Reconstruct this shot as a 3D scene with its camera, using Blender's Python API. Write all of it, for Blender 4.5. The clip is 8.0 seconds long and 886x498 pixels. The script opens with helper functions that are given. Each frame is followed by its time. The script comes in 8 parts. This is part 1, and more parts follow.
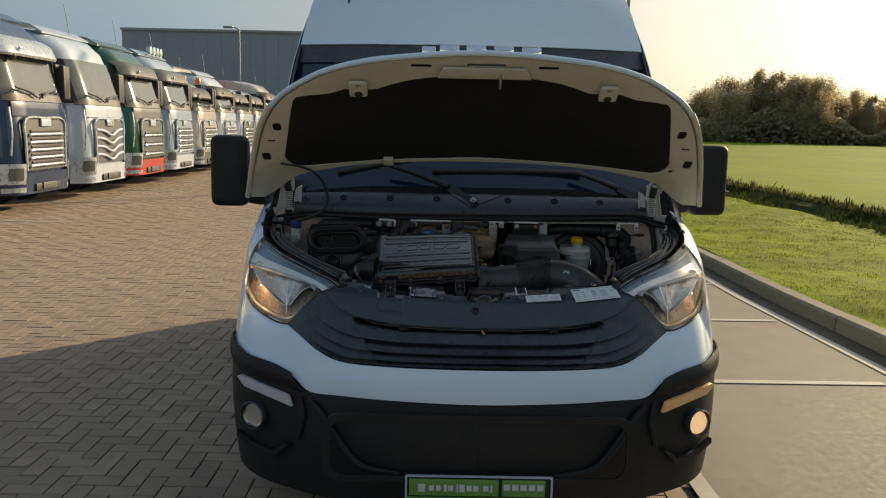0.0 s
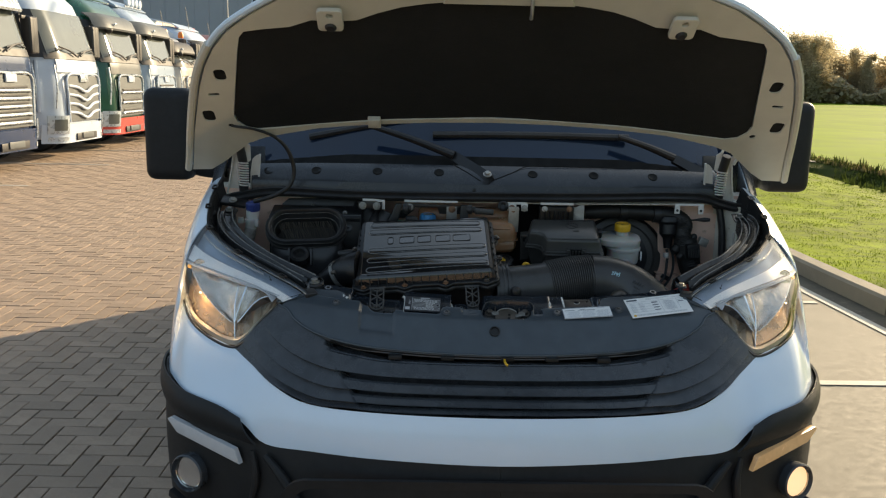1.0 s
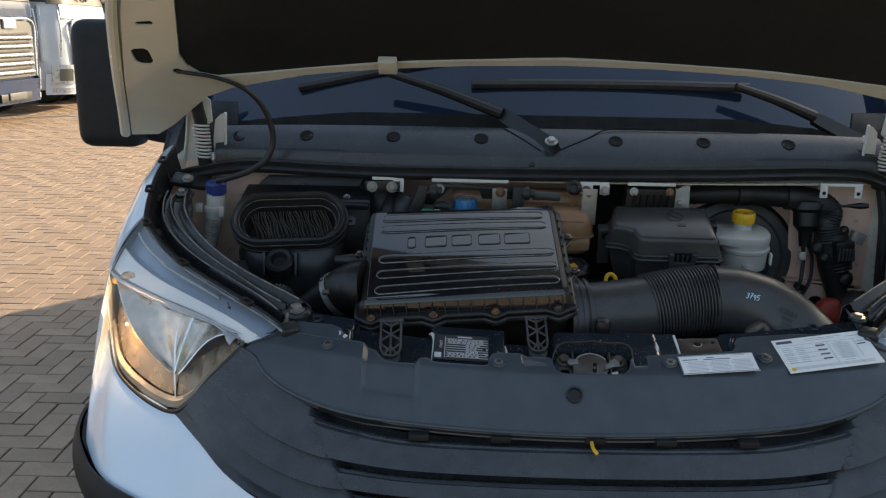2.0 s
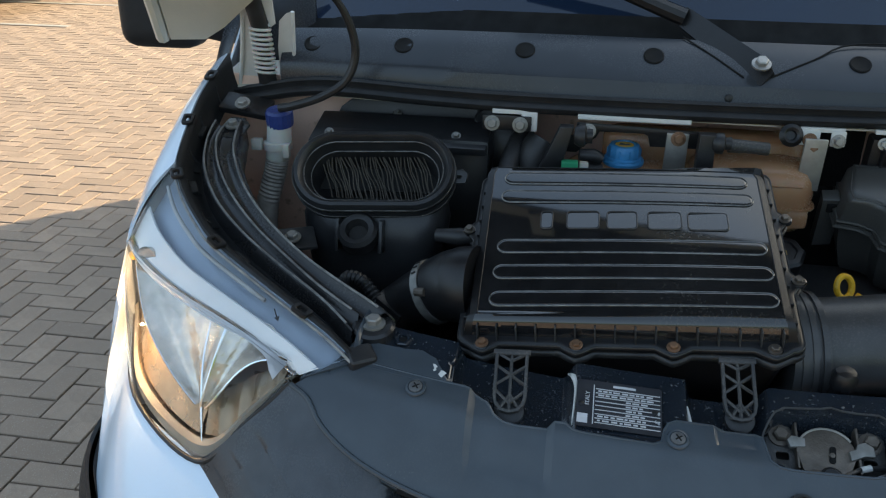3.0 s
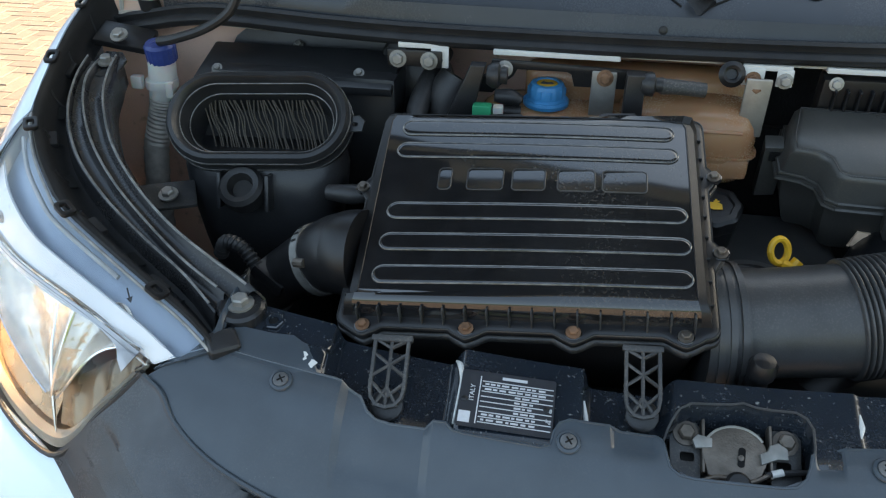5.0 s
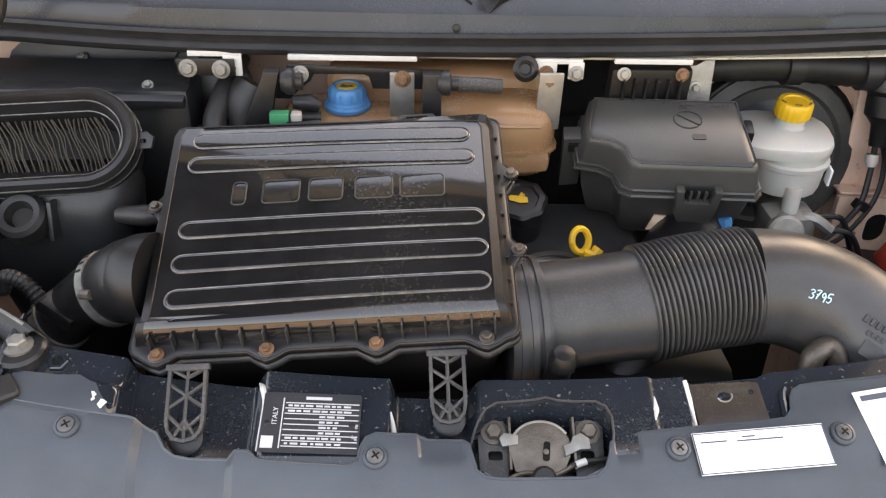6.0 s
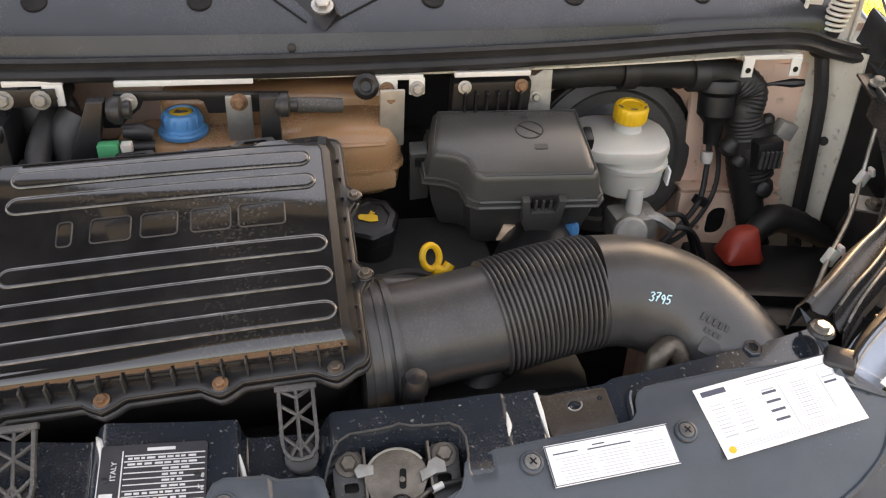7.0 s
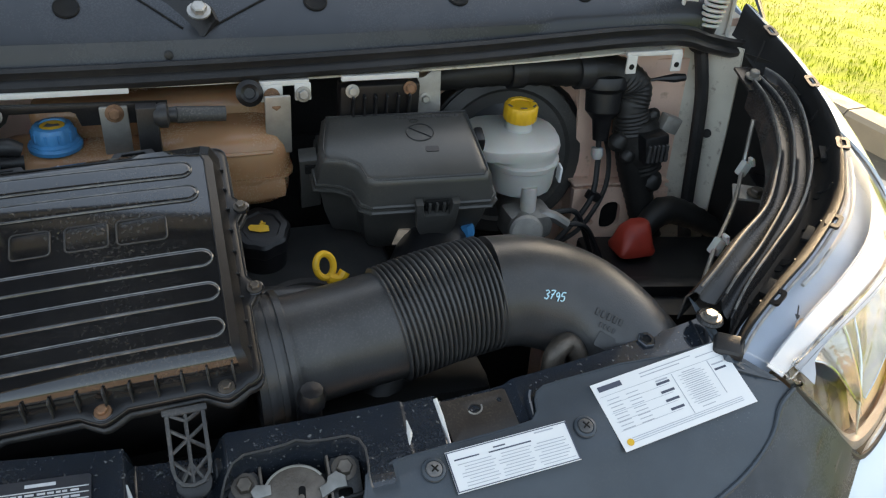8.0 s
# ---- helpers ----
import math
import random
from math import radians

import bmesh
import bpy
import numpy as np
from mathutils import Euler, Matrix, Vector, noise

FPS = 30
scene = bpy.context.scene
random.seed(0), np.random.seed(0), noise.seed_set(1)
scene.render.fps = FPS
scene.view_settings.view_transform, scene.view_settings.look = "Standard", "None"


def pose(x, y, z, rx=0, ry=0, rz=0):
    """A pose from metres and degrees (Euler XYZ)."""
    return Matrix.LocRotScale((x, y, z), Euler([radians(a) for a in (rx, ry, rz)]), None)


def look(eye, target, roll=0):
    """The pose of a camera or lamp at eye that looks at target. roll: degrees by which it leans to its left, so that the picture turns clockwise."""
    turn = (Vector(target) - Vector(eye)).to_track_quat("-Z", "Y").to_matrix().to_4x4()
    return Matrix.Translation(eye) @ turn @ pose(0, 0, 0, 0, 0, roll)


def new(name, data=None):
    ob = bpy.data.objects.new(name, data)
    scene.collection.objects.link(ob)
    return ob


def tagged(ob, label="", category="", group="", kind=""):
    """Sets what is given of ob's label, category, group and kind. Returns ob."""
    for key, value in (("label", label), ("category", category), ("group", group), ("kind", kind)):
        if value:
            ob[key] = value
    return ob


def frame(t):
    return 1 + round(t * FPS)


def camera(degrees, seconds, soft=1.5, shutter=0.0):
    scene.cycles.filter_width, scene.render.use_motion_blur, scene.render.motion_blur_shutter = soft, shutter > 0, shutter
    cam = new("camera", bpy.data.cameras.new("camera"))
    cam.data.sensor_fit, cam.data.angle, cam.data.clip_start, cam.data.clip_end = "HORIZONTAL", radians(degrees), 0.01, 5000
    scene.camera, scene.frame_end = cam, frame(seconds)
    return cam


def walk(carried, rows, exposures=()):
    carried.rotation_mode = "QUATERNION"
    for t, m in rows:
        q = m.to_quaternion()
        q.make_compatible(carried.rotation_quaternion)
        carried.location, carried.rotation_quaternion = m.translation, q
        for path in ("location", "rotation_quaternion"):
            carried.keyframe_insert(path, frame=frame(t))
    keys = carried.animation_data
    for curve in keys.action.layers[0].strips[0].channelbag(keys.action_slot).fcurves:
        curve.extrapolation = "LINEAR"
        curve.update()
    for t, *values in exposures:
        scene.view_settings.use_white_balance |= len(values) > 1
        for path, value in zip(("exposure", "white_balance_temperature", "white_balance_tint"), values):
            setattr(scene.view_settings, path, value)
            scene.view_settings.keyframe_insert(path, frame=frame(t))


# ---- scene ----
cam = camera(55.5, 8.0, 1.2)
PATH = [
    (0, (-0.169, 0.113, 1.657), (-0.15, 2.091, 1.365), 1.2),
    (0.5, (-0.168, 0.588, 1.615), (-0.138, 2.556, 1.259), 1.3),
    (1, (-0.198, 1.01, 1.626), (-0.162, 2.972, 1.239), 1.3),
    (1.2, (-0.198, 1.185, 1.581), (-0.183, 3.147, 1.194), 1.2),
    (2.3, (-0.261, 2.043, 1.571), (-0.304, 3.958, 0.996), 1.0),
    (2.5, (-0.279, 2.144, 1.568), (-0.377, 4.041, 0.941), 1.2),
    (3, (-0.292, 2.432, 1.579), (-0.565, 4.247, 0.784), 0.9),
    (3.5, (-0.284, 2.564, 1.597), (-0.62, 4.313, 0.688), 0.7),
    (4, (-0.246, 2.597, 1.597), (-0.59, 4.315, 0.632), 0.6),
    (4.2, (-0.237, 2.6, 1.599), (-0.574, 4.309, 0.616), 0.8),
    (5.3, (-0.157, 2.617, 1.605), (-0.325, 4.327, 0.582), 0.7),
    (5.5, (-0.141, 2.624, 1.608), (-0.246, 4.336, 0.579), 0.8),
    (6, (-0.108, 2.644, 1.613), (-0.033, 4.357, 0.584), 1.6),
    (6.5, (-0.084, 2.656, 1.62), (0.136, 4.359, 0.595), 2.0),
    (7, (-0.062, 2.667, 1.631), (0.286, 4.35, 0.608), 2.4),
    (7.5, (-0.044, 2.675, 1.632), (0.428, 4.33, 0.614), 3.0),
    (8, (-0.04, 2.678, 1.629), (0.517, 4.311, 0.617), 3.3),
]
EXPOSURES = [(0, 0.24, 7700, 6), (1.2, 1.08, 7500, 7), (2.3, 1.28, 7500, 11), (3.5, 1.92, 6900, 3), (5.5, 2.68, 8250, 13), (6, 3.25, 10300, 24), (6.5, 3.45, 10900, 26), (7, 2.93, 10900, 24), (8, 2.22, 8300, 12)]
walk(cam, [(t, look(eye, target, roll)) for t, eye, target, roll in PATH], EXPOSURES)

# ---- daylight: a low autumn sun beyond the van's rear corner, hazy sky ----
SUN_EL, SUN_AZ = 19.0, 43.5          # degrees; azimuth from +y towards +x
world = bpy.data.worlds.new("sky")
scene.world = world
world.use_nodes = True
wn, wl = world.node_tree.nodes, world.node_tree.links
sky = wn.new("ShaderNodeTexSky")
sky.sky_type = 'NISHITA'
sky.sun_disc = False
sky.sun_elevation, sky.sun_rotation = radians(SUN_EL), radians(SUN_AZ)
sky.dust_density, sky.air_density, sky.ozone_density = 1.3, 1.0, 1.5
wn["Background"].inputs["Strength"].default_value = 0.11
# thin cloud veil: stretched noise whitens and evens the clear sky
tc = wn.new("ShaderNodeTexCoord")
mp = wn.new("ShaderNodeMapping")
mp.inputs["Scale"].default_value = (1.2, 1.2, 7.0)
wl.new(tc.outputs["Generated"], mp.inputs["Vector"])
cn = wn.new("ShaderNodeTexNoise")
cn.inputs["Scale"].default_value, cn.inputs["Detail"].default_value, cn.inputs["Roughness"].default_value = 1.6, 7.0, 0.55
wl.new(mp.outputs["Vector"], cn.inputs["Vector"])
cr = wn.new("ShaderNodeMapRange")
for k, v in zip(("From Min", "From Max", "To Min", "To Max"), (0.35, 0.68, 0.45, 0.92)):
    cr.inputs[k].default_value = v
wl.new(cn.outputs["Fac"], cr.inputs["Value"])
bw = wn.new("ShaderNodeRGBToBW")
wl.new(sky.outputs["Color"], bw.inputs["Color"])
veil = wn.new("ShaderNodeMix")
veil.data_type, veil.blend_type = 'RGBA', 'MULTIPLY'
veil.inputs[0].default_value = 1.0
wl.new(bw.outputs["Val"], veil.inputs[6])
# the veil is warm and bright towards the sun, blue-grey away from it
side = wn.new("ShaderNodeVectorMath")
side.operation = 'DOT_PRODUCT'
side.inputs[1].default_value = (math.sin(radians(SUN_AZ)), math.cos(radians(SUN_AZ)), 0.25)
wl.new(tc.outputs["Generated"], side.inputs[0])
warm = wn.new("ShaderNodeMapRange")
for k, v in zip(("From Min", "From Max", "To Min", "To Max"), (0.42, 0.98, 0.0, 1.0)):
    warm.inputs[k].default_value = v
wl.new(side.outputs["Value"], warm.inputs["Value"])
tint = wn.new("ShaderNodeMix")
tint.data_type = 'RGBA'
tint.inputs[6].default_value = (0.70, 0.98, 1.40, 1)
tint.inputs[7].default_value = (1.02, 0.97, 0.86, 1)
wl.new(warm.outputs["Result"], tint.inputs[0])
wl.new(tint.outputs[2], veil.inputs[7])
skymix = wn.new("ShaderNodeMix")
skymix.data_type = 'RGBA'
wl.new(cr.outputs["Result"], skymix.inputs[0])
wl.new(sky.outputs["Color"], skymix.inputs[6])
wl.new(veil.outputs[2], skymix.inputs[7])
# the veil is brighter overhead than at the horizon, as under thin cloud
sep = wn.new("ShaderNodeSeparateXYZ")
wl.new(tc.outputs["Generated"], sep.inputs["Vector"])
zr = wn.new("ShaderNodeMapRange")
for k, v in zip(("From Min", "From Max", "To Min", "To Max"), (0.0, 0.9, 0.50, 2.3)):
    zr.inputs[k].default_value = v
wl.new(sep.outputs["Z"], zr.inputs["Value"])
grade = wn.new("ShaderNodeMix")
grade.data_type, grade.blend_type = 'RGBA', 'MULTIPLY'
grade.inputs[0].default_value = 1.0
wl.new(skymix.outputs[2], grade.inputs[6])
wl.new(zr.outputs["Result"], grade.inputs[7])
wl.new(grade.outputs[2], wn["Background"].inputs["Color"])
sun = new("sun", bpy.data.lights.new("sun", 'SUN'))
sun.data.energy, sun.data.angle, sun.data.color = 5.0, radians(0.6), (1.0, 0.82, 0.60)
sun.matrix_world = look((math.sin(radians(SUN_AZ)) * 50, math.cos(radians(SUN_AZ)) * 50, math.tan(radians(SUN_EL)) * 50), (0, 0, 0))

# ---- materials ----
def mat(name, color, rough=0.5, metal=0.0, vary=0.12, scale=30.0, bump=0.0, bump_scale=200.0, coat=0.0, spec=0.5, dust=0.0, dust_color=(0.35, 0.31, 0.26),
        transmission=0.0, ior=1.45, emit=None, emit_strength=0.0, random=0.0, spots=None, spot_scale=18.0, spot_amount=0.35, rough_vary=0.12, sheen=0.0, dust_scale=9.0, subsurface=0.0, translucent=0.0):
    """A principled material with a broad and a fine variation of colour, uneven gloss, fine relief and, where asked, dust and stains."""
    m = bpy.data.materials.new(name)
    m.use_nodes = True
    n, l = m.node_tree.nodes, m.node_tree.links
    b = n["Principled BSDF"]
    co = n.new("ShaderNodeTexCoord")

    def noise_tex(sc, detail=4.0):
        t = n.new("ShaderNodeTexNoise")
        t.inputs["Scale"].default_value, t.inputs["Detail"].default_value = sc, detail
        l.new(co.outputs["Object"], t.inputs["Vector"])
        return t.outputs["Fac"]

    def ramp(sock, lo, hi, a, z):
        r = n.new("ShaderNodeMapRange")
        for k, v in zip(("From Min", "From Max", "To Min", "To Max"), (lo, hi, a, z)):
            r.inputs[k].default_value = v
        l.new(sock, r.inputs["Value"])
        return r.outputs["Result"]

    def blend(fac, a, c):
        x = n.new("ShaderNodeMix")
        x.data_type = 'RGBA'
        for sock, v in ((x.inputs[6], a), (x.inputs[7], c)):
            if isinstance(v, tuple):
                sock.default_value = (*v, 1)
            else:
                l.new(v, sock)
        if isinstance(fac, float):
            x.inputs[0].default_value = fac
        else:
            l.new(fac, x.inputs[0])
        return x.outputs[2]

    dark, light = tuple(c * (1 - vary) for c in color), tuple(min(1, c * (1 + vary)) for c in color)
    broad, fine = noise_tex(scale / 6, 3.0), noise_tex(scale, 6.0)
    add = n.new("ShaderNodeMath")
    add.operation = 'ADD'
    l.new(broad, add.inputs[0]), l.new(fine, add.inputs[1])
    out = blend(ramp(add.outputs[0], 0.75, 1.25, 0, 1), dark, light)
    if random:
        info = n.new("ShaderNodeObjectInfo")
        geo = n.new("ShaderNodeNewGeometry")
        s = n.new("ShaderNodeMath")
        s.operation = 'ADD'
        l.new(info.outputs["Random"], s.inputs[0]), l.new(geo.outputs["Random Per Island"], s.inputs[1])
        f = n.new("ShaderNodeMath")
        f.operation = 'FRACT'
        l.new(s.outputs[0], f.inputs[0])
        out = blend(ramp(f.outputs[0], 0, 1, 0, 1), blend(1.0, out, tuple(c * (1 - random) for c in color)), out)
    if spots:
        out = blend(ramp(noise_tex(spot_scale, 5.0), 0.62 - spot_amount * 0.3, 0.78 - spot_amount * 0.3, 0, 0.85), out, spots)
    if dust:
        d1, d2 = ramp(noise_tex(dust_scale, 3.0), 0.42, 0.7, 0, 1), ramp(noise_tex(dust_scale * 45, 2.0), 0.5, 0.72, 0.15, 1)
        mul = n.new("ShaderNodeMath")
        mul.operation = 'MULTIPLY'
        l.new(d1, mul.inputs[0]), l.new(d2, mul.inputs[1])
        sc = n.new("ShaderNodeMath")
        sc.operation = 'MULTIPLY'
        sc.inputs[1].default_value = dust
        l.new(mul.outputs[0], sc.inputs[0])
        out = blend(sc.outputs[0], out, dust_color)
        l.new(ramp(sc.outputs[0], 0, 1, rough, 0.9), b.inputs["Roughness"])
    else:
        l.new(ramp(fine, 0.3, 0.7, max(0.02, rough * (1 - rough_vary)), min(1, rough * (1 + rough_vary))), b.inputs["Roughness"])
    l.new(out, b.inputs["Base Color"])
    b.inputs["Metallic"].default_value = metal
    b.inputs["Coat Weight"].default_value = coat
    b.inputs["Specular IOR Level"].default_value = spec
    b.inputs["Coat Roughness"].default_value = 0.06
    b.inputs["Transmission Weight"].default_value = transmission
    b.inputs["IOR"].default_value = ior
    b.inputs["Sheen Weight"].default_value = sheen
    b.inputs["Subsurface Weight"].default_value = subsurface
    b.inputs["Subsurface Scale"].default_value = 0.02
    if emit:
        b.inputs["Emission Color"].default_value = (*emit, 1)
        b.inputs["Emission Strength"].default_value = emit_strength
    if translucent:
        tl, mx = n.new("ShaderNodeBsdfTranslucent"), n.new("ShaderNodeMixShader")
        mx.inputs[0].default_value = translucent
        l.new(out, tl.inputs["Color"])
        l.new(b.outputs[0], mx.inputs[1]), l.new(tl.outputs[0], mx.inputs[2])
        l.new(mx.outputs[0], n["Material Output"].inputs["Surface"])
    if bump:
        bp = n.new("ShaderNodeBump")
        bp.inputs["Strength"].default_value = bump
        bp.inputs["Distance"].default_value = 0.004
        l.new(noise_tex(bump_scale, 4.0), bp.inputs["Height"])
        l.new(bp.outputs["Normal"], b.inputs["Normal"])
    return m


M = dict(
    white=mat("white_car_paint", (0.62, 0.72, 0.82), 0.22, vary=0.02, coat=0.8, scale=8, dust=0.12, dust_color=(0.5, 0.47, 0.42)),
    cream=mat("primer_cream_paint", (0.58, 0.545, 0.46), 0.42, vary=0.06, scale=14, dust=0.25, dust_color=(0.42, 0.37, 0.29)),
    pink=mat("body_inner_paint", (0.80, 0.54, 0.42), 0.5, vary=0.1, scale=12, dust=0.45, dust_color=(0.36, 0.29, 0.22), spots=(0.30, 0.17, 0.09), spot_scale=45, spot_amount=0.02),
    wing=mat("dusty_inner_wing_paint", (0.60, 0.57, 0.49), 0.6, vary=0.12, scale=16, dust=0.6, dust_color=(0.38, 0.33, 0.26), spots=(0.16, 0.10, 0.06), spot_scale=70, spot_amount=0.05),
    trim=mat("textured_black_bumper_plastic", (0.011, 0.0115, 0.0125), 0.50, vary=0.2, scale=60, bump=0.2, bump_scale=900, dust=0.03, spec=0.35),
    grille=mat("grille_black_plastic", (0.043, 0.048, 0.055), 0.27, vary=0.2, scale=40, bump=0.1, bump_scale=700, dust=0.08),
    slam=mat("slam_panel_grey_plastic", (0.051, 0.063, 0.075), 0.25, vary=0.12, scale=20, bump=0.03, bump_scale=900, dust=0.05),
    cowl=mat("cowl_grey_plastic", (0.027, 0.031, 0.037), 0.27, vary=0.12, scale=18, bump=0.03, bump_scale=800, dust=0.05),
    navy=mat("dark_blue_glossy_paint", (0.013, 0.018, 0.025), 0.18, vary=0.15, scale=25, coat=0.8, dust=0.14, dust_color=(0.24, 0.23, 0.22), spots=(0.30, 0.29, 0.27), spot_scale=210, spot_amount=-0.045),
    airbox=mat("glossy_black_airbox_plastic", (0.012, 0.012, 0.013), 0.05, vary=0.25, scale=40, spec=0.7, coat=0.5, dust=0.20, dust_color=(0.24, 0.21, 0.17), dust_scale=6),
    ridge=mat("worn_black_plastic", (0.03, 0.03, 0.031), 0.38, vary=0.3, scale=50, dust=0.35, dust_color=(0.3, 0.27, 0.22)),
    black=mat("matt_black_plastic", (0.008, 0.008, 0.009), 0.36, vary=0.3, scale=35, bump=0.1, bump_scale=600, dust=0.09, dust_color=(0.2, 0.17, 0.14)),
    duct=mat("satin_black_duct_plastic", (0.050, 0.050, 0.051), 0.30, vary=0.25, scale=22, bump=0.10, bump_scale=500, dust=0.30, dust_color=(0.2, 0.18, 0.16)),
    rail=mat("glossy_black_rail", (0.018, 0.018, 0.019), 0.27, vary=0.25, scale=40, spec=0.45, dust=0.06, dust_color=(0.2, 0.18, 0.15)),
    railedge=mat("worn_rail_edge_highlight", (0.15, 0.148, 0.142), 0.4, vary=0.5, scale=90, dust=0.3),
    inletblack=mat("dull_black_inlet_plastic", (0.020, 0.021, 0.023), 0.33, vary=0.25, scale=24, bump=0.08, bump_scale=600, dust=0.1, dust_color=(0.2, 0.18, 0.16)),
    # pale colour holds the highlight of worn, glossy edges
    baredge=mat("worn_plastic_edge_highlight", (0.11, 0.108, 0.104), 0.22, vary=0.6, scale=70, coat=0.4, dust=0.2),
    fuse=mat("charcoal_fuse_box_plastic", (0.050, 0.049, 0.046), 0.28, vary=0.1, scale=20, bump=0.08, bump_scale=900, dust=0.25, dust_color=(0.2, 0.17, 0.13)),
    rubber=mat("black_rubber", (0.018, 0.018, 0.019), 0.42, vary=0.3, scale=40, bump=0.12, bump_scale=500, dust=0.14, dust_color=(0.16, 0.14, 0.12)),
    lattice=mat("grey_lattice_plastic", (0.036, 0.036, 0.037), 0.5, vary=0.15, scale=60, dust=0.3),
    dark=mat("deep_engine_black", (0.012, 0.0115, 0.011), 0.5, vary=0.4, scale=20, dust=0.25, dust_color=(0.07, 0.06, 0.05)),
    zinc=mat("dusty_zinc_bolt", (0.23, 0.225, 0.21), 0.5, metal=0.7, vary=0.25, scale=90, dust=0.35, dust_color=(0.30, 0.27, 0.22)),
    steel=mat("zinc_steel", (0.36, 0.35, 0.33), 0.48, metal=0.85, vary=0.15, scale=60, dust=0.3),
    rusty=mat("rusty_steel", (0.22, 0.12, 0.07), 0.6, metal=0.5, vary=0.4, scale=120, bump=0.3, bump_scale=900),
    servoring=mat("servo_highlight_grey", (0.055, 0.053, 0.050), 0.42, vary=0.15, scale=20, dust=0.2),
    alloy=mat("cast_alloy", (0.33, 0.315, 0.29), 0.5, metal=0.6, vary=0.2, scale=60, bump=0.2, bump_scale=500, dust=0.3),
    chrome=mat("bright_reflector", (0.85, 0.85, 0.85), 0.10, metal=1.0, vary=0.03, scale=20),
    satin=mat("silver_lamp_housing", (0.37, 0.43, 0.51), 0.34, metal=0.1, vary=0.06, scale=30),
    clearlens=mat("clear_marker_lens", (0.52, 0.52, 0.53), 0.2, vary=0.06, scale=40, coat=0.6),
    bezel=mat("smoky_lamp_bezel", (0.27, 0.195, 0.125), 0.28, metal=0.45, vary=0.35, scale=20, bump=0.15, bump_scale=60),
    tab=mat("bare_white_bracket_paint", (0.62, 0.61, 0.58), 0.45, vary=0.06, scale=60, dust=0.25),
    tank=mat("aged_amber_tank_plastic", (0.34, 0.182, 0.098), 0.26, vary=0.16, scale=10, dust=0.2, dust_color=(0.34, 0.25, 0.16), subsurface=0.25),
    milk=mat("milky_reservoir_plastic", (0.50, 0.485, 0.45), 0.32, vary=0.08, scale=14, dust=0.25, dust_color=(0.36, 0.32, 0.26), subsurface=0.3),
    yellow=mat("yellow_plastic", (0.74, 0.41, 0.02), 0.42, vary=0.12, scale=60, dust=0.2),
    amberp=mat("amber_signal_plastic", (0.72, 0.45, 0.22), 0.25, vary=0.08, scale=60, coat=0.5, emit=(1.0, 0.42, 0.10), emit_strength=0.03),
    blue=mat("blue_plastic", (0.025, 0.22, 0.46), 0.38, vary=0.15, scale=60, dust=0.2),
    navycap=mat("dark_blue_cap_plastic", (0.02, 0.04, 0.17), 0.4, vary=0.15, scale=60, dust=0.25),
    red=mat("red_plastic", (0.30, 0.030, 0.018), 0.42, vary=0.15, scale=60, dust=0.25, dust_color=(0.3, 0.16, 0.12)),
    green=mat("green_plastic", (0.02, 0.30, 0.14), 0.4, vary=0.1, scale=60),
    paper=mat("white_label_paper", (0.78, 0.78, 0.77), 0.45, vary=0.02, scale=30),
    ink=mat("grey_label_ink", (0.42, 0.43, 0.46), 0.5, vary=0.05, scale=80),
    inkdark=mat("dark_label_ink", (0.06, 0.07, 0.10), 0.5, vary=0.05, scale=80),
    plateblack=mat("black_anodised_plate", (0.030, 0.031, 0.036), 0.35, vary=0.1, scale=80),
    platewhite=mat("white_plate_print", (0.52, 0.52, 0.53), 0.45, vary=0.08, scale=200),
    void=mat("unlit_black", (0.002, 0.002, 0.002), 0.9, vary=0.1),
    pad=mat("black_insulation_felt", (0.010, 0.010, 0.010), 0.95, vary=0.3, scale=30, bump=0.5, bump_scale=260),
    chalk=mat("pale_blue_marker", (0.45, 0.72, 0.82), 0.6, vary=0.1, scale=200),
    lockmetal=mat("oily_lock_steel", (0.13, 0.11, 0.092), 0.42, metal=0.6, vary=0.3, scale=70, bump=0.2, bump_scale=400, dust=0.2, dust_color=(0.12, 0.09, 0.06)),
    gutter=mat("gutter_dirt", (0.062, 0.057, 0.044), 0.95, vary=0.35, scale=8, bump=0.4, bump_scale=90, spots=(0.16, 0.14, 0.11), spot_scale=20, spot_amount=0.1),
    clipgrey=mat("chalky_grey_clip", (0.10, 0.10, 0.102), 0.55, vary=0.4, scale=90, dust=0.4),
    copper=mat("bare_copper_fibre", (0.62, 0.45, 0.32), 0.55, vary=0.3, scale=90),
    hoodgreen=mat("lime_plate_print", (0.12, 0.26, 0.06), 0.4, vary=0.06, scale=40),
    glass=mat("clear_lamp_glass", (0.96, 0.97, 0.98), 0.03, vary=0.0, transmission=1.0, ior=1.22, rough_vary=0.0),
    screen=mat("tinted_windscreen_glass", (0.009, 0.018, 0.038), 0.03, vary=0.1, scale=4, coat=0.3),
    lensedge=mat("grey_brown_lens_border", (0.30, 0.265, 0.215), 0.35, vary=0.2, scale=20),
    browstep=mat("pale_lamp_moulding", (0.46, 0.45, 0.43), 0.3, vary=0.2, scale=20),
    lip=mat("pale_grey_rubber_lip", (0.34, 0.32, 0.29), 0.5, vary=0.35, scale=60, dust=0.3),
    guide=mat("milky_light_guide", (0.92, 0.87, 0.82), 0.30, vary=0.04, scale=30, coat=0.4),
    bronze=mat("bronze_lamp_bowl", (0.40, 0.27, 0.16), 0.27, metal=0.75, vary=0.3, scale=25, bump=0.15, bump_scale=60),
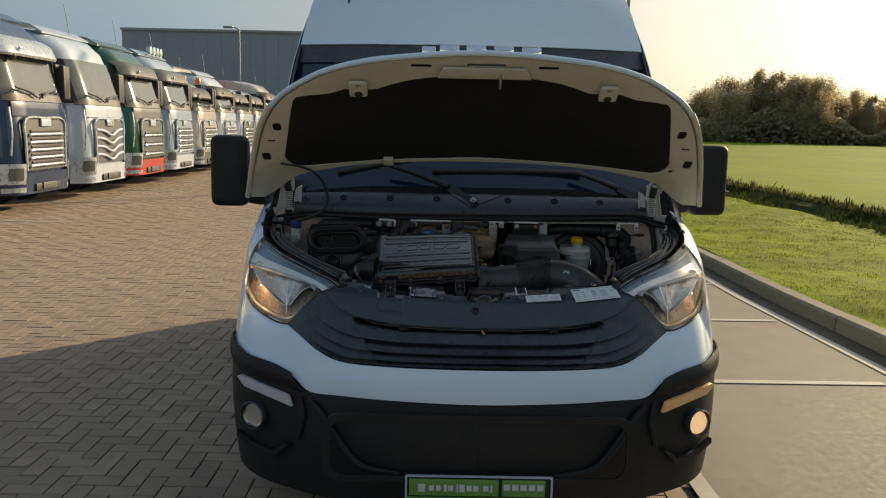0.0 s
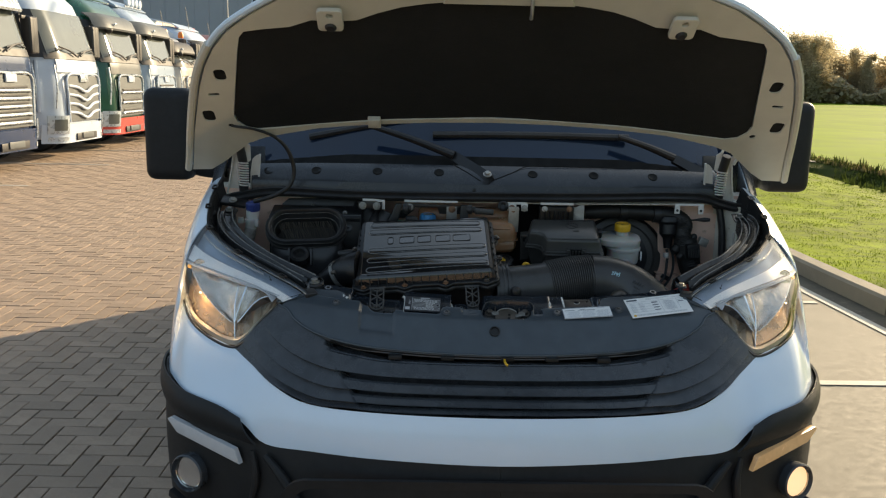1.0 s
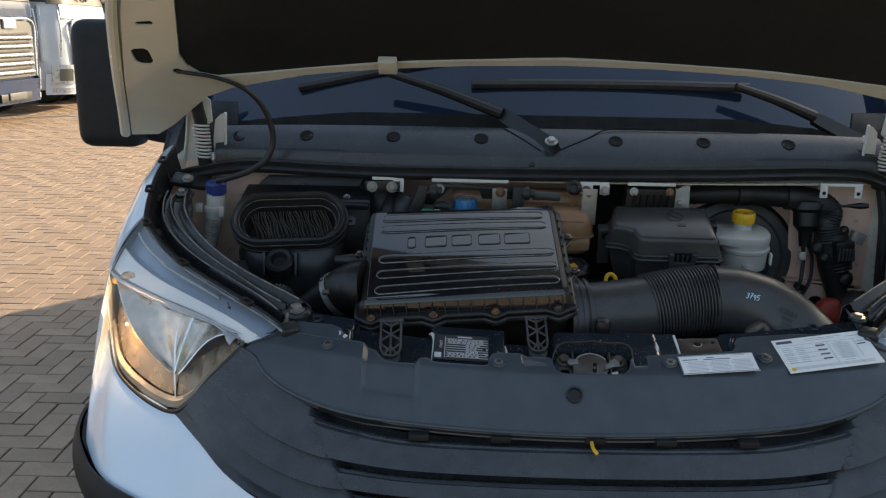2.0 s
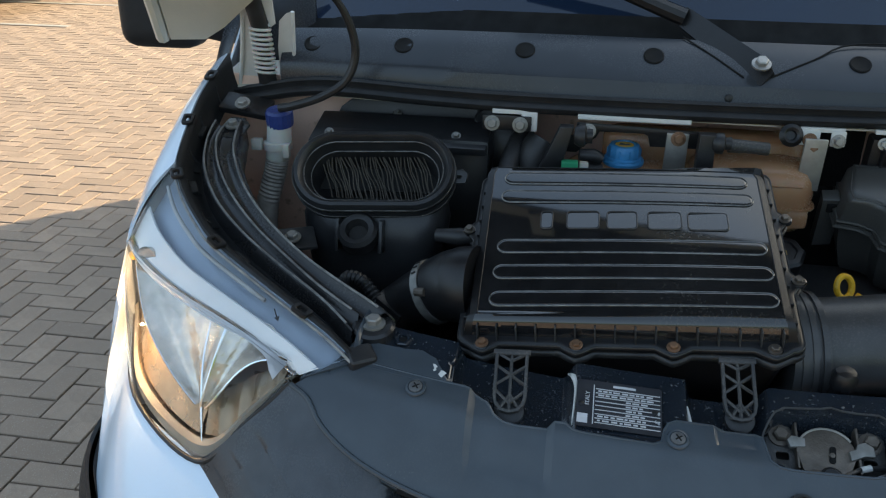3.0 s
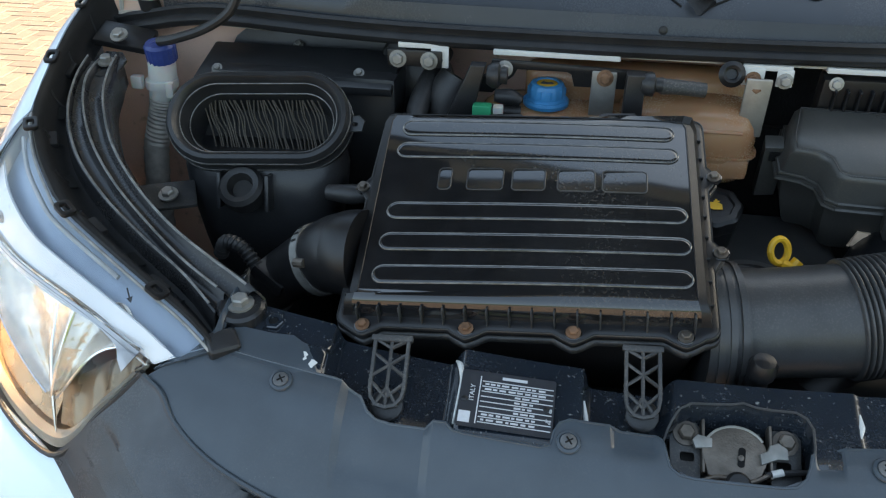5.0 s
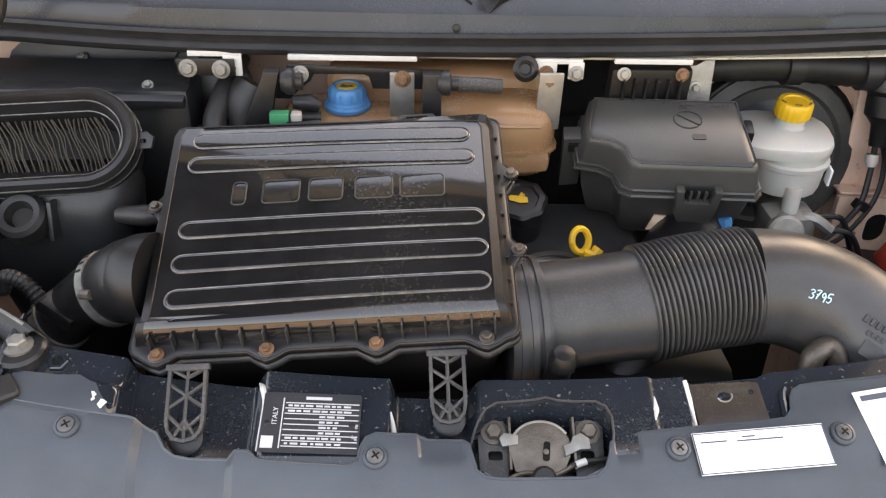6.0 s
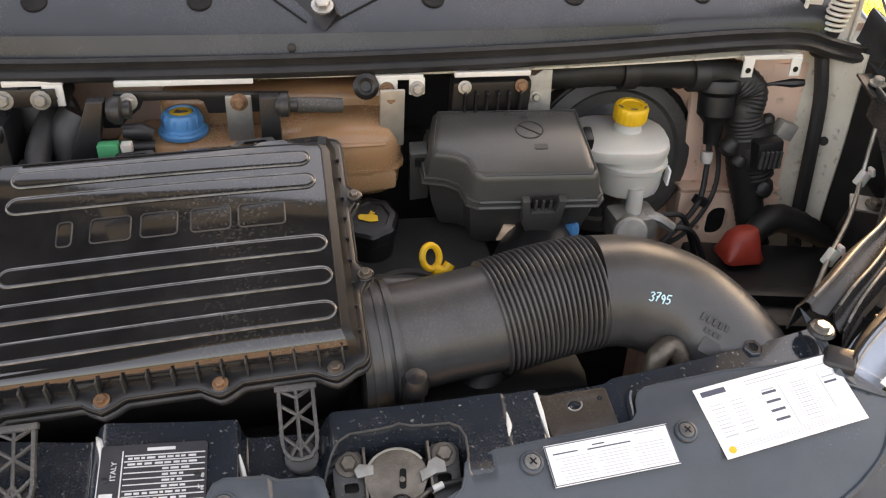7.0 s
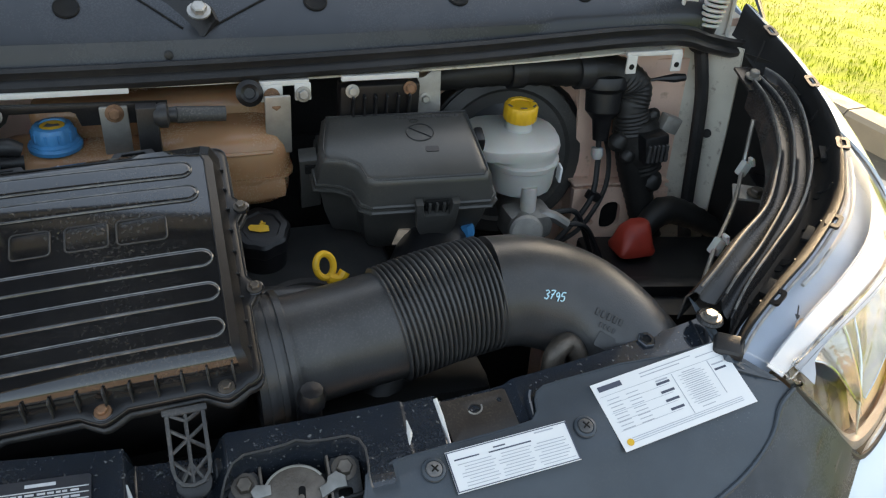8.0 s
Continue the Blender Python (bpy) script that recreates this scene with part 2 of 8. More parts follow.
    facet=mat("worn_lamp_reflector", (0.60, 0.53, 0.45), 0.20, metal=0.9, vary=0.22, scale=45, bump=0.75, bump_scale=70),
    pocketfloor=mat("grimy_pocket_paint", (0.022, 0.017, 0.014), 0.35, vary=0.3, scale=30, dust=0.5, dust_color=(0.20, 0.16, 0.12)),
    bulb=mat("glowing_lamp_bulb", (1.0, 0.85, 0.6), 0.3, vary=0.0, emit=(1.0, 0.72, 0.40), emit_strength=9.0),
    amberbulb=mat("amber_bulb_glass", (0.80, 0.45, 0.06), 0.15, vary=0.05, scale=40, coat=0.5),
    foglit=mat("lit_fog_lamp_reflector", (1.0, 0.85, 0.65), 0.3, vary=0.0, emit=(1.0, 0.60, 0.30), emit_strength=0.55),
    filter=mat("pleated_filter_paper", (0.050, 0.042, 0.033), 0.85, vary=0.2, scale=90, dust=0.4),
)


# ---- mesh tools ----
def finish(bm, angle=35):
    bmesh.ops.remove_doubles(bm, verts=bm.verts, dist=1e-5)
    bmesh.ops.recalc_face_normals(bm, faces=bm.faces)
    me = bpy.data.meshes.new("mesh")
    bm.to_mesh(me)
    bm.free()
    me.shade_smooth()
    me.set_sharp_from_angle(angle=radians(angle))
    return me


def part(name, bm, material, parent=None, label="", angle=35, shadow=True):
    """Links a bmesh as one mesh object under a thing or a part."""
    me = finish(bm, angle)
    me.materials.append(M[material] if isinstance(material, str) else material)
    ob = new(name, me)
    if parent is not None:
        ob.parent = parent
    ob.visible_shadow = shadow
    return tagged(ob, label)


def thing(name, label, category, group="", kind="", at=None):
    ob = new(name)
    ob.empty_display_size = 0.05
    if at is not None:
        ob.location = at
    return tagged(ob, label, category, group, kind)


def smooth_path(pts, steps=8):
    """A Catmull-Rom curve through the control points."""
    p = [Vector(q) for q in pts]
    p = [p[0] * 2 - p[1]] + p + [p[-1] * 2 - p[-2]]
    out = []
    for i in range(1, len(p) - 2):
        a, b, c, d = p[i - 1:i + 3]
        for k in range(steps):
            t = k / steps
            out.append(0.5 * ((2 * b) + (c - a) * t + (2 * a - 5 * b + 4 * c - d) * t * t + (3 * b - a - 3 * c + d) * t ** 3))
    return out + [p[-2]]


def grid(bm, rows, close=False):
    """Quads between rows of points."""
    vs = [[bm.verts.new(q) for q in r] for r in rows]
    for a, b in zip(vs, vs[1:]):
        n = len(a)
        for j in range(n if close else n - 1):
            quad = (a[j], a[(j + 1) % n], b[(j + 1) % n], b[j])
            if len(set(quad)) == 4:
                bm.faces.new(quad)
    return vs


def loft(rows, thick=0.0, keep=None):
    """A curved sheet through rows of points, given thickness."""
    bm = bmesh.new()
    vs = [[bm.verts.new(q) for q in r] for r in rows]
    for i, (a, b) in enumerate(zip(vs, vs[1:])):
        for j in range(len(a) - 1):
            if keep is None or keep(i, j):
                bm.faces.new((a[j], a[j + 1], b[j + 1], b[j]))
    bmesh.ops.delete(bm, geom=[v for v in bm.verts if not v.link_faces], context='VERTS')
    bmesh.ops.recalc_face_normals(bm, faces=bm.faces)
    if thick:
        bmesh.ops.solidify(bm, geom=bm.faces[:], thickness=thick)
    return bm


def frame_of(t, up=Vector((0, 0, 1))):
    t = t.normalized()
    s = t.cross(up)
    if s.length < 1e-4:
        s = t.cross(Vector((0, 1, 0)))
    s.normalize()
    return s, s.cross(t)


def tube(pts, r, seg=12, steps=6, cap=True, bm=None, ribs=0.0, rib_every=2):
    """A round hose or bar along a smooth path; r may be a list over the control points."""
    bm = bm or bmesh.new()
    path = smooth_path(pts, steps) if steps > 1 else [Vector(q) for q in pts]
    rs = r if isinstance(r, (list, tuple)) else [r] * len(pts)
    rows, up = [], None
    for i, q in enumerate(path):
        t = path[min(i + 1, len(path) - 1)] - path[max(i - 1, 0)]
        if up is None:
            s, up = frame_of(t)
        else:
            s = t.normalized().cross(up).normalized()
            up = s.cross(t.normalized())
        f = i / max(1, len(path) - 1) * (len(rs) - 1)
        k = min(int(f), len(rs) - 2) if len(rs) > 1 else 0
        rad = rs[k] + (rs[min(k + 1, len(rs) - 1)] - rs[k]) * (f - k)
        if ribs and i % rib_every == 0:
            rad += ribs
        rows.append([q + (s * math.cos(a) + up * math.sin(a)) * rad for a in (2 * math.pi * j / seg for j in range(seg))])
    vs = grid(bm, rows, close=True)
    if cap:
        bm.faces.new(vs[0][::-1])
        bm.faces.new(vs[-1])
    return bm


def box(size, at=(0, 0, 0), rot=None, bevel=0.003, bm=None, seg=2):
    """A box with rounded edges."""
    bm = bm or bmesh.new()
    made = bmesh.ops.create_cube(bm, size=1.0)["verts"]
    bmesh.ops.scale(bm, vec=size, verts=made)
    if bevel:
        edges = list({e for v in made for e in v.link_edges})
        res = bmesh.ops.bevel(bm, geom=edges, offset=min(bevel, min(size) * 0.45), segments=seg, affect='EDGES', profile=0.6)
        made = list({v for f in res["faces"] for v in f.verts} | {v for v in made if v.is_valid})
    m = Matrix.Translation(at)
    if rot is not None:
        m = m @ rot.to_4x4()
    bmesh.ops.transform(bm, matrix=m, verts=made)
    return bm


def lathe(profile, at=(0, 0, 0), axis=(0, 0, 1), seg=24, bm=None, scallop=0.0, lobes=0):
    """A turned form: profile of (radius, height) along an axis."""
    bm = bm or bmesh.new()
    z = Vector(axis).normalized()
    s, u = frame_of(z, Vector((0, 1, 0)) if abs(z.y) < 0.9 else Vector((1, 0, 0)))
    rows = []
    for r, h in profile:
        rows.append([Vector(at) + z * h + (s * math.cos(a) + u * math.sin(a)) * max(1e-4, r) * (1 + scallop * math.cos(lobes * a)) for a in (2 * math.pi * j / seg for j in range(seg))])
    vs = grid(bm, rows, close=True)
    bm.faces.new(vs[0][::-1])
    bm.faces.new(vs[-1])
    return bm


def bolt(at, axis=(0, 0, 1), r=0.008, h=0.006, bm=None):
    """A hexagon head on a washer."""
    bm = lathe([(r * 1.5, 0), (r * 1.5, h * 0.25), (r * 1.1, h * 0.3)], at, axis, 14, bm)
    return lathe([(r, h * 0.3), (r, h * 0.85), (r * 0.8, h)], at, axis, 6, bm)


def prism(outline, depth, m=None, bevel=0.0, bm=None, holes=()):
    """A plate cut to an outline in its own x-y plane, with holes, depth along z."""
    own = bmesh.new()
    edges = []
    for ring in (outline, *holes):
        vs = [own.verts.new((x, y, 0)) for x, y in ring]
        edges += [own.edges.new((a, b)) for a, b in zip(vs, vs[1:] + vs[:1])]
    if holes:
        bmesh.ops.triangle_fill(own, use_beauty=True, use_dissolve=False, edges=edges)
    else:
        own.faces.new(list(own.verts))
    top = bmesh.ops.extrude_face_region(own, geom=own.faces[:])["geom"]
    bmesh.ops.translate(own, vec=(0, 0, depth), verts=[g for g in top if isinstance(g, bmesh.types.BMVert)])
    bmesh.ops.recalc_face_normals(own, faces=own.faces)
    if bevel:
        sharp = [e for e in own.edges if len(e.link_faces) == 2 and e.calc_face_angle(0) > 0.8 and abs(e.verts[0].co.z - depth) < 1e-6 and abs(e.verts[1].co.z - depth) < 1e-6]
        bmesh.ops.bevel(own, geom=sharp, offset=bevel, segments=2, affect='EDGES', profile=0.6)
    if m is not None:
        bmesh.ops.transform(own, matrix=m, verts=own.verts)
    if bm is None:
        return own
    me = bpy.data.meshes.new("tmp")
    own.to_mesh(me)
    own.free()
    bm.from_mesh(me)
    bpy.data.meshes.remove(me)
    return bm


def dense(ring, step=.012):
    """An outline with its long edges split."""
    out = []
    for (x0, y0), (x1, y1) in zip(ring, ring[1:] + ring[:1]):
        n = max(1, int(math.hypot(x1 - x0, y1 - y0) / step))
        out += [(x0 + (x1 - x0) * k / n, y0 + (y1 - y0) * k / n) for k in range(n)]
    return out


def split(line, step=.006):
    """An open line with its long edges split."""
    out = [line[0]]
    for (x0, y0), (x1, y1) in zip(line, line[1:]):
        n = max(1, int(math.hypot(x1 - x0, y1 - y0) / step))
        out += [(x0 + (x1 - x0) * k / n, y0 + (y1 - y0) * k / n) for k in range(1, n + 1)]
    return out


def stadium(w, h, n=8, cx=0.0, cy=0.0):
    """A slot outline, w long and h high with round ends."""
    r, k = min(w, h) / 2, max(0, (w - h) / 2)
    kv = max(0, (h - w) / 2)
    pts = []
    for i in range(4 * n):
        a = 2 * math.pi * (i + 0.5) / (4 * n)
        pts.append((cx + math.copysign(k, math.cos(a)) + r * math.cos(a), cy + math.copysign(kv, math.sin(a)) * (1 if kv else 0) + r * math.sin(a)))
    return pts


def rounded(w, h, r, n=4, cx=0.0, cy=0.0):
    """A rounded rectangle outline."""
    pts = []
    for qx, qy, a0 in ((1, 1, 0), (-1, 1, 90), (-1, -1, 180), (1, -1, 270)):
        for i in range(n + 1):
            a = radians(a0 + 90 * i / n)
            pts.append((cx + qx * (w / 2 - r) + r * math.cos(a), cy + qy * (h / 2 - r) + r * math.sin(a)))
    return pts


def axes(at, x, y):
    """A frame at a place with the given x and, nearly, y axis."""
    x = Vector(x).normalized()
    z = x.cross(Vector(y)).normalized()
    y = z.cross(x)
    m = Matrix.Identity(4)
    for i, c in enumerate((x, y, z, Vector(at))):
        m[0][i], m[1][i], m[2][i] = c
    return m


def moved(bm, m):
    bmesh.ops.transform(bm, matrix=m, verts=bm.verts)
    return bm


def letters(text, size, m, depth=0.0004):
    """Raised writing in the built-in font, laid in the frame m."""
    cu = bpy.data.curves.new("writing", 'FONT')
    cu.body, cu.size, cu.extrude, cu.align_x, cu.align_y = text, size, depth, 'CENTER', 'CENTER'
    ob = bpy.data.objects.new("writing", cu)
    me = bpy.data.meshes.new_from_object(ob)
    bpy.data.objects.remove(ob)
    bm = bmesh.new()
    bm.from_mesh(me)
    return moved(bm, m)


def resample(pts, n):
    p = smooth_path(pts, 12)
    d = [0.0]
    for a, b in zip(p, p[1:]):
        d.append(d[-1] + (b - a).length)
    out, k = [], 0
    for i in range(n):
        t = d[-1] * i / (n - 1)
        while k < len(d) - 2 and d[k + 1] < t:
            k += 1
        f = (t - d[k]) / max(1e-9, d[k + 1] - d[k])
        out.append(p[k].lerp(p[k + 1], min(1, f)))
    return out


def span(a, b, n, rows_n, bulge, s, shift=(0, 0, 0), direction=(0.5, -0.8, 0.4)):
    A, B = resample(a, n), resample(b, n)
    out = Vector(direction).normalized()
    rows = []
    for k in range(rows_n + 1):
        t = k / rows_n
        rows.append([Vector((p.x * s, p.y, p.z)) for p in (u.lerp(v, t) + out * bulge * 4 * t * (1 - t) + Vector(shift) for u, v in zip(A, B))])
    return rows


def shell(rows, offset):
    """A sheet with a second skin at a fixed offset and closed edges."""
    bm = bmesh.new()
    o = Vector(offset)
    a = grid(bm, rows)
    b = grid(bm, [[Vector(q) + o for q in r] for r in rows])
    rim = lambda g: g[0] + [r[-1] for r in g[1:]] + g[-1][-2::-1] + [r[0] for r in g[-2:0:-1]]
    ra, rb = rim(a), rim(b)
    for i in range(len(ra)):
        k = (i + 1) % len(ra)
        bm.faces.new((ra[i], ra[k], rb[k], rb[i]))
    return bm

# ---- the ground and the distance ----
M.update(
    soil=mat("far_field_soil", (0.10, 0.16, 0.03), 0.9, vary=0.25, scale=0.6, bump=0.0),
    field=mat("bright_green_crop", (0.140, 0.205, 0.006), 0.95, vary=0.22, scale=0.5, spec=0.1),
    lawn=mat("verge_turf", (0.150, 0.200, 0.005), 0.95, spec=0.1, vary=0.4, scale=7.0, bump=0.9, bump_scale=40, spots=(0.10, 0.12, 0.015), spot_scale=5.0, spot_amount=0.15),
    blade=mat("grass_blades", (0.130, 0.190, 0.005), 0.9, spec=0.1, vary=0.35, scale=5.0, random=0.3, translucent=0.4),
    reed=mat("ditch_growth", (0.085, 0.115, 0.026), 0.9, vary=0.35, scale=2.5, random=0.5, spec=0.1, translucent=0.3),
    straw=mat("dry_bank_grass", (0.26, 0.21, 0.10), 0.9, vary=0.3, scale=2.0, random=0.4, spec=0.1, translucent=0.3),
    brick=mat("paving_brick", (0.325, 0.240, 0.176), 0.86, vary=0.16, scale=45, bump=0.8, bump_scale=300, random=0.22, spots=(0.62, 0.59, 0.54), spot_scale=230, spot_amount=0.05, rough_vary=0.1),
    sand=mat("joint_sand", (0.050, 0.044, 0.028), 0.95, vary=0.25, scale=9, spots=(0.075, 0.095, 0.018), spot_scale=4, spot_amount=0.42),
    concrete=mat("bay_concrete", (0.155, 0.142, 0.118), 0.8, vary=0.08, scale=22, bump=0.35, bump_scale=300, spots=(0.40, 0.38, 0.34), spot_scale=130, spot_amount=-0.05),
    kerb=mat("weathered_kerb_concrete", (0.185, 0.165, 0.132), 0.85, vary=0.16, scale=12, bump=0.4, bump_scale=180, random=0.12),
    line=mat("worn_road_paint", (0.33, 0.315, 0.285), 0.7, vary=0.1, scale=30, bump=0.2, bump_scale=300, spots=(0.34, 0.31, 0.27), spot_scale=35, spot_amount=-0.1),
    hall=mat("grey_cladding", (0.30, 0.33, 0.35), 0.7, vary=0.04, scale=1.5),
    bark=mat("bark", (0.10, 0.075, 0.05), 0.9, vary=0.3, scale=3),
    leaf=mat("autumn_foliage", (0.58, 0.50, 0.33), 0.9, vary=0.2, scale=0.4, random=0.25, translucent=0.6, spec=0.1),
    leaf2=mat("ochre_foliage", (0.66, 0.54, 0.33), 0.9, vary=0.2, scale=0.4, random=0.3, translucent=0.6, spec=0.1),
    galv=mat("galvanised_post", (0.30, 0.31, 0.32), 0.5, metal=0.6, vary=0.1, scale=8),
)


def flat(name, x0, x1, y0, y1, z, material, label, category="ground", nx=1, ny=1, hump=None):
    bm = bmesh.new()
    grid(bm, [[(x0 + (x1 - x0) * i / nx, y0 + (y1 - y0) * j / ny, z + (hump(x0 + (x1 - x0) * i / nx, y0 + (y1 - y0) * j / ny) if hump else 0)) for i in range(nx + 1)] for j in range(ny + 1)])
    return tagged(part(name, bm, material), label, category, kind="structure")


KERB_X = 3.14
flat("ground", -700, 700, -300, 1100, -0.55, "soil", "flat open farmland reaching to the horizon", "ground")
flat("field", 9.6, 640, -60, 330, -0.12, "field", "bright green sown field beyond the ditch", "field", 12, 12)
flat("pavement_bed", -60, 1.06, -12, 70, -0.012, "sand", "sandy joints of the brick yard", "pavement")
flat("road", 1.06, KERB_X + 1.1, -12, 70, 0.0, "concrete", "pale concrete parking strip beside the van", "road")


def kerb_shift(y):
    """The kerb draws away from the van towards its front."""
    return 0.045 * max(0.0, 8.4 - y)


def follow_kerb(ob, x0, x1):
    """Moves a flat strip along with the kerb, less and less from x0 to x1."""
    for v in ob.data.vertices:
        v.co.x += kerb_shift(v.co.y) * (1 - min(1, max(0, (v.co.x - x0) / (x1 - x0))))


follow_kerb(flat("gutter", 2.955, KERB_X + 0.01, -12, 70, 0.003, "gutter", "dirty gutter along the kerb", "gutter", 1, 410), 50, 60)
flat("yard_near", -15, 1.04, -12, -4.0, -0.003, "brick", "worn brick yard behind the walker's start", "pavement")


def verge_z(x, y):
    d = max(0.0, x - KERB_X - 0.16)
    return 0.02 * math.sin(x * 2.1 + y * 0.7) + 0.015 * math.sin(y * 1.9) - 0.10 * min(1, max(0, d - 2.6) / 1.2) ** 2


follow_kerb(flat("verge", KERB_X + 0.15, 7.3, -12, 70, 0.12, "lawn", "sunlit mown grass verge behind the kerb", "grass", 24, 205, verge_z), KERB_X + .15, 7.3)
bm = bmesh.new()
rows = []
for j in range(121):
    y = -12 + 82 * j / 120
    w = 0.18 * math.sin(y * 0.5) + 0.1 * math.sin(y * 1.7)
    rows.append([(7.25, y, 0.02), (7.7 + w, y, -0.25), (8.2, y, -0.5), (8.9, y, -0.5), (9.4 + w, y, -0.2), (9.75, y, -0.10)])
grid(bm, rows)
tagged(part("ditch_bank", bm, "reed"), "dark overgrown ditch between verge and field", "ditch", kind="structure")


def tufts(name, n, area, height, width, material, label, seed, ground):
    """Many narrow leaning blades in one mesh."""
    rng = random.Random(seed)
    verts, faces = [], []
    for _ in range(n):
        x, y = area(rng)
        clump = max(.25, .9 + 1.5 * noise.noise((x * 3.1, y * 3.1, seed)) + .7 * noise.noise((x * 9, y * 9, seed)))
        z, a, h, w = ground(x, y), rng.uniform(0, 6.283), height * clump * rng.uniform(0.5, 1.3), width * rng.uniform(0.6, 1.4)
        dx, dy, lean = math.cos(a) * w, math.sin(a) * w, rng.uniform(-0.6, 0.6) * h
        k = len(verts)
        verts += [(x - dx, y - dy, z - 0.01), (x + dx, y + dy, z - 0.01), (x + dx * 0.6 - dy * lean / w * 0.4, y + dy * 0.6 + dx * lean / w * 0.4, z + h * 0.6), (x - dy * lean / w, y + dx * lean / w, z + h)]
        faces += [(k, k + 1, k + 2), (k, k + 2, k + 3)]
    me = bpy.data.meshes.new(name)
    me.from_pydata(verts, [], faces)
    me.materials.append(M[material])
    return tagged(new(name, me), label, "grass", kind="stuff")


tufts("grass", 120000, lambda r: (lambda y: (KERB_X + 0.15 + kerb_shift(y) + 3.9 * r.random() ** 1.1, y))(-1.5 + 25 * r.random() ** 1.4), 0.015, 0.0032, "blade", "short bright green grass on the verge", 3, lambda x, y: 0.12 + verge_z(x, y))
tufts("ditch_grass", 70000, lambda r: (r.uniform(7.2, 9.75), 5 + 55 * r.random() ** 1.5), 0.13, 0.020, "reed", "coarse dark growth along the ditch", 4, lambda x, y: -0.5 + 0.45 * min(1, abs(x - 8.55) / 1.2) ** 2)

tufts("bank_grass", 9000, lambda r: (9.55 + r.random() ** 2 * .6, 5 + 55 * r.random() ** 1.4), 0.10, 0.012, "straw", "dry fringe of grass on the ditch's far lip", 6, lambda x, y: -0.12)

# kerb stones, each a stone of its own with a rounded nose
kerb = thing("kerb", "grey concrete kerb stones between parking strip and verge", "kerb", kind="structure")
bm = bmesh.new()
prof = [(0, -0.05), (0.008, 0.115), (0.03, 0.138), (0.15, 0.142), (0.15, -0.05)]
grid(bm, [[(x, y, z) for x, z in prof] for y in (0.004, 0.996)])
bm.verts.ensure_lookup_table()
bm.faces.new([bm.verts[i] for i in range(5)])
bm.faces.new([bm.verts[i] for i in range(9, 4, -1)])
stone_mesh = finish(bm, 30)
stone_mesh.materials.append(M["kerb"])
for i in range(60):
    o = new("kerb_stone", stone_mesh)
    o.parent = kerb
    o.location = (KERB_X + kerb_shift(i - 6) + 0.004 * math.sin(i * 2.3), -6 + i, 0.002 * math.sin(i * 1.7))
    o.rotation_euler = (0, 0, math.atan(kerb_shift(i - 6) - kerb_shift(i - 5)))


def stripe(x0, y0, x1, y1, w, label):
    d = Vector((x1 - x0, y1 - y0, 0))
    m = axes(((x0 + x1) / 2, (y0 + y1) / 2, 0.004), d, Vector((-d.y, d.x, 0)))
    tagged(part("road_marking", prism([(-d.length / 2, -w / 2), (d.length / 2, -w / 2), (d.length / 2, w / 2), (-d.length / 2, w / 2)], 0.003, m), "line"), label, "road marking", kind="structure")


stripe(2.9, 8.4, 2.9, 55, 0.09, "worn white edge line along the kerb")
stripe(2.9 + kerb_shift(-6), -6, 2.9, 8.4, 0.09, "worn white edge line along the kerb")
stripe(1.10, -6, 1.10, 55, 0.09, "worn white edge line at the brick yard")
for y in (5.51, 7.34, 9.1, 9.9):
    stripe(1.16, y, 2.85, y + 0.02, 0.07, "worn white line across the parking strip")
stripe(1.3, 12.6, 2.85, 12.62, 0.1, "worn white line across the parking strip")
for y in (11.6, 13.4, 16.6, 19.7, 22.6):
    stripe(-9.4, y, -6.1, y + 0.03, 0.1, "worn white line of a truck bay")

# ---- hall ----
hall = thing("industrial_hall", "long windowless hall with flat grey cladding", "building")
HX0, HX1, HY, HH = -22.1, 9.0, 60.0, 7.75
part("wall", box((HX1 - HX0, 24, HH), ((HX0 + HX1) / 2, HY + 12, HH / 2), bevel=0.02), "hall", hall)
for i in range(32):
    part("cladding_panel", box((0.972, 0.05, HH - 0.1), (HX0 + 0.5 + i * 0.98, HY - 0.02, HH / 2), bevel=0.006, seg=1), "hall", hall)
part("roof_edge", box((HX1 - HX0 + 0.1, 0.2, 0.18), ((HX0 + HX1) / 2, HY - 0.05, HH), bevel=0.02), "galv", hall)


def street_lamp(x, y, h, arm, label):
    t = thing("street_lamp", label, "street lamp", at=(x, y, 0))
    part("pole", tube([(0, 0, 0), (0, 0, h * 0.5), (0, 0, h)], [0.09, 0.07, 0.05], 10, 2), "galv", t)
    part("arm", tube([(0, 0, h - 0.05), (arm * 0.5, 0, h + 0.1), (arm, 0, h + 0.12)], 0.035, 8, 4), "galv", t)
    part("lantern", box((0.6, 0.26, 0.13), (arm * 1.3, 0, h + 0.12), bevel=0.05), "galv", t)


street_lamp(6.55, 31.0, 9.0, -1.2, "tall grey lamp post on the grass verge")
street_lamp(-12.15, 52.0, 7.05, -0.5, "slim grey lamp post before the hall")

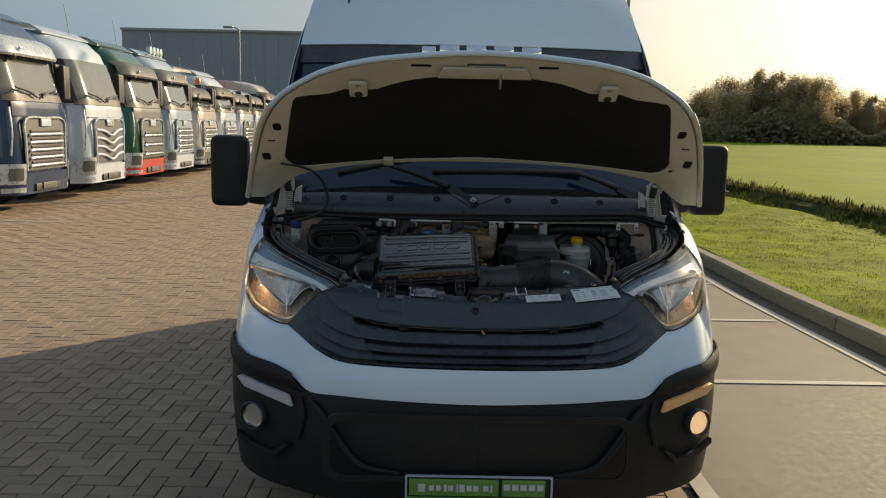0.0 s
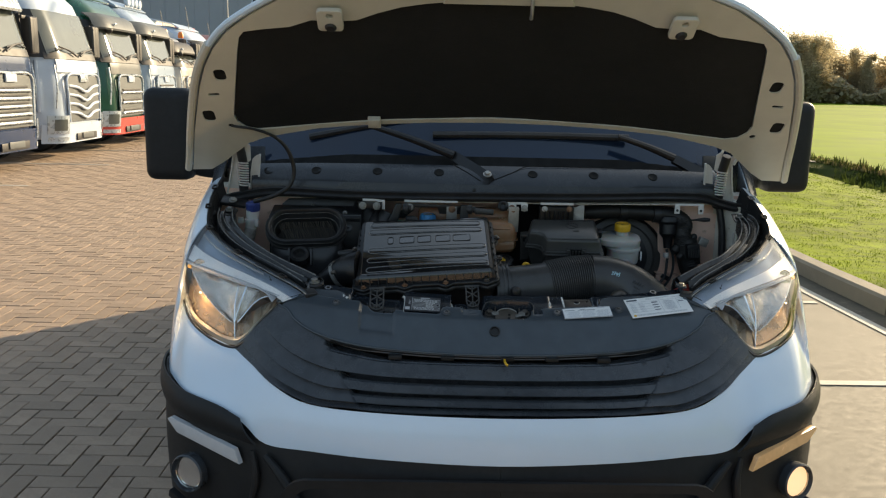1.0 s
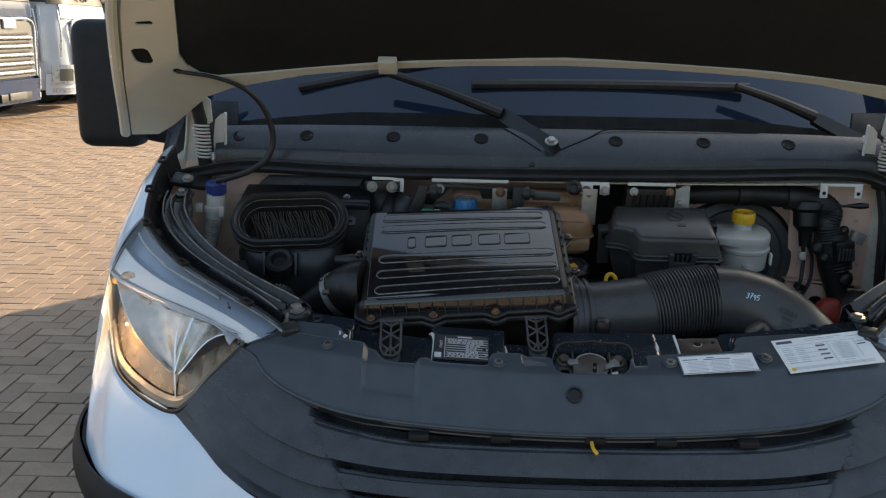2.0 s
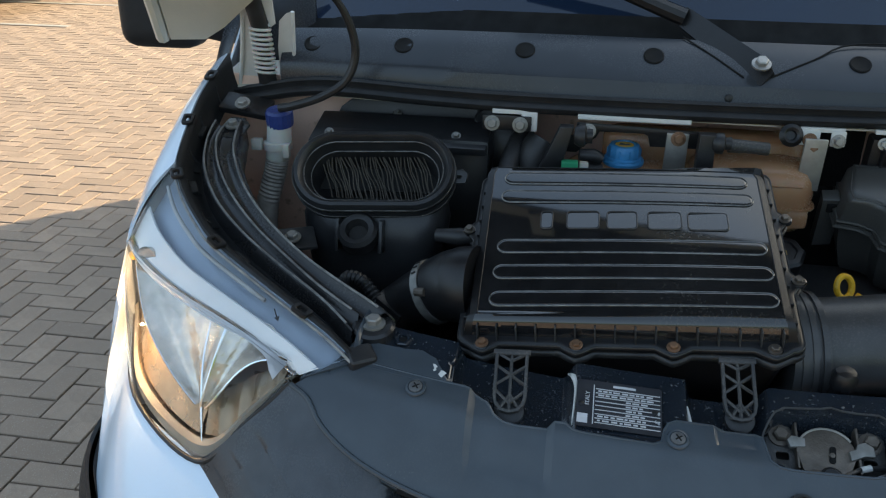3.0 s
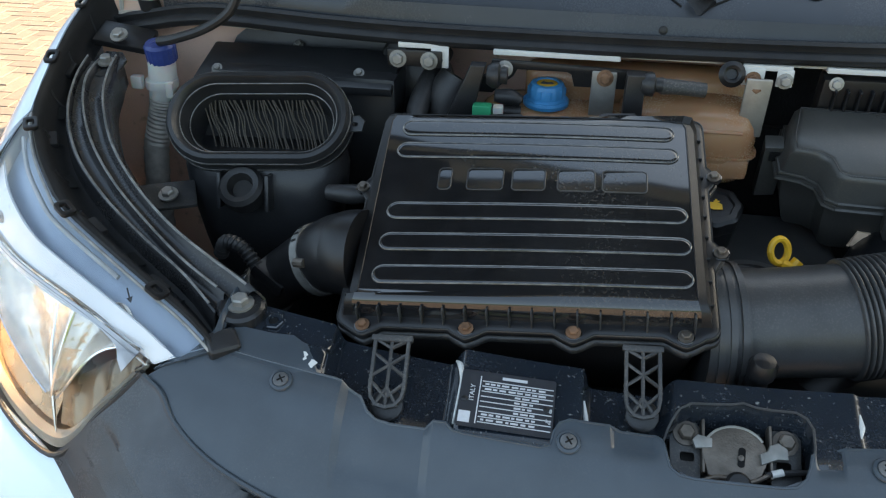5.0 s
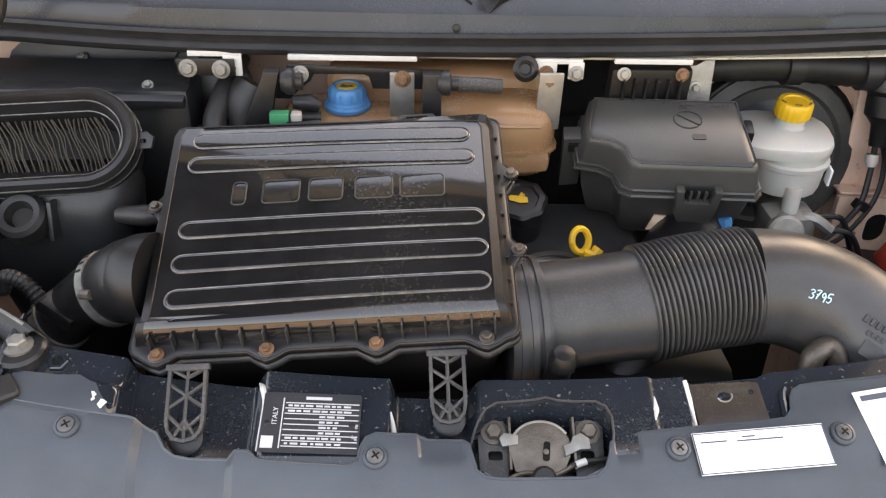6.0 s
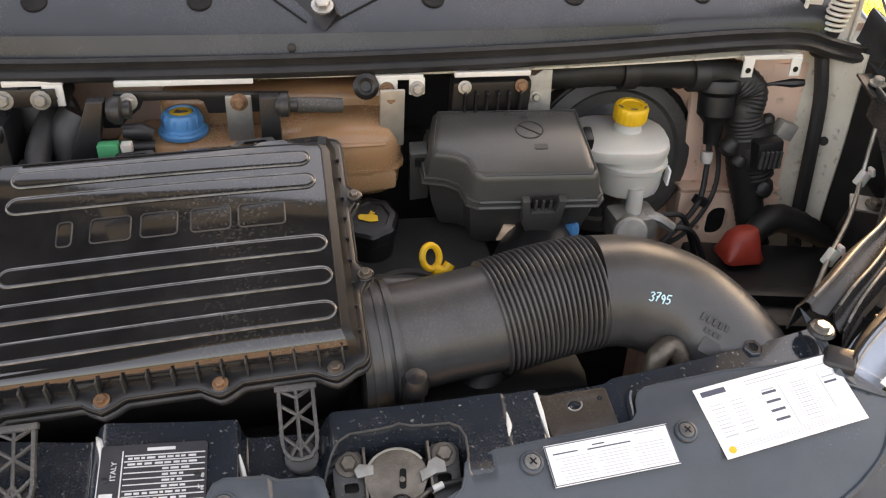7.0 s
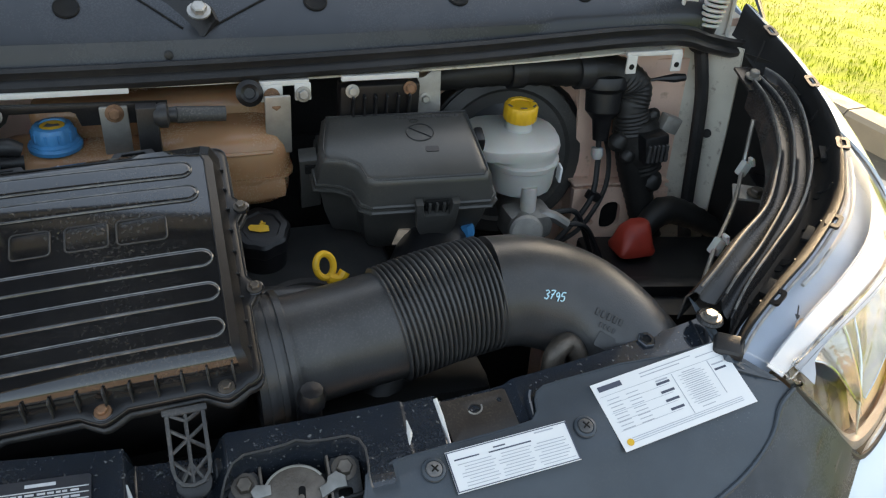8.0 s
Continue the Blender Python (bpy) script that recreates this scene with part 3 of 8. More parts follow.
# ---- the tree line ----
def crown_mesh(seed, h, spread, narrow, leaf):
    """Clumps of small leaves round limbs, with an uneven outline and gaps."""
    rng = random.Random(seed)
    limbs = [Vector((rng.gauss(0, spread * 0.35), rng.gauss(0, spread * 0.35), h * rng.uniform(0.14, 0.93))) for _ in range(34)]
    verts, faces = [], []
    for c in limbs:
        size = spread * rng.uniform(0.16, 0.34) * (1.15 - 0.65 * c.z / h)
        for _ in range(420):
            p = c + Vector((rng.gauss(0, size), rng.gauss(0, size), rng.gauss(0, size * narrow)))
            a, b, s = rng.uniform(0, 6.28), rng.uniform(-0.8, 0.8), rng.uniform(0.09, 0.20)
            u = Vector((math.cos(a), math.sin(a), b)) * s
            v = Vector((-math.sin(a) * 0.6, math.cos(a) * 0.6, rng.uniform(0.2, 0.9))) * s
            k = len(verts)
            verts += [p - u, p - v * 0.6, p + u, p + v]
            faces.append((k, k + 1, k + 2, k + 3))
    me = bpy.data.meshes.new("crown")
    me.from_pydata(verts, [], faces)
    me.materials.append(M[leaf])
    bm = tube([(0, 0, 0), (0.05, 0.02, h * 0.3), (0, 0, h * 0.85)], [h * 0.02, h * 0.015, h * 0.003], 8, 4)
    for c in limbs[:12]:
        tube([(0, 0, c.z * 0.55), c * 0.6 + Vector((0, 0, c.z * 0.22)), c], [h * 0.007, h * 0.005, h * 0.002], 5, 3, bm=bm)
    trunk = finish(bm)
    trunk.materials.append(M["bark"])
    return me, trunk


kinds = [crown_mesh(11, 9, 4.6, 0.9, "leaf"), crown_mesh(12, 11, 3.6, 1.4, "leaf"), crown_mesh(13, 8, 4.8, 0.8, "leaf2"), crown_mesh(14, 12, 2.4, 2.0, "leaf"), crown_mesh(15, 6.5, 4.2, 0.8, "leaf2")]
rng = random.Random(5)
# (angle right of straight ahead in degrees, kind, height factor)
TREES = [(16.2, 4, .8), (16.9, 2, .8), (17.6, 0, .86), (18.4, 2, 1.0), (19.0, 1, .78), (19.6, 0, .98), (20.2, 3, .82), (20.7, 3, .88), (21.3, 3, .86), (21.9, 1, .82), (22.5, 2, 1.02), (23.1, 0, .98), (23.8, 1, .78), (24.4, 0, .84), (25.0, 4, 1.0),
         (25.6, 4, .86), (26.2, 1, .66), (26.8, 3, .58), (27.4, 4, .8), (28.2, 2, .80), (29.0, 2, .74), (30, 4, .6), (31.5, 4, .6), (33, 0, .6), (35, 4, .7), (37, 2, .7), (40, 0, .7), (44, 4, .8), (48, 2, .8), (52, 0, .7)]
for ang, k, f in TREES:
    d = 150 + rng.uniform(-8, 8)
    t = thing("tree", ("dense dark autumn tree on the field's far edge", "slender autumn tree on the field's far edge", "broad ochre autumn tree on the field's far edge", "tall narrow poplar on the field's far edge", "low ochre bush-like tree on the field's far edge")[k], "tree", "far tree line", at=(d * math.sin(radians(ang)), d * math.cos(radians(ang)), -0.12))
    t.rotation_euler = (0, 0, rng.uniform(0, 6.28))
    f *= 1.12
    t.scale = (f * rng.uniform(0.9, 1.15), f * rng.uniform(0.9, 1.15), f)
    for nm, me in (("crown", kinds[k][0]), ("trunk", kinds[k][1])):
        o = new(nm, me)
        o.parent = t
bm = bmesh.new()
hedge_v, hedge_f, r2 = [], [], random.Random(8)
for _ in range(26000):
    ang, d = radians(r2.uniform(14.5, 56)), r2.uniform(140, 150)
    hgt = 4.6 * (0.75 + 0.25 * math.sin(ang * 90) + 0.2 * math.sin(ang * 37)) * r2.random() ** 0.7
    p, s = Vector((d * math.sin(ang), d * math.cos(ang), -0.1 + hgt)), r2.uniform(0.15, 0.4)
    a = r2.uniform(0, 6.28)
    u, v = Vector((math.cos(a), math.sin(a), r2.uniform(-.6, .6))) * s, Vector((-math.sin(a), math.cos(a), r2.uniform(.3, 1))) * s
    k = len(hedge_v)
    hedge_v += [p - u, p - v, p + u, p + v]
    hedge_f.append((k, k + 1, k + 2, k + 3))
bm.free()
me = bpy.data.meshes.new("hedge")
me.from_pydata(hedge_v, [], hedge_f)
me.materials.append(M["leaf"])
tagged(new("undergrowth", me), "dark scrub under the far tree line", "hedge", kind="stuff")

# ---- the van: shell ----
van = thing("van", "white high-roof panel van with its bonnet open and lamps on", "van")


def both(fn):
    for s in (-1, 1):
        fn(s)


def column_sheet(cols, n, bulge, thick, s=1):
    """A panel spanned between a lower and an upper edge, point by point, bulging outwards."""
    lo, hi = smooth_path([c[0] for c in cols], 5), smooth_path([c[1] for c in cols], 5)
    rows = []
    for k in range(n + 1):
        t = k / n
        row = []
        for a, b in zip(lo, hi):
            p = a.lerp(b, t)
            out = Vector((p.x * 0.55, -1.0 if p.y < 3.45 else -0.3, 0.2)).normalized()
            row.append(p + out * bulge * 4 * t * (1 - t))
        rows.append([Vector((q.x * s, q.y, q.z)) for q in row])
    return loft(rows, thick)


# painted front band, sweeping up round the lamps into the wings
BAND = [((0, 3.020, .665), (0, 3.040, .785)), ((.3, 3.044, .667), (.3, 3.066, .783)), ((.50, 3.088, .668), (.50, 3.112, .787)), ((.62, 3.122, .671), (.60, 3.155, .82)),
        ((.68, 3.143, .715), (.67, 3.212, .858)), ((.74, 3.166, .752), (.735, 3.266, .890)), ((.85, 3.230, .768), (.862, 3.352, .922)), ((.915, 3.315, .782), (.935, 3.500, .962)),
        ((.948, 3.385, .79), (.925, 3.500, 1.080)), ((.972, 3.48, .795), (.950, 3.600, 1.11)), ((.982, 3.61, .72), (.964, 3.72, 1.145)), ((.99, 3.80, .60), (.974, 3.90, 1.20)), ((1.0, 4.05, .50), (.99, 4.10, 1.26))]
part("front_band", column_sheet([tuple((-x, y, z) for x, y, z in c) for c in BAND[:0:-1]] + BAND, 8, 0.006, -0.004), "white", van, "white painted band that sweeps round the lamps into the wings")

# black bumper below it
LOWER = [((0, 3.03, .27), (0, 3.026, .663)), ((.3, 3.05, .27), (.3, 3.050, .665)), ((.50, 3.09, .27), (.50, 3.094, .666)), ((.62, 3.13, .27), (.62, 3.128, .669)),
         ((.70, 3.17, .275), (.68, 3.149, .713)), ((.78, 3.21, .28), (.74, 3.170, .750)), ((.86, 3.27, .285), (.85, 3.236, .766)), ((.94, 3.36, .29), (.935, 3.322, .781)),
         ((.975, 3.45, .295), (.975, 3.385, .789)), ((.985, 3.56, .30), (.998, 3.475, .793)), ((.985, 3.70, .31), (1.003, 3.62, .70))]


def tucked(cols):
    """Corner points drawn in a little where they pass the wing."""
    return [tuple((x if x < .84 else .84 + (x - .84) * .84, y, z) for x, y, z in c) for c in cols]


def lower_bumper(s):
    bm = column_sheet(tucked(LOWER), 12, 0.022, -0.006, s)
    part("lower_bumper", bm, "trim", van, "textured black lower bumper")


both(lower_bumper)
# central intake: recessed dark panel with a lip and bars
part("intake_lip", prism(rounded(1.12, .25, .06), .012, axes((0, 2.996, .51), (1, 0, 0), (0, 0, 1)), holes=[rounded(1.06, .205, .05)]), "trim", van)
for s in (-1, 1):
    part("intake_edge", tube([(s * .62, 3.098, .648), (s * .575, 3.080, .60), (s * .50, 3.050, .50), (s * .42, 3.030, .425), (s * .28, 3.005, .405)], [.008, .014, .015, .013, .008], 10, 6), "trim", van, "sloping edge of the lower intake")
    part("bumper_pillar", tube([(s * .655, 3.112, .655), (s * .645, 3.104, .58), (s * .665, 3.108, .49)], [.006, .012, .008], 10, 5), "trim", van)


def fog_group(s):
    """Lamp, its dark pocket, the light above and the wing blade at one corner of the bumper."""
    at, ax = Vector((s * .846, 3.188, .553)), Vector((s * .42, -.9, .05))
    pocket = part("fog_lamp", lathe([(.052, -.02), (.054, .012), (.050, .016), (.045, .004), (.044, -.02)], at, ax, 32), "grille", van, "round fog lamp in a black pocket")
    part("reflector", lathe([(.044, -.004), (.03, -.014), (.006, -.018)], at, ax, 24), "foglit" if s > 0 else "chrome", pocket, "lit warm reflector" if s > 0 else "")
    part("lens", lathe([(.044, 0.0), (.043, .006), (.03, .011), (.0, .013)], at, ax, 28), "glass", pocket, shadow=False)
    def corner(y0, z0):
        return axes((s * .80, y0, z0), (s, .62, .04), (0, -.1, 1)) if s > 0 else axes((s * .80, y0, z0), (1, -.62, -.04), (0, -.1, 1))
    out = [(-.135 * s, -.020), (.10 * s, .008), (.135 * s, .042), (.12 * s, .050), (-.12 * s, .020)]
    part("side_light", prism(out[::s], .014, corner(3.188, .640) @ pose(0, 0, -.004), .002), "amberp" if s > 0 else "clearlens", van, "lit amber indicator strip" if s > 0 else "clear indicator strip")
    blade = [(-.13 * s, .045), (-.115 * s, .050), (-.05 * s, .0), (.06 * s, .010), (.13 * s, .04), (.135 * s, .02), (.07 * s, -.012), (-.06 * s, -.022)]
    part("bumper_blade", prism(blade[::s], .02, corner(3.190, .43), .004), "trim", van)
    flare = [((.645, 3.116, .672), (.69, 3.134, .735)), ((.74, 3.152, .690), (.76, 3.165, .762)), ((.86, 3.218, .700), (.87, 3.232, .776)), ((.945, 3.302, .712), (.95, 3.318, .79)), ((.99, 3.39, .72), (.993, 3.40, .80)), ((1.012, 3.50, .72), (1.012, 3.51, .80)), ((1.015, 3.66, .70), (1.012, 3.66, .78))]
    part("corner_trim", column_sheet(tucked(flare), 6, 0.012, -0.006, s), "trim", van, "black corner moulding")


both(fog_group)

# plate holder with a dealer plate
holder = part("plate_holder", box((.53, .02, .125), (.005, 2.985, .355), bevel=.006), "trim", van, "black plate holder with a pale rim")
part("rim", prism(rounded(.53, .125, .006), .004, axes((.005, 2.975, .355), (1, 0, 0), (0, 0, 1)), holes=[rounded(.515, .11, .005)]), "satin", holder)
part("plate_field", box((.32, .004, .062), (-.085, 2.972, .372), bevel=.001), "hoodgreen", holder, "lime green dealer field")
part("plate_field", box((.155, .004, .062), (.165, 2.972, .372), bevel=.001), "hoodgreen", holder, "lime green dealer field")
for x0, w, h in ((-.20, .03, .03), (-.165, .022, .02), (-.14, .022, .02), (-.115, .014, .026), (-.096, .022, .02), (-.072, .008, .03), (-.056, .024, .028), (-.03, .022, .02), (-.006, .022, .02), (.03, .022, .02), (.05, .008, .03)):
    part("plate_bar", box((w * .8, .003, h), (x0, 2.9695, .370), bevel=.0008), "platewhite", holder)
for x0 in (.105, .135, .165, .195, .225):
    part("plate_bar", box((.022, .003, .022), (x0, 2.9695, .376), bevel=.0008), "platewhite", holder)
part("plate_strip", box((.515, .004, .035), (.005, 2.972, .318), bevel=.001), "hoodgreen", holder)

# grille: shield between the lamps, louvres across its middle
def ease(v, a, b):
    """0 below a, 1 above b, smooth between."""
    t = min(1, max(0, (v - a) / (b - a)))
    return t * t * (3 - 2 * t)


SWEEP = [(.606, 3.279, 1.012), (.581, 3.2657, 1.0024), (.559, 3.2436, .982), (.516, 3.2187, .9606), (.456, 3.1985, .943), (.389, 3.184, .9314)]
CORNER = [(.606, 3.279, 1.012), (.632, 3.269, .985), (.660, 3.262, .960), (.700, 3.257, .920), (.732, 3.263, .8915)]
BAND_EDGE = [(.732, 3.263, .8915), (.670, 3.210, .8590), (.600, 3.153, .8220), (.500, 3.110, .7890), (.405, 3.088, .7865)]


def four_sided(top, bottom, start, end, n, m, bulge):
    """A sheet spanned between four curves that meet at their ends."""
    A, B, C, D = resample(top, n), resample(bottom, n), resample(start, m), resample(end, m)
    out = Vector((.35, -.75, .55)).normalized()
    rows = []
    for i in range(m):
        v = i / (m - 1)
        row = []
        for j in range(n):
            u = j / (n - 1)
            p = A[j] * (1 - v) + B[j] * v + C[i] * (1 - u) + D[i] * u - (A[0] * (1 - u) * (1 - v) + A[-1] * u * (1 - v) + B[0] * (1 - u) * v + B[-1] * u * v)
            row.append(p + out * bulge * 16 * u * (1 - u) * v * (1 - v))
        rows.append(row)
    return rows


SHIELD_U = 160
SHIELD = four_sided(SWEEP + [(.30, 3.170, .9185), (.15, 3.162, .9150), (0, 3.160, .914)], BAND_EDGE + [(.30, 3.071, .784), (.15, 3.058, .785), (0, 3.052, .786)], CORNER, [(0, 3.160, .914), (0, 3.118, .858), (0, 3.080, .815), (0, 3.052, .786)], SHIELD_U, 61, .006)
STEPS = (0, .43, .68, .88, 1.0)


def shield_point(j, v, out):
    """A place on one half of the shield: column j from the lamp to the middle, v from the cover down."""
    f = min(max(v, 0), 1) * 59.999
    i = int(f)
    p = SHIELD[i][j].lerp(SHIELD[i + 1][j], f - i)
    return p + Vector((.25 * min(1, p.x / .5), -.77, .58)) * out


def mirrored(row):
    """A row of one half, run on across the middle."""
    return row + [Vector((-p.x, p.y, p.z)) for p in row[-2::-1]]


def relief(x, v, q):
    """The shield's steps, each louvre standing out towards its lower edge and dying away at the lamp."""
    return (.013 * q ** 1.4 - .007) * (1 - ease(x, .50, .665))


def opening(x, v):
    """1 where the louvres stand free, 0 where the shield is closed beside them."""
    edge = .470 - .095 * v / .8
    return 1 - ease(x, edge - .010, edge + .010)


rows = []
for a, b in zip(STEPS, STEPS[1:]):
    for q in (.02, .12, .3, .42, .6, .8, .93, .995):
        v = a + (b - a) * q
        rows.append(mirrored([shield_point(j, v, relief(SHIELD[30][j].x, v, q) - .05 * opening(SHIELD[int(v * 60)][j].x, v)) for j in range(SHIELD_U)]))
part("grille_shield", loft(rows, .002), "grille", van, "smooth black grille shield between the headlights", angle=42)
for (a, b), free in zip(zip(STEPS, STEPS[1:]), (.475, .455, .435, .42)):
    cols = [j for j in range(SHIELD_U) if SHIELD[int((a + b) * 30)][j].x < free + .02]
    part("grille_slat", shell([mirrored([shield_point(j, a + (b - a) * q, relief(SHIELD[30][j].x, 0, q) + .0006 - .004 * ease(SHIELD[int((a + b) * 30)][j].x, free, free + .02) - .006 * (q < .4)) for j in cols]) for q in (.36, .42, .6, .8, .93, .995)], (0, .012, .002)), "grille", van, angle=42)
for x in (-.28, -.14, .02, .14, .28):
    part("grille_clip", box((.035, .02, .012), (x, 3.165, .905), bevel=.003), "trim", van)
part("release_lever", tube([(.012, 3.15, .907), (.012, 3.132, .905), (.018, 3.124, .899)], .0032, 8, 4), "yellow", van, "yellow bonnet release lever")

# slam cover: sloping face with a hole, then a stepped top shelf
def slam_y(x):
    return .16 * x * x


SLAM_PROF = [(3.160, .912), (3.176, .930), (3.190, .945), (3.205, .961), (3.220, .978), (3.230, .9885), (3.238, .9945), (3.248, .9990), (3.262, 1.006), (3.278, 1.012), (3.292, 1.017), (3.306, 1.022), (3.320, 1.028), (3.36, 1.045)]
# the cover's rear edge: tongues round the feet, the plate, the lock and the pocket
BACK = [(-.535, 3.262), (-.514, 3.270), (-.466, 3.270), (-.394, 3.271), (-.380, 3.269), (-.364, 3.264), (-.354, 3.251), (-.343, 3.245), (-.327, 3.244), (-.290, 3.247), (-.282, 3.251), (-.269, 3.252), (-.261, 3.246), (-.250, 3.245), (-.170, 3.246), (-.161, 3.250), (-.158, 3.263), (-.153, 3.273), (-.143, 3.278), (-.100, 3.278), (-.090, 3.276), (-.056, 3.276), (-.049, 3.270), (-.046, 3.258), (-.042, 3.245), (-.033, 3.239), (-.020, 3.2375), (.064, 3.2375), (.078, 3.239), (.088, 3.247), (.093, 3.258), (.096, 3.270), (.102, 3.276), (.125, 3.2785), (.183, 3.281), (.258, 3.281), (.283, 3.282), (.291, 3.290), (.294, 3.303), (.299, 3.311), (.308, 3.315), (.331, 3.3155), (.406, 3.313), (.467, 3.304), (.535, 3.298)]


def slam_rise(y):
    return float(np.interp(y, [q[0] for q in SLAM_PROF], [q[1] for q in SLAM_PROF]))


def cut_sheet(outline, holes, xs, ws, lift, depth):
    """A pressed sheet cut to an outline in (x, w), creased along the given lines, raised by lift(x, w), its edges turned down."""
    bm = bmesh.new()
    edges = []
    for ring_ in (outline, *holes):
        vs = [bm.verts.new((x, w, 0)) for x, w in ring_]
        edges += [bm.edges.new((p, q)) for p, q in zip(vs, vs[1:] + vs[:1])]
    bmesh.ops.triangle_fill(bm, use_beauty=True, use_dissolve=False, edges=edges)
    for x in xs:
        bmesh.ops.bisect_plane(bm, geom=bm.verts[:] + bm.edges[:] + bm.faces[:], dist=1e-6, plane_co=(x, 0, 0), plane_no=(1, 0, 0))
    for w in ws:
        bmesh.ops.bisect_plane(bm, geom=bm.verts[:] + bm.edges[:] + bm.faces[:], dist=1e-6, plane_co=(0, w, 0), plane_no=(0, 1, 0))
    rim = [e for e in bm.edges if e.is_boundary]
    made = bmesh.ops.extrude_edge_only(bm, edges=rim)["geom"]
    low = {g for g in made if isinstance(g, bmesh.types.BMVert)}
    for v in bm.verts:
        x, w = v.co.x, v.co.y
        v.co = (x, w + slam_y(x), slam_rise(w) + .028 * min(1, abs(x) / .55) ** 2 + lift(x, w) - depth * (v in low))
    return bm


def on_slam(x, w, up=0.0):
    return Vector((x, w + slam_y(x), slam_rise(w) + .028 * min(1, abs(x) / .55) ** 2 + up))


def cover_lift(x, w):
    """The cover lies lower between its raised fields."""
    low = ease(x, -.386, -.378) * (1 - ease(x, -.291, -.282))
    small = ease(x, -.102, -.097) * (1 - ease(x, -.058, -.050)) + ease(x, .098, .102) * (1 - ease(x, .122, .127))
    return .006 * ease(abs(x), .36, .46) * (1 - ease(w, 3.200, 3.235)) - .008 * low * ease(w, 3.185, 3.205) - .004 * small * ease(w, 3.252, 3.262)


COVER_SIDE = [(.604, 3.222), (.592, 3.2155), (.581, 3.2100), (.570, 3.2015), (.559, 3.1935), (.538, 3.1845), (.516, 3.1765), (.486, 3.1700), (.456, 3.1655), (.420, 3.1615)]
COVER_END = ([(-x, w) for x, w in [(.556, 3.251), (.596, 3.227)] + COVER_SIDE], [(.556, 3.268), (.598, 3.228)] + COVER_SIDE)
CREASES = sorted({round(v, 4) for c in (-.386, -.382, -.378, -.291, -.2865, -.282, -.102, -.0995, -.097, -.058, -.054, -.050, .098, .100, .102, .122, .1245, .127) for v in (c,)} | {round(v, 4) for v in np.linspace(-.60, .60, 31)})
LEVELS = [q[0] for q in SLAM_PROF[1:-1]] + [3.1975, 3.2125, 3.255]
slam = part("slam_cover", cut_sheet(COVER_END[0][::-1] + [(x, w) for x, w in BACK] + COVER_END[1] + [(x, 3.160) for x in np.linspace(.38, -.38, 20)], [], CREASES, LEVELS, cover_lift, .010), "slam", van, "dark grey plastic cover over the front crossmember", angle=24)
part("cover_edge", tube([on_slam(x, w - .0010, cover_lift(x, w) - .0008) for x, w in split(BACK)], .0017, 6, 1), "slam", slam, "rounded rear edge")
part("cover_hole", lathe([(.0145, 0), (.0145, .004), (.0115, .0045), (.0105, -.012)], (-.012, 3.2085, .9665), (0, -.75, .66), 20), "dark", slam)
for x, w in ((-.451, 3.252), (-.143, 3.253), (.163, 3.2585), (.336, 3.258)):
    c = on_slam(x, w)
    part("push_clip", lathe([(.0125, 0), (.0130, .0015), (.0122, .0032), (.0095, .0040), (.0090, .0030), (.0, .0030)], c, (0, -.40, .92), 24), "slam", slam, "round push clip")
    part("push_clip_head", lathe([(.0082, .0028), (.0082, .0046), (.0070, .0054), (.0, .0056)], c, (0, -.40, .92), 18), "clipgrey", slam)
    m = axes(c, (1, .3, 0), (-.3, .92, .40))
    for turn in (0, 90):
        part("clip_slot", box((.0095, .0016, .0008), c + m.to_3x3() @ Vector((0, 0, .0058)), m.to_3x3() @ Euler((0, 0, radians(turn + 20))).to_matrix(), 0), "void", slam)


def slam_point(x, k):
    y, z = SLAM_PROF[k]
    return (x, y + slam_y(x), z + .028 * min(1, abs(x) / .55) ** 2)


both(lambda s: part("cover_cheek", loft(span([slam_point(.53, k) for k in (13, 10, 8)], [(.538, 3.330, 1.050), (.542, 3.304, 1.037), (.596, 3.287, 1.013)], 16, 6, .004, s), .004), "slam", van, "dark grey cheek between cover and headlight"))

# the shield runs on beside the cover, up to the headlight's inner corner
both(lambda s: part("cover_joint", tube([(x * s, y - .0005, z + .0005) for x, y, z in SWEEP], .0012, 8, 5), "dark", van, "dark joint beside the cover"))

lip_line = [(-x, y - .001, z) for x, y, z in SWEEP] + [tuple(on_slam(x, 3.162)) for x in np.linspace(-.33, .33, 12)] + [(x, y - .001, z) for x, y, z in SWEEP[::-1]]
part("cover_lip", tube(lip_line, .0034, 8, 4), "slam", van, "rounded front lip of the cover")
part("cover_gap", tube([(x, y + .001, z - .007) for x, y, z in lip_line[4:-4]], .0042, 6, 4), "void", van, "dark gap under the cover")

# crossmember under it, dark glossy paint
LOCK_TOP = [(-.046, 3.252), (-.052, 3.270), (-.042, 3.292), (-.030, 3.307), (-.018, 3.3135), (.006, 3.315), (.022, 3.3165), (.034, 3.319), (.046, 3.3155), (.062, 3.314), (.086, 3.3135), (.096, 3.308), (.101, 3.297), (.100, 3.278), (.094, 3.250), (.060, 3.236), (-.020, 3.236)]


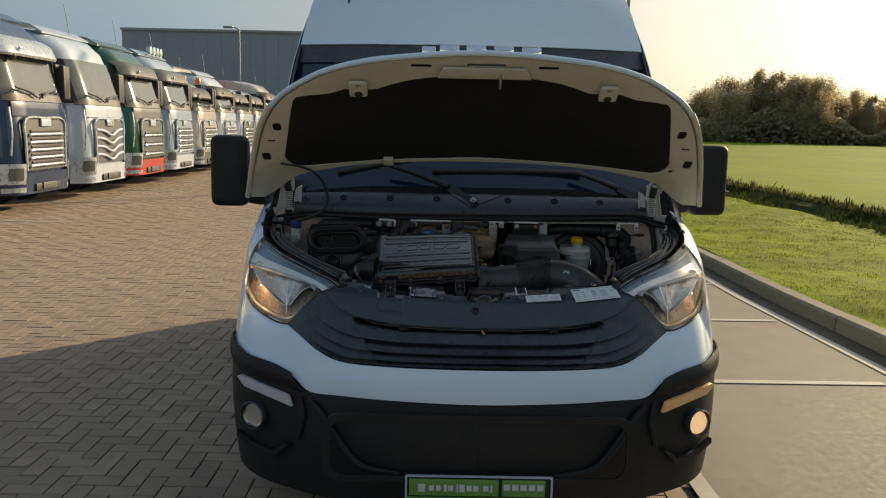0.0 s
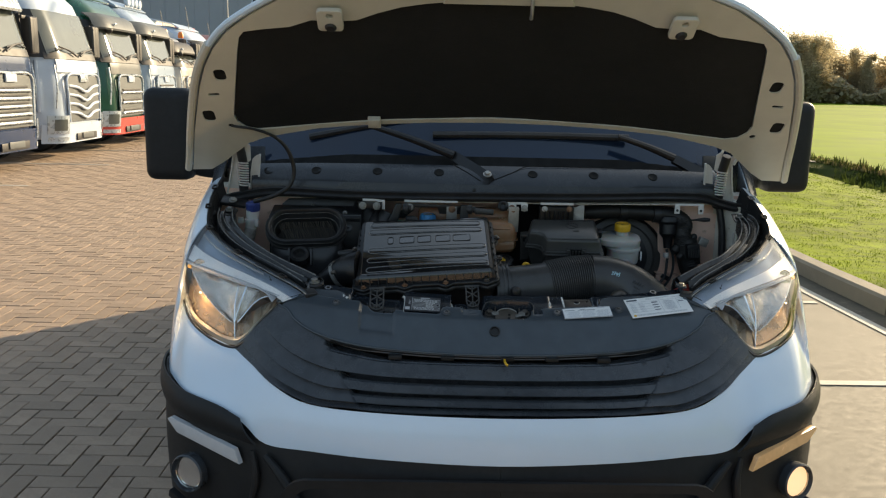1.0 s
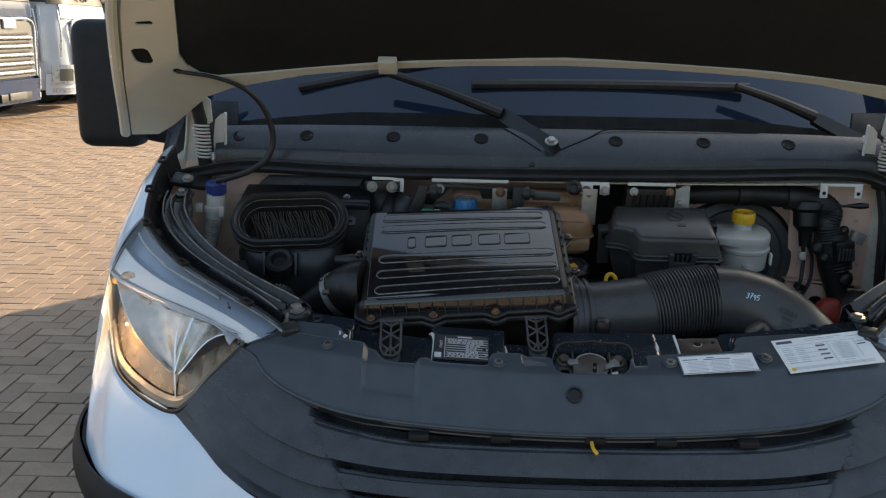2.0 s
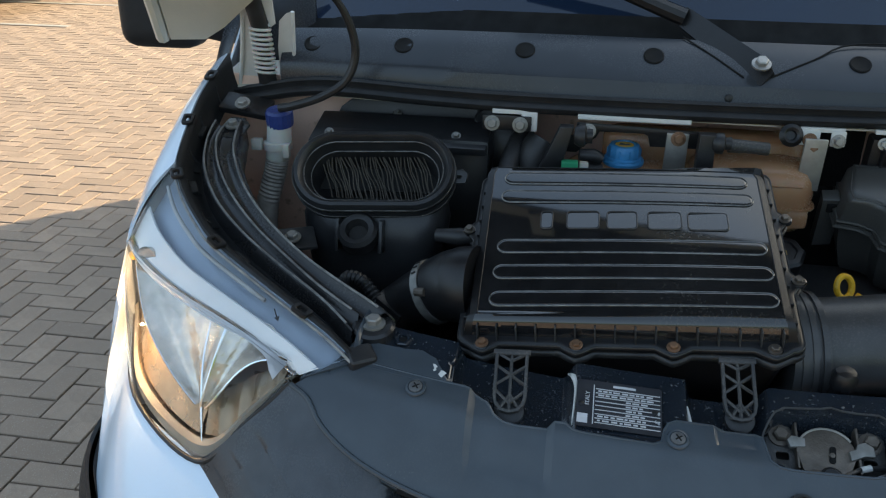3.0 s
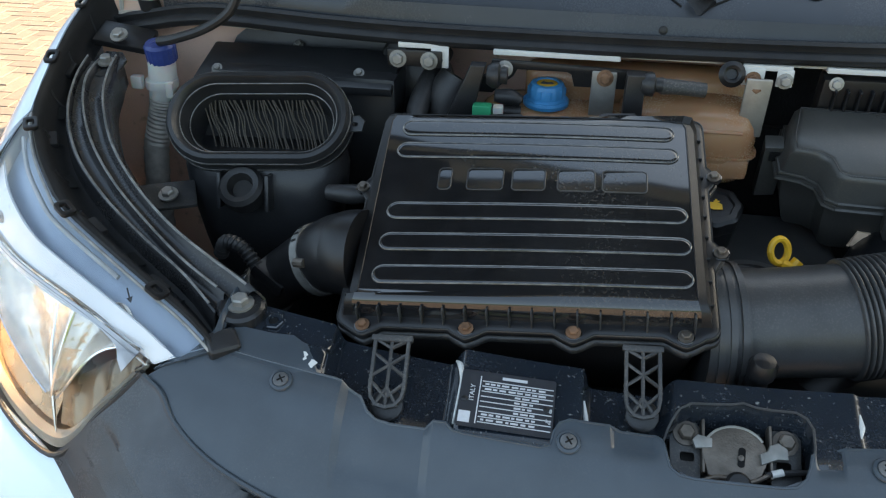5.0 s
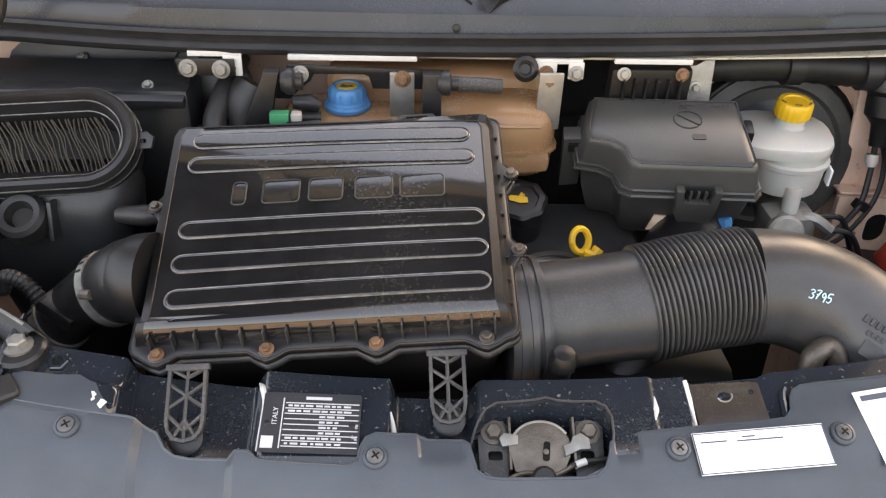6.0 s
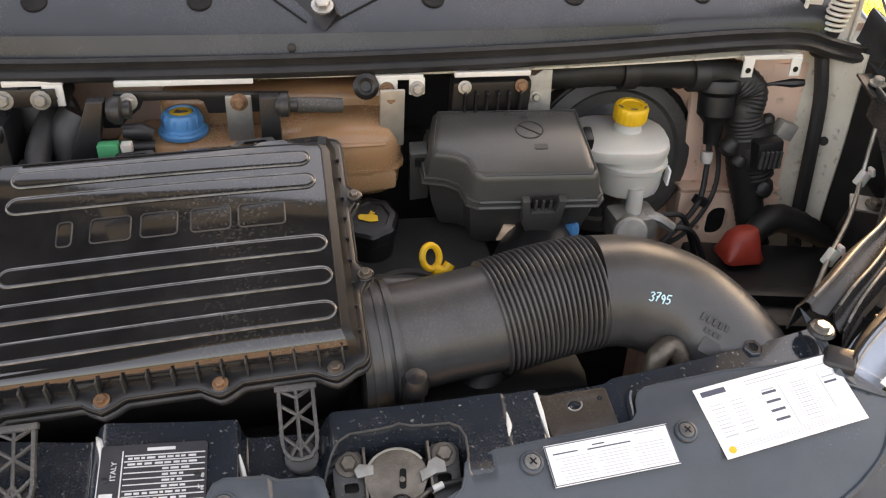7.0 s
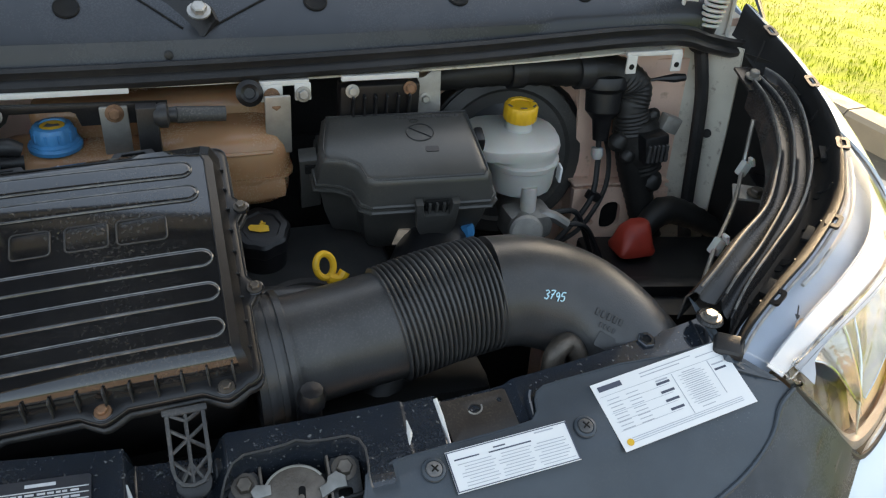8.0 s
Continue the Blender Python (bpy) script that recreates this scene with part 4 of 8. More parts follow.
def press_lift(x, w):
    """Raised fields of the crossmember, with sunk bays for the filter box feet and a flat pocket."""
    bay = ease(x, -.412, -.398) * (1 - ease(x, -.275, -.262)) + ease(x, -.131, -.120) * (1 - ease(x, -.052, -.036))
    plate = ease(x, -.266, -.256) * (1 - ease(x, -.132, -.122))
    lock_field = ease(x, -.046, -.030) * (1 - ease(x, .145, .152)) + .55 * ease(x, .145, .152) * (1 - ease(x, .185, .192))
    pocket = ease(x, .185, .195) * (1 - ease(x, .268, .280)) * ease(w, 3.282, 3.288)
    left = 1 - ease(x, -.418, -.404)
    behind = ease(w, 3.300, 3.308)
    return -.010 - .020 * bay * ease(w, 3.235, 3.252) + .006 * plate + .008 * lock_field - .006 * pocket + left * (.009 - .008 * behind) - .012 * ease(w, 3.338, 3.343)


PRESS_X = sorted({round(c + d, 4) for c in (-.411, -.405, -.2685, -.261, -.127, -.122, -.044, -.036, .1485, .1885, .192, .274) for d in (-.008, -.004, 0, .004, .008)} | {round(v, 4) for v in np.linspace(-.53, .53, 41)})
PRESS_BACK = [(.540, 3.343), (.300, 3.343), (.270, 3.342), (.190, 3.343), (.186, 3.345), (-.046, 3.347), (-.124, 3.345), (-.264, 3.345), (-.285, 3.338), (-.406, 3.341), (-.540, 3.341)]
cross = part("front_crossmember", cut_sheet([(-.540, 3.222), (.540, 3.222)] + PRESS_BACK, [LOCK_TOP], PRESS_X, [3.235, 3.24, 3.247, 3.252, 3.262, 3.272, 3.283, 3.288, 3.296, 3.300, 3.304, 3.308, 3.316, 3.326, 3.334, 3.338, 3.3405, 3.343], press_lift, .085), "navy", van, "glossy dark blue front crossmember", angle=40)
part("lock_rim", tube([on_slam(x, w, press_lift(x, w) + .0006) for x, w in split([LOCK_TOP[0]] + LOCK_TOP[1:15], .005)], .0013, 6, 1), "lattice", cross, "worn rim of the lock opening")
# glints on the glossy bends of the pressing, painted as thin white tubes
for line, r in ((((-.2690, 3.336), (-.2630, 3.322), (-.2595, 3.305), (-.2605, 3.285), (-.2625, 3.256)), (.0012, .0036, .0022, .0014, .0010)), (((-.1285, 3.306), (-.1265, 3.296), (-.1235, 3.284)), (.0008, .0030, .0034)), (((.1500, 3.318), (.1495, 3.304), (.1465, 3.291)), (.0006, .0034, .0006)), (((.1865, 3.334), (.1880, 3.315), (.1900, 3.300), (.1905, 3.284)), (.0026, .0034, .0022, .0010))):
    part("worn_edge", tube([on_slam(x, w, press_lift(x, w) + .0006) for x, w in line], list(r), 8, 5), "tab", cross, "white tube painted as a glint on the pressing's bend")
for x, w, k in ((-.436, 3.285, .0070), (-.424, 3.279, .0062)):
    part("paint_chip", prism([(k * (1 + .35 * math.sin(3 * a + x * 90)) * math.cos(a), k * .8 * (1 + .3 * math.cos(4 * a)) * math.sin(a)) for a in np.linspace(0, 6.283, 11)[:-1]], .0006, axes(on_slam(x, w, press_lift(x, w) + .0004), (1, -.1, 0), (0, .93, .36))), "tab", cross, "bare white chip in the paint")
# thin added sheet, paler than the pressing, over its left end
part("flange_panel", cut_sheet([(-.522, 3.262), (-.409, 3.264), (-.410, 3.300), (-.440, 3.301), (-.452, 3.306), (-.474, 3.302), (-.520, 3.299)], [], [-.50, -.47, -.44], [3.272, 3.284, 3.294], lambda x, w: press_lift(x, 3.285) + .0012, .006), "slam", cross, "thin grey-blue sheet on the crossmember's left end", angle=30)
part("pocket_floor", prism(rounded(.078, .050, .004), .003, axes(on_slam(.2315, 3.3115, press_lift(.2315, 3.31) + .001), (1, .07, .004), (0, .93, .36)), .001, holes=[[(-.003 + .0075 * math.cos(a), .008 + .0062 * math.sin(a)) for a in np.linspace(0, 6.283, 17)[:-1]], [(.028 + .003 * math.cos(a), .013 + .003 * math.sin(a)) for a in np.linspace(0, 6.283, 9)[:-1]]]), "pocketfloor", cross, "grimy brown-black steel pocket with a hole")
part("hole_rim", tube([on_slam(.2285 + .0080 * math.cos(a), 3.3190 + .0062 * math.sin(a), press_lift(.2285, 3.318) + .0042) for a in np.linspace(3.4, 6.6, 12)], .0010, 6, 1), "steel", cross, "bright worn hole edge")
part("pocket_lip", tube([on_slam(x, 3.2845, press_lift(x, 3.2845) + .003) for x in np.linspace(.200, .262, 8)], .0011, 6, 2), "tab", cross, "bright worn pocket edge")
part("pocket_wall", tube([on_slam(.2915, 3.316, -.004), on_slam(.2880, 3.308, -.005), on_slam(.2865, 3.286, -.007)], .0035, 8, 4), "navy", cross)
for x, w in ((-.481, 3.3215), (.455, 3.334)):
    c = on_slam(x, w, press_lift(x, w))
    part("weld_nut", lathe([(.0115, 0), (.0115, .0030), (.0100, .0040), (.0062, .0040), (.0056, .0010), (.0, .0010)], c, (0, -.3, .95), 6), "navy", cross, "hexagonal weld nut")
    part("nut_hole", lathe([(.0054, .0), (.0054, .0018)], c, (0, -.3, .95), 14), "void", cross)

# ---- lamps ----
CREASE = [(.604, 3.286, 1.020), (.68, 3.318, 1.052), (.80, 3.378, 1.077), (.880, 3.445, 1.083), (.922, 3.497, 1.084)]
LENS_LOW = [(.607, 3.283, 1.014), (.660, 3.268, .960), (.733, 3.262, .893), (.857, 3.347, .924), (.932, 3.494, .964)]
GUT = {-1: [(.535, 3.304, 1.040), (.575, 3.329, 1.058), (.653, 3.368, 1.087), (.753, 3.422, 1.125), (.792, 3.459, 1.138), (.839, 3.516, 1.158), (.882, 3.590, 1.179), (.898, 3.663, 1.205), (.911, 3.761, 1.243), (.909, 3.83, 1.270), (.905, 3.88, 1.292)],
       1: [(.550, 3.317, 1.050), (.582, 3.340, 1.066), (.643, 3.373, 1.091), (.697, 3.401, 1.111), (.779, 3.460, 1.139), (.828, 3.521, 1.159), (.872, 3.594, 1.181), (.890, 3.665, 1.206), (.895, 3.760, 1.242), (.887, 3.828, 1.270), (.880, 3.88, 1.292)]}
WING_TOP_OUT = [(.925, 3.500, 1.084), (.950, 3.600, 1.112), (.965, 3.72, 1.149), (.974, 3.82, 1.182), (.982, 3.95, 1.215)]


def headlight(s):
    """Upper cover over a pale band, clear lens, brown housing with a cream border, a faceted reflector and lit bulbs."""
    brow_line = GUT[s][:7]
    lamp = part("headlight", loft(span(brow_line, CREASE, 24, 6, .004, s, (0, .022, -.018)), .003), "satin", van, "clear headlight with warm lit bulb" if s < 0 else "clear headlight, its reflector bright in the sun")
    part("brow_glass", loft(span(brow_line, CREASE, 28, 8, .006, s), .003), "glass", lamp, "clear upper cover", shadow=False)
    brow = span(brow_line, CREASE, 28, 24, .006, s, (0, .009, -.007))
    part("brow_band", loft(brow[13:23], .002), "guide", lamp, "white band under the upper cover")
    part("brow_step", tube([brow[5][j] + Vector((0, 0, .001)) for j in range(8, 27, 2)], .0030, 8, 3), "browstep", lamp, "pale moulded step")
    for k in (13, 22):
        part("band_edge", tube([brow[k][j] + Vector((0, -.001, .001)) for j in range(1, 28, 2)], .0014, 6, 3), "clearlens", lamp, "bright moulded edge")
    mark = axes(Vector((.6434 * s, 3.3435, 1.0700)), (-.11 * s, -.16, -.14), (-.30 * s, .55, .49))
    part("arrow_mark", prism([(-.009, -.0008), (.003, -.0008), (.003, -.0035), (.010, 0), (.003, .0035), (.003, .0008), (-.009, .0008)], .0008, mark), "dark", lamp, "small moulded arrow")
    # the sun's glint on the cover, put in as a thin pale tube
    part("cover_glint", tube([Vector((x * s, y, z + .002)) for x, y, z in ((.651, 3.3138, 1.0418), (.632, 3.305, 1.0368), (.609, 3.2962, 1.0308))], [.0004, .0014, .0006], 6, 3), "clearlens", lamp, "sun glint on the cover, set as a pale bar")
    part("brow_lip", tube([Vector((x * s, y - .005, z - .002)) for x, y, z in GUT[s][:8]], .0020, 8, 6), "lip", lamp, "pale rubber lip")
    part("lens", loft(span(CREASE, LENS_LOW, 28, 10, .012, s), .003), "glass", lamp, "clear lower cover", shadow=False)
    part("housing", loft(span(CREASE, LENS_LOW, 24, 8, -.070, s, (0, .012, 0)), .003), "bezel", lamp, "smoky brown housing")
    surf = span(CREASE, LENS_LOW, 41, 40, .012, s)

    def at(u, w, depth):
        """A place behind the lens: u from the inner to the outer end, w from the crease down."""
        fi, fj = min(max(w, 0), 1) * 39.999, min(max(u, 0), 1) * 39.999
        i, j = int(fi), int(fj)
        q = surf[i][j].lerp(surf[i][j + 1], fj - j).lerp(surf[i + 1][j].lerp(surf[i + 1][j + 1], fj - j), fi - i)
        return q + Vector((-.25 * s, 1, .22)).normalized() * depth

    us = np.linspace(.04, 1, 33)
    part("light_guide", loft([[at(u, w, .006 + .004 * (w > .03)) for u in us] for w in (.01, .03, .055, .08)], .003), "clearlens", lamp, "clear edge under the crease")
    part("lens_border", loft([[at(u, w, .010 + .008 * (w < .93)) for u in np.linspace(0, 1, 41)] for w in (.92, .935, .955, .975, .995)], .002), "lensedge", lamp, "cream border inside the lens")
    # the main reflector: two hollow facets that meet in a ridge and run to a point
    for u0, u1, t0, waves in ((.30, .95, .36, 0), (.04, .31, .34, 5)):
        rows = []
        for t in np.linspace(0, 1, 15):
            lo, hi = u0 + (t0 - u0) * t, u1 + (t0 + .02 - u1) * t ** 1.25
            rows.append([at(lo + (hi - lo) * q, .08 + .60 * t, .012 + .034 * math.sin(math.pi * q) * (1 - .7 * t) + (.0030 * abs(math.sin(q * 7.85 + .4)) * (1 - t) if waves else .0042 * abs(math.sin(q * 8 + t * 2.5)) * (1 - .6 * t))) for q in np.linspace(0, 1, 33)])
        r = part("reflector", loft(rows, 0), "facet", lamp, "bright hollow reflector")
        part("reflector_edge", tube([row[0] for row in rows], .0016, 6, 1), "chrome", r)
        part("reflector_edge", tube([row[-1] for row in rows], .0013, 6, 1), "chrome", r)
    # bronze bowl below the outer facet, stepped in rings, and a striped panel beside it
    rows = []
    for q in np.linspace(0, 1, 29):
        row = []
        for t in np.linspace(.02, 1, 25):
            hi, w = .95 - .57 * t ** 1.25, .08 + .60 * t
            row.append(at(hi + (.985 - .60 * t - hi) * q, w + (.92 - w) * q, .024 + .022 * math.sin(math.pi * q ** .8) - .005 * (q * 5 % 1) * (1 - q)))
        rows.append(row)
    part("lower_bowl", loft(rows, 0), "bronze", lamp, "bronze bowl stepped in rings", angle=50)
    part("bowl_edge", tube(rows[0], .0018, 6, 1), "chrome", lamp)
    for k in (3, 7, 12, 15, 17, 20, 22):
        part("bowl_tick", tube([rows[1][k], rows[2][k].lerp(rows[3][k], .5)], .0016, 6, 1), "chrome", lamp, "bright worn tick")
    part("inner_panel", loft([[at(u, w, d + .004 * abs(math.sin(u * 40))) for u in np.linspace(.05, .365, 49)] for w, d in ((.64, .040), (.74, .032), (.92, .022))], 0), "bezel", lamp, "grey striped lower panel")
    part("spine", tube([at(.375, .10, .014), at(.372, .40, .016), at(.365, .68, .018), at(.358, .92, .014)], [.0012, .0022, .0028, .0012], 8, 6), "chrome", lamp, "bright spine of the reflector")
    part("bulb", lathe([(.0035, -.016), (.0045, .0), (.003, .006), (.0, .007)], at(.78, .16, .046), (s * .45, -.85, .12), 14), "bulb", lamp, "glowing warm bulb")
    part("bulb_cup", lathe([(.026, .022), (.022, .004), (.018, -.008), (.010, -.016), (.004, -.018)], at(.78, .16, .050), (s * .45, -.85, .12), 24), "facet", lamp, "bright cup round the bulb")
    part("amber_bulb", lathe([(.008, -.014), (.010, .004), (.006, .014), (.0, .016)], at(.92, .16, .026), (s * .45, -.85, .12), 14), "amberbulb", lamp, "amber indicator bulb")
    # added point light, away from the bulb, to warm and brighten the bowl
    glow = new("bowl_fill_light", bpy.data.lights.new("bowl_fill_light", 'POINT'))
    glow.data.energy, glow.data.color, glow.data.shadow_soft_size = (.46 if s < 0 else .16), (1.0, .68, .40), .002
    glow.location = at(.68, .46, .010)
    glow.parent = lamp
    edge = [Vector((x * s, y - .002, z)) for x, y, z in LENS_LOW]
    part("gasket", tube(edge, .0040, 8, 8), "rubber", lamp)


both(headlight)
both(lambda s: part("wing_top", loft(span(GUT[s][6:], WING_TOP_OUT, 24, 8, .010, s, direction=(.6, -.3, .7)), -.004), "white", van, "white painted wing top"))

# rubber-edged trim and the ridged rail round each side of the bay
RIDGES = {-1: ([(.509, 3.375, 1.065), (.526, 3.385, 1.072), (.573, 3.407, 1.087), (.636, 3.445, 1.105), (.705, 3.502, 1.128), (.765, 3.569, 1.153), (.815, 3.655, 1.178), (.832, 3.712, 1.196), (.838, 3.75, 1.205)],
               [(.542, 3.371, 1.062), (.600, 3.400, 1.082), (.654, 3.436, 1.102), (.724, 3.494, 1.124), (.785, 3.558, 1.149), (.834, 3.633, 1.171), (.859, 3.697, 1.191), (.858, 3.745, 1.204)],
               [(.545, 3.348, 1.052), (.597, 3.386, 1.074), (.661, 3.424, 1.096), (.735, 3.478, 1.118), (.801, 3.542, 1.143), (.851, 3.622, 1.168), (.874, 3.695, 1.191), (.880, 3.745, 1.204)]),
          1: ([(.531, 3.393, 1.079), (.574, 3.419, 1.094), (.635, 3.461, 1.111), (.695, 3.500, 1.127), (.742, 3.552, 1.147), (.780, 3.602, 1.162), (.807, 3.657, 1.178), (.824, 3.707, 1.194), (.830, 3.754, 1.206)],
              [(.561, 3.382, 1.070), (.597, 3.407, 1.087), (.652, 3.443, 1.104), (.732, 3.508, 1.130), (.773, 3.556, 1.148), (.821, 3.630, 1.170), (.843, 3.692, 1.190), (.847, 3.735, 1.201), (.846, 3.760, 1.207)],
              [(.564, 3.362, 1.057), (.607, 3.397, 1.081), (.667, 3.437, 1.102), (.741, 3.490, 1.123), (.798, 3.550, 1.146), (.842, 3.621, 1.168), (.872, 3.689, 1.189), (.881, 3.749, 1.205), (.872, 3.785, 1.212)])}
# across the rail: 0 on the inner ridge, 1 on the outer one
RAIL_ACROSS = [(-.26, -.040), (-.20, -.006), (-.12, .001), (-.06, .0045), (.0, .0050), (.06, .0030), (.11, -.0035), (.25, -.0050), (.39, -.0035), (.44, .0030), (.5, .0050), (.56, .0030), (.61, -.0035), (.75, -.0050), (.89, -.0035), (.94, .0030), (1.0, .0050), (1.06, .0045), (1.12, -.006), (1.16, -.030)]


def bay_edge(s):
    """The ridged black rail, the ribbed trim channel outside it with its clips, and the wall below."""
    N = 44
    lines = [resample([(x * s, y, z) for x, y, z in r], N) for r in RIDGES[s]]

    def across(i, k, dz):
        a, m, b = (l[i] for l in lines)
        return (a.lerp(m, k * 2) if k <= .5 else m.lerp(b, k * 2 - 1)) + Vector((0, 0, dz))

    rail = part("ridged_rail", loft([[across(i, k, dz) for k, dz in RAIL_ACROSS] for i in range(N)], .002), "rail", van, "ridged black rail beside the engine bay", angle=50)
    # pale tubes paint the sky's highlight along the rail's rubbed ridges
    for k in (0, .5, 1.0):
        part("rail_ridge", tube([across(i, k, .0048) for i in range(1, N, 2)], .0017, 6, 2), "railedge", rail, "rubbed ridge with its sky highlight painted pale")
    outer = resample([(x * s, y, z + .002) for x, y, z in GUT[s]], N)
    tail = [(.884, 3.800, 1.226), (.880, 3.862, 1.256)] if s < 0 else [(.866, 3.830, 1.235), (.852, 3.872, 1.258)]
    inner = resample([(x * s, y, z) for x, y, z in RIDGES[s][2] + tail], N)
    prof = [(.10, -.022), (.26, -.024), (.45, -.020), (.60, -.014), (.68, -.004), (.74, .002), (.86, .0045), (.96, .004), (1.0, .0)]
    rows = [[inner[i].lerp(outer[i], k) + Vector((0, 0, dz)) for i in range(N)] for k, dz in prof]
    trimmed = part("bay_edge_trim", loft(rows, .003), "trim", van, "black plastic edge trim", angle=40)
    for i in range(4, N - 4, 5):
        part("trim_rib", tube([rows[k][i] + Vector((0, 0, .0015)) for k in (1, 2, 3, 4)], .0020, 6, 2), "trim", trimmed)
    for i in (9, 19, 28):
        a, b = rows[1][i], rows[1][i + 1]
        t = (b - a).normalized()
        part("trim_slot", prism(rounded(.026, .011, .002), .002, axes(a.lerp(rows[2][i], .5) + Vector((0, 0, .0020)), t, Vector((t.y, -t.x, .25 * s)) * s), 0), "void", trimmed, "dark slot in the trim")
    for i in (6, 13, 24, 33):
        a, b = rows[2][i], rows[2][i + 1]
        t = (b - a).normalized()
        part("trim_block", box((.030, .012, .008), a.lerp(rows[3][i], .4) + Vector((0, 0, .003)), axes((0, 0, 0), t, Vector((t.y, -t.x, 0)) * s).to_3x3(), .002), "trim", trimmed)
    for i in (5, 14, 24, 32, 39):
        a, b = outer[i], outer[i + 1]
        t = (b - a).normalized()
        part("trim_clip", prism(rounded(.026, .019, .005), .005, axes(a + Vector((0, 0, .003)), t, Vector((t.y, -t.x, 0)) * s), .001, holes=[rounded(.014, .009, .003)]), "black", trimmed, "black looped clip")
    part("trim_end", box((.036, .030, .020), outer[0] + Vector((-s * .008, .012, -.006)), Euler((radians(20), 0, radians(-35 * s))).to_matrix(), .007, seg=3), "rubber", trimmed, "rounded black end of the trim")
    part("rail_bolt", bolt(Vector((-.521, 3.364, 1.0575) if s < 0 else (.534, 3.362, 1.0685)), (0, -.1, 1), .0105 if s < 0 else .0085, .012 if s < 0 else .007), "zinc", rail, "dusty zinc hexagon bolt")
    part("rail_foot", lathe([(k * (1 if s < 0 else .60), h) for k, h in ((.027, -.016 if s < 0 else -.004), (.028, -.002), (.024, .001), (.0, .0015))], Vector((-.521, 3.364, 1.0575) if s < 0 else (.534, 3.362, 1.0685)), (0, -.2, 1), 20), "rail", rail)
    top = Vector((-.846, 3.735, 1.203) if s < 0 else (.836, 3.765, 1.210))
    part("rail_bolt", bolt(top, (0, -.2, 1), .0085, .012), "zinc", rail, "dusty zinc hexagon bolt")
    part("rail_head", prism([(-.022, -.026), (.022, -.026), (.024, .016), (.010, .034), (-.016, .034)], .004, axes(top - Vector((0, 0, .007)), (1, 0, 0), (0, .95, .3)), .001), "rail", rail, "black end plate")
    part("inner_wing", loft([[lines[1][i] + Vector((s * (.030 + inset), 0, dz)) for i in range(N)] for dz, inset in ((-.02, 0.0), (-.12, .004), (-.3, .0), (-.62, -.02))], .003), "black", van, "dark inner wing")


both(bay_edge)

# ---- back of the bay: firewall, cowl, seal ----
def cowl_y(x):
    return .10 * x * x


XS = list(np.linspace(-.93, .93, 49))
part("firewall", loft([[(x, 3.955 + .02 * math.sin(x * 9) - .06 * (abs(x) > .62), z) for x in XS] for z in (.45, .75, 1.0, 1.14, 1.2, 1.262)], .004), "pink", van, "dusty cream painted firewall")
part("cowl_lip", loft([[(x, y + cowl_y(x), z) for x in XS] for y, z in ((3.93, 1.262), (3.80, 1.245), (3.785, 1.240))], .003), "wing", van, "cream painted body flange")
SEAL = [(-.919, 1.232), (-.886, 1.226), (-.832, 1.236), (-.758, 1.251), (-.679, 1.257), (-.512, 1.254), (-.34, 1.254), (0, 1.258), (.337, 1.262), (.52, 1.266), (.621, 1.267), (.73, 1.262), (.793, 1.244), (.858, 1.229), (.906, 1.237)]
SEAL_PROFILE = [(.004, -.014), (-.006, -.016), (-.014, -.012), (-.0165, -.005), (-.012, .0005), (-.0075, .003), (-.009, .008), (-.0125, .013), (-.009, .0175), (-.002, .016), (.005, .010)]
seal_line = resample([(x, 3.782 + cowl_y(x), z) for x, z in SEAL], 121)
bm = bmesh.new()
vs = grid(bm, [[q + Vector((0, a * k, b * k)) for a, b in SEAL_PROFILE] for q, k in ((q, min(1, .45 + .14 * min(i, 120 - i))) for i, q in enumerate(seal_line))], close=True)
bm.faces.new(vs[0][::-1]), bm.faces.new(vs[-1])
part("bay_seal", bm, "rubber", van, "thick black rubber seal with a fin", angle=50)
COWL_P = [(3.786, 1.262), (3.789, 1.275), (3.794, 1.296), (3.802, 1.305), (3.818, 1.318), (3.835, 1.331), (3.855, 1.343), (3.875, 1.352), (3.884, 1.350), (3.90, 1.335), (3.93, 1.333)]
XC = list(np.linspace(-.795, .795, 45))
cowl = part("cowl_panel", loft([[(x, y + cowl_y(x) * (.9 - .5 * min(1, i / 6)), z - .02 * (abs(x) / .93) ** 4) for x in XC] for i, (y, z) in enumerate(COWL_P)], .004), "cowl", van, "dark grey plastic cowl panel", angle=25)
for x in (-.578, -.372, -.165, .15, .357, .56, -.74, .74):
    part("cowl_hole", lathe([(.0165, -.004), (.0165, .0015), (.0145, .0022), (.013, .0012), (.0, .001)], (x, 3.8335 + .055 * x * x, 1.3305 - .02 * (abs(x) / .93) ** 4), (0, -.6, .8), 20), "void", cowl)
for line in (((.012, 3.8052, 1.3095), (.081, 3.8381, 1.3340), (.150, 3.872, 1.3555), (.32, 3.876, 1.3545), (.50, 3.885, 1.352)), ((-.027, 3.804, 1.3085), (-.075, 3.84, 1.3350), (-.118, 3.876, 1.3555))):
    part("cowl_seam", tube(line, .0014, 6, 4), "void", cowl, "dark joint in the cowl")
part("cowl_screw", lathe([(.006, 0), (.006, .002), (.004, .003)], (-.048, 3.787, 1.279), (0, -1, .2), 12), "dark", cowl)
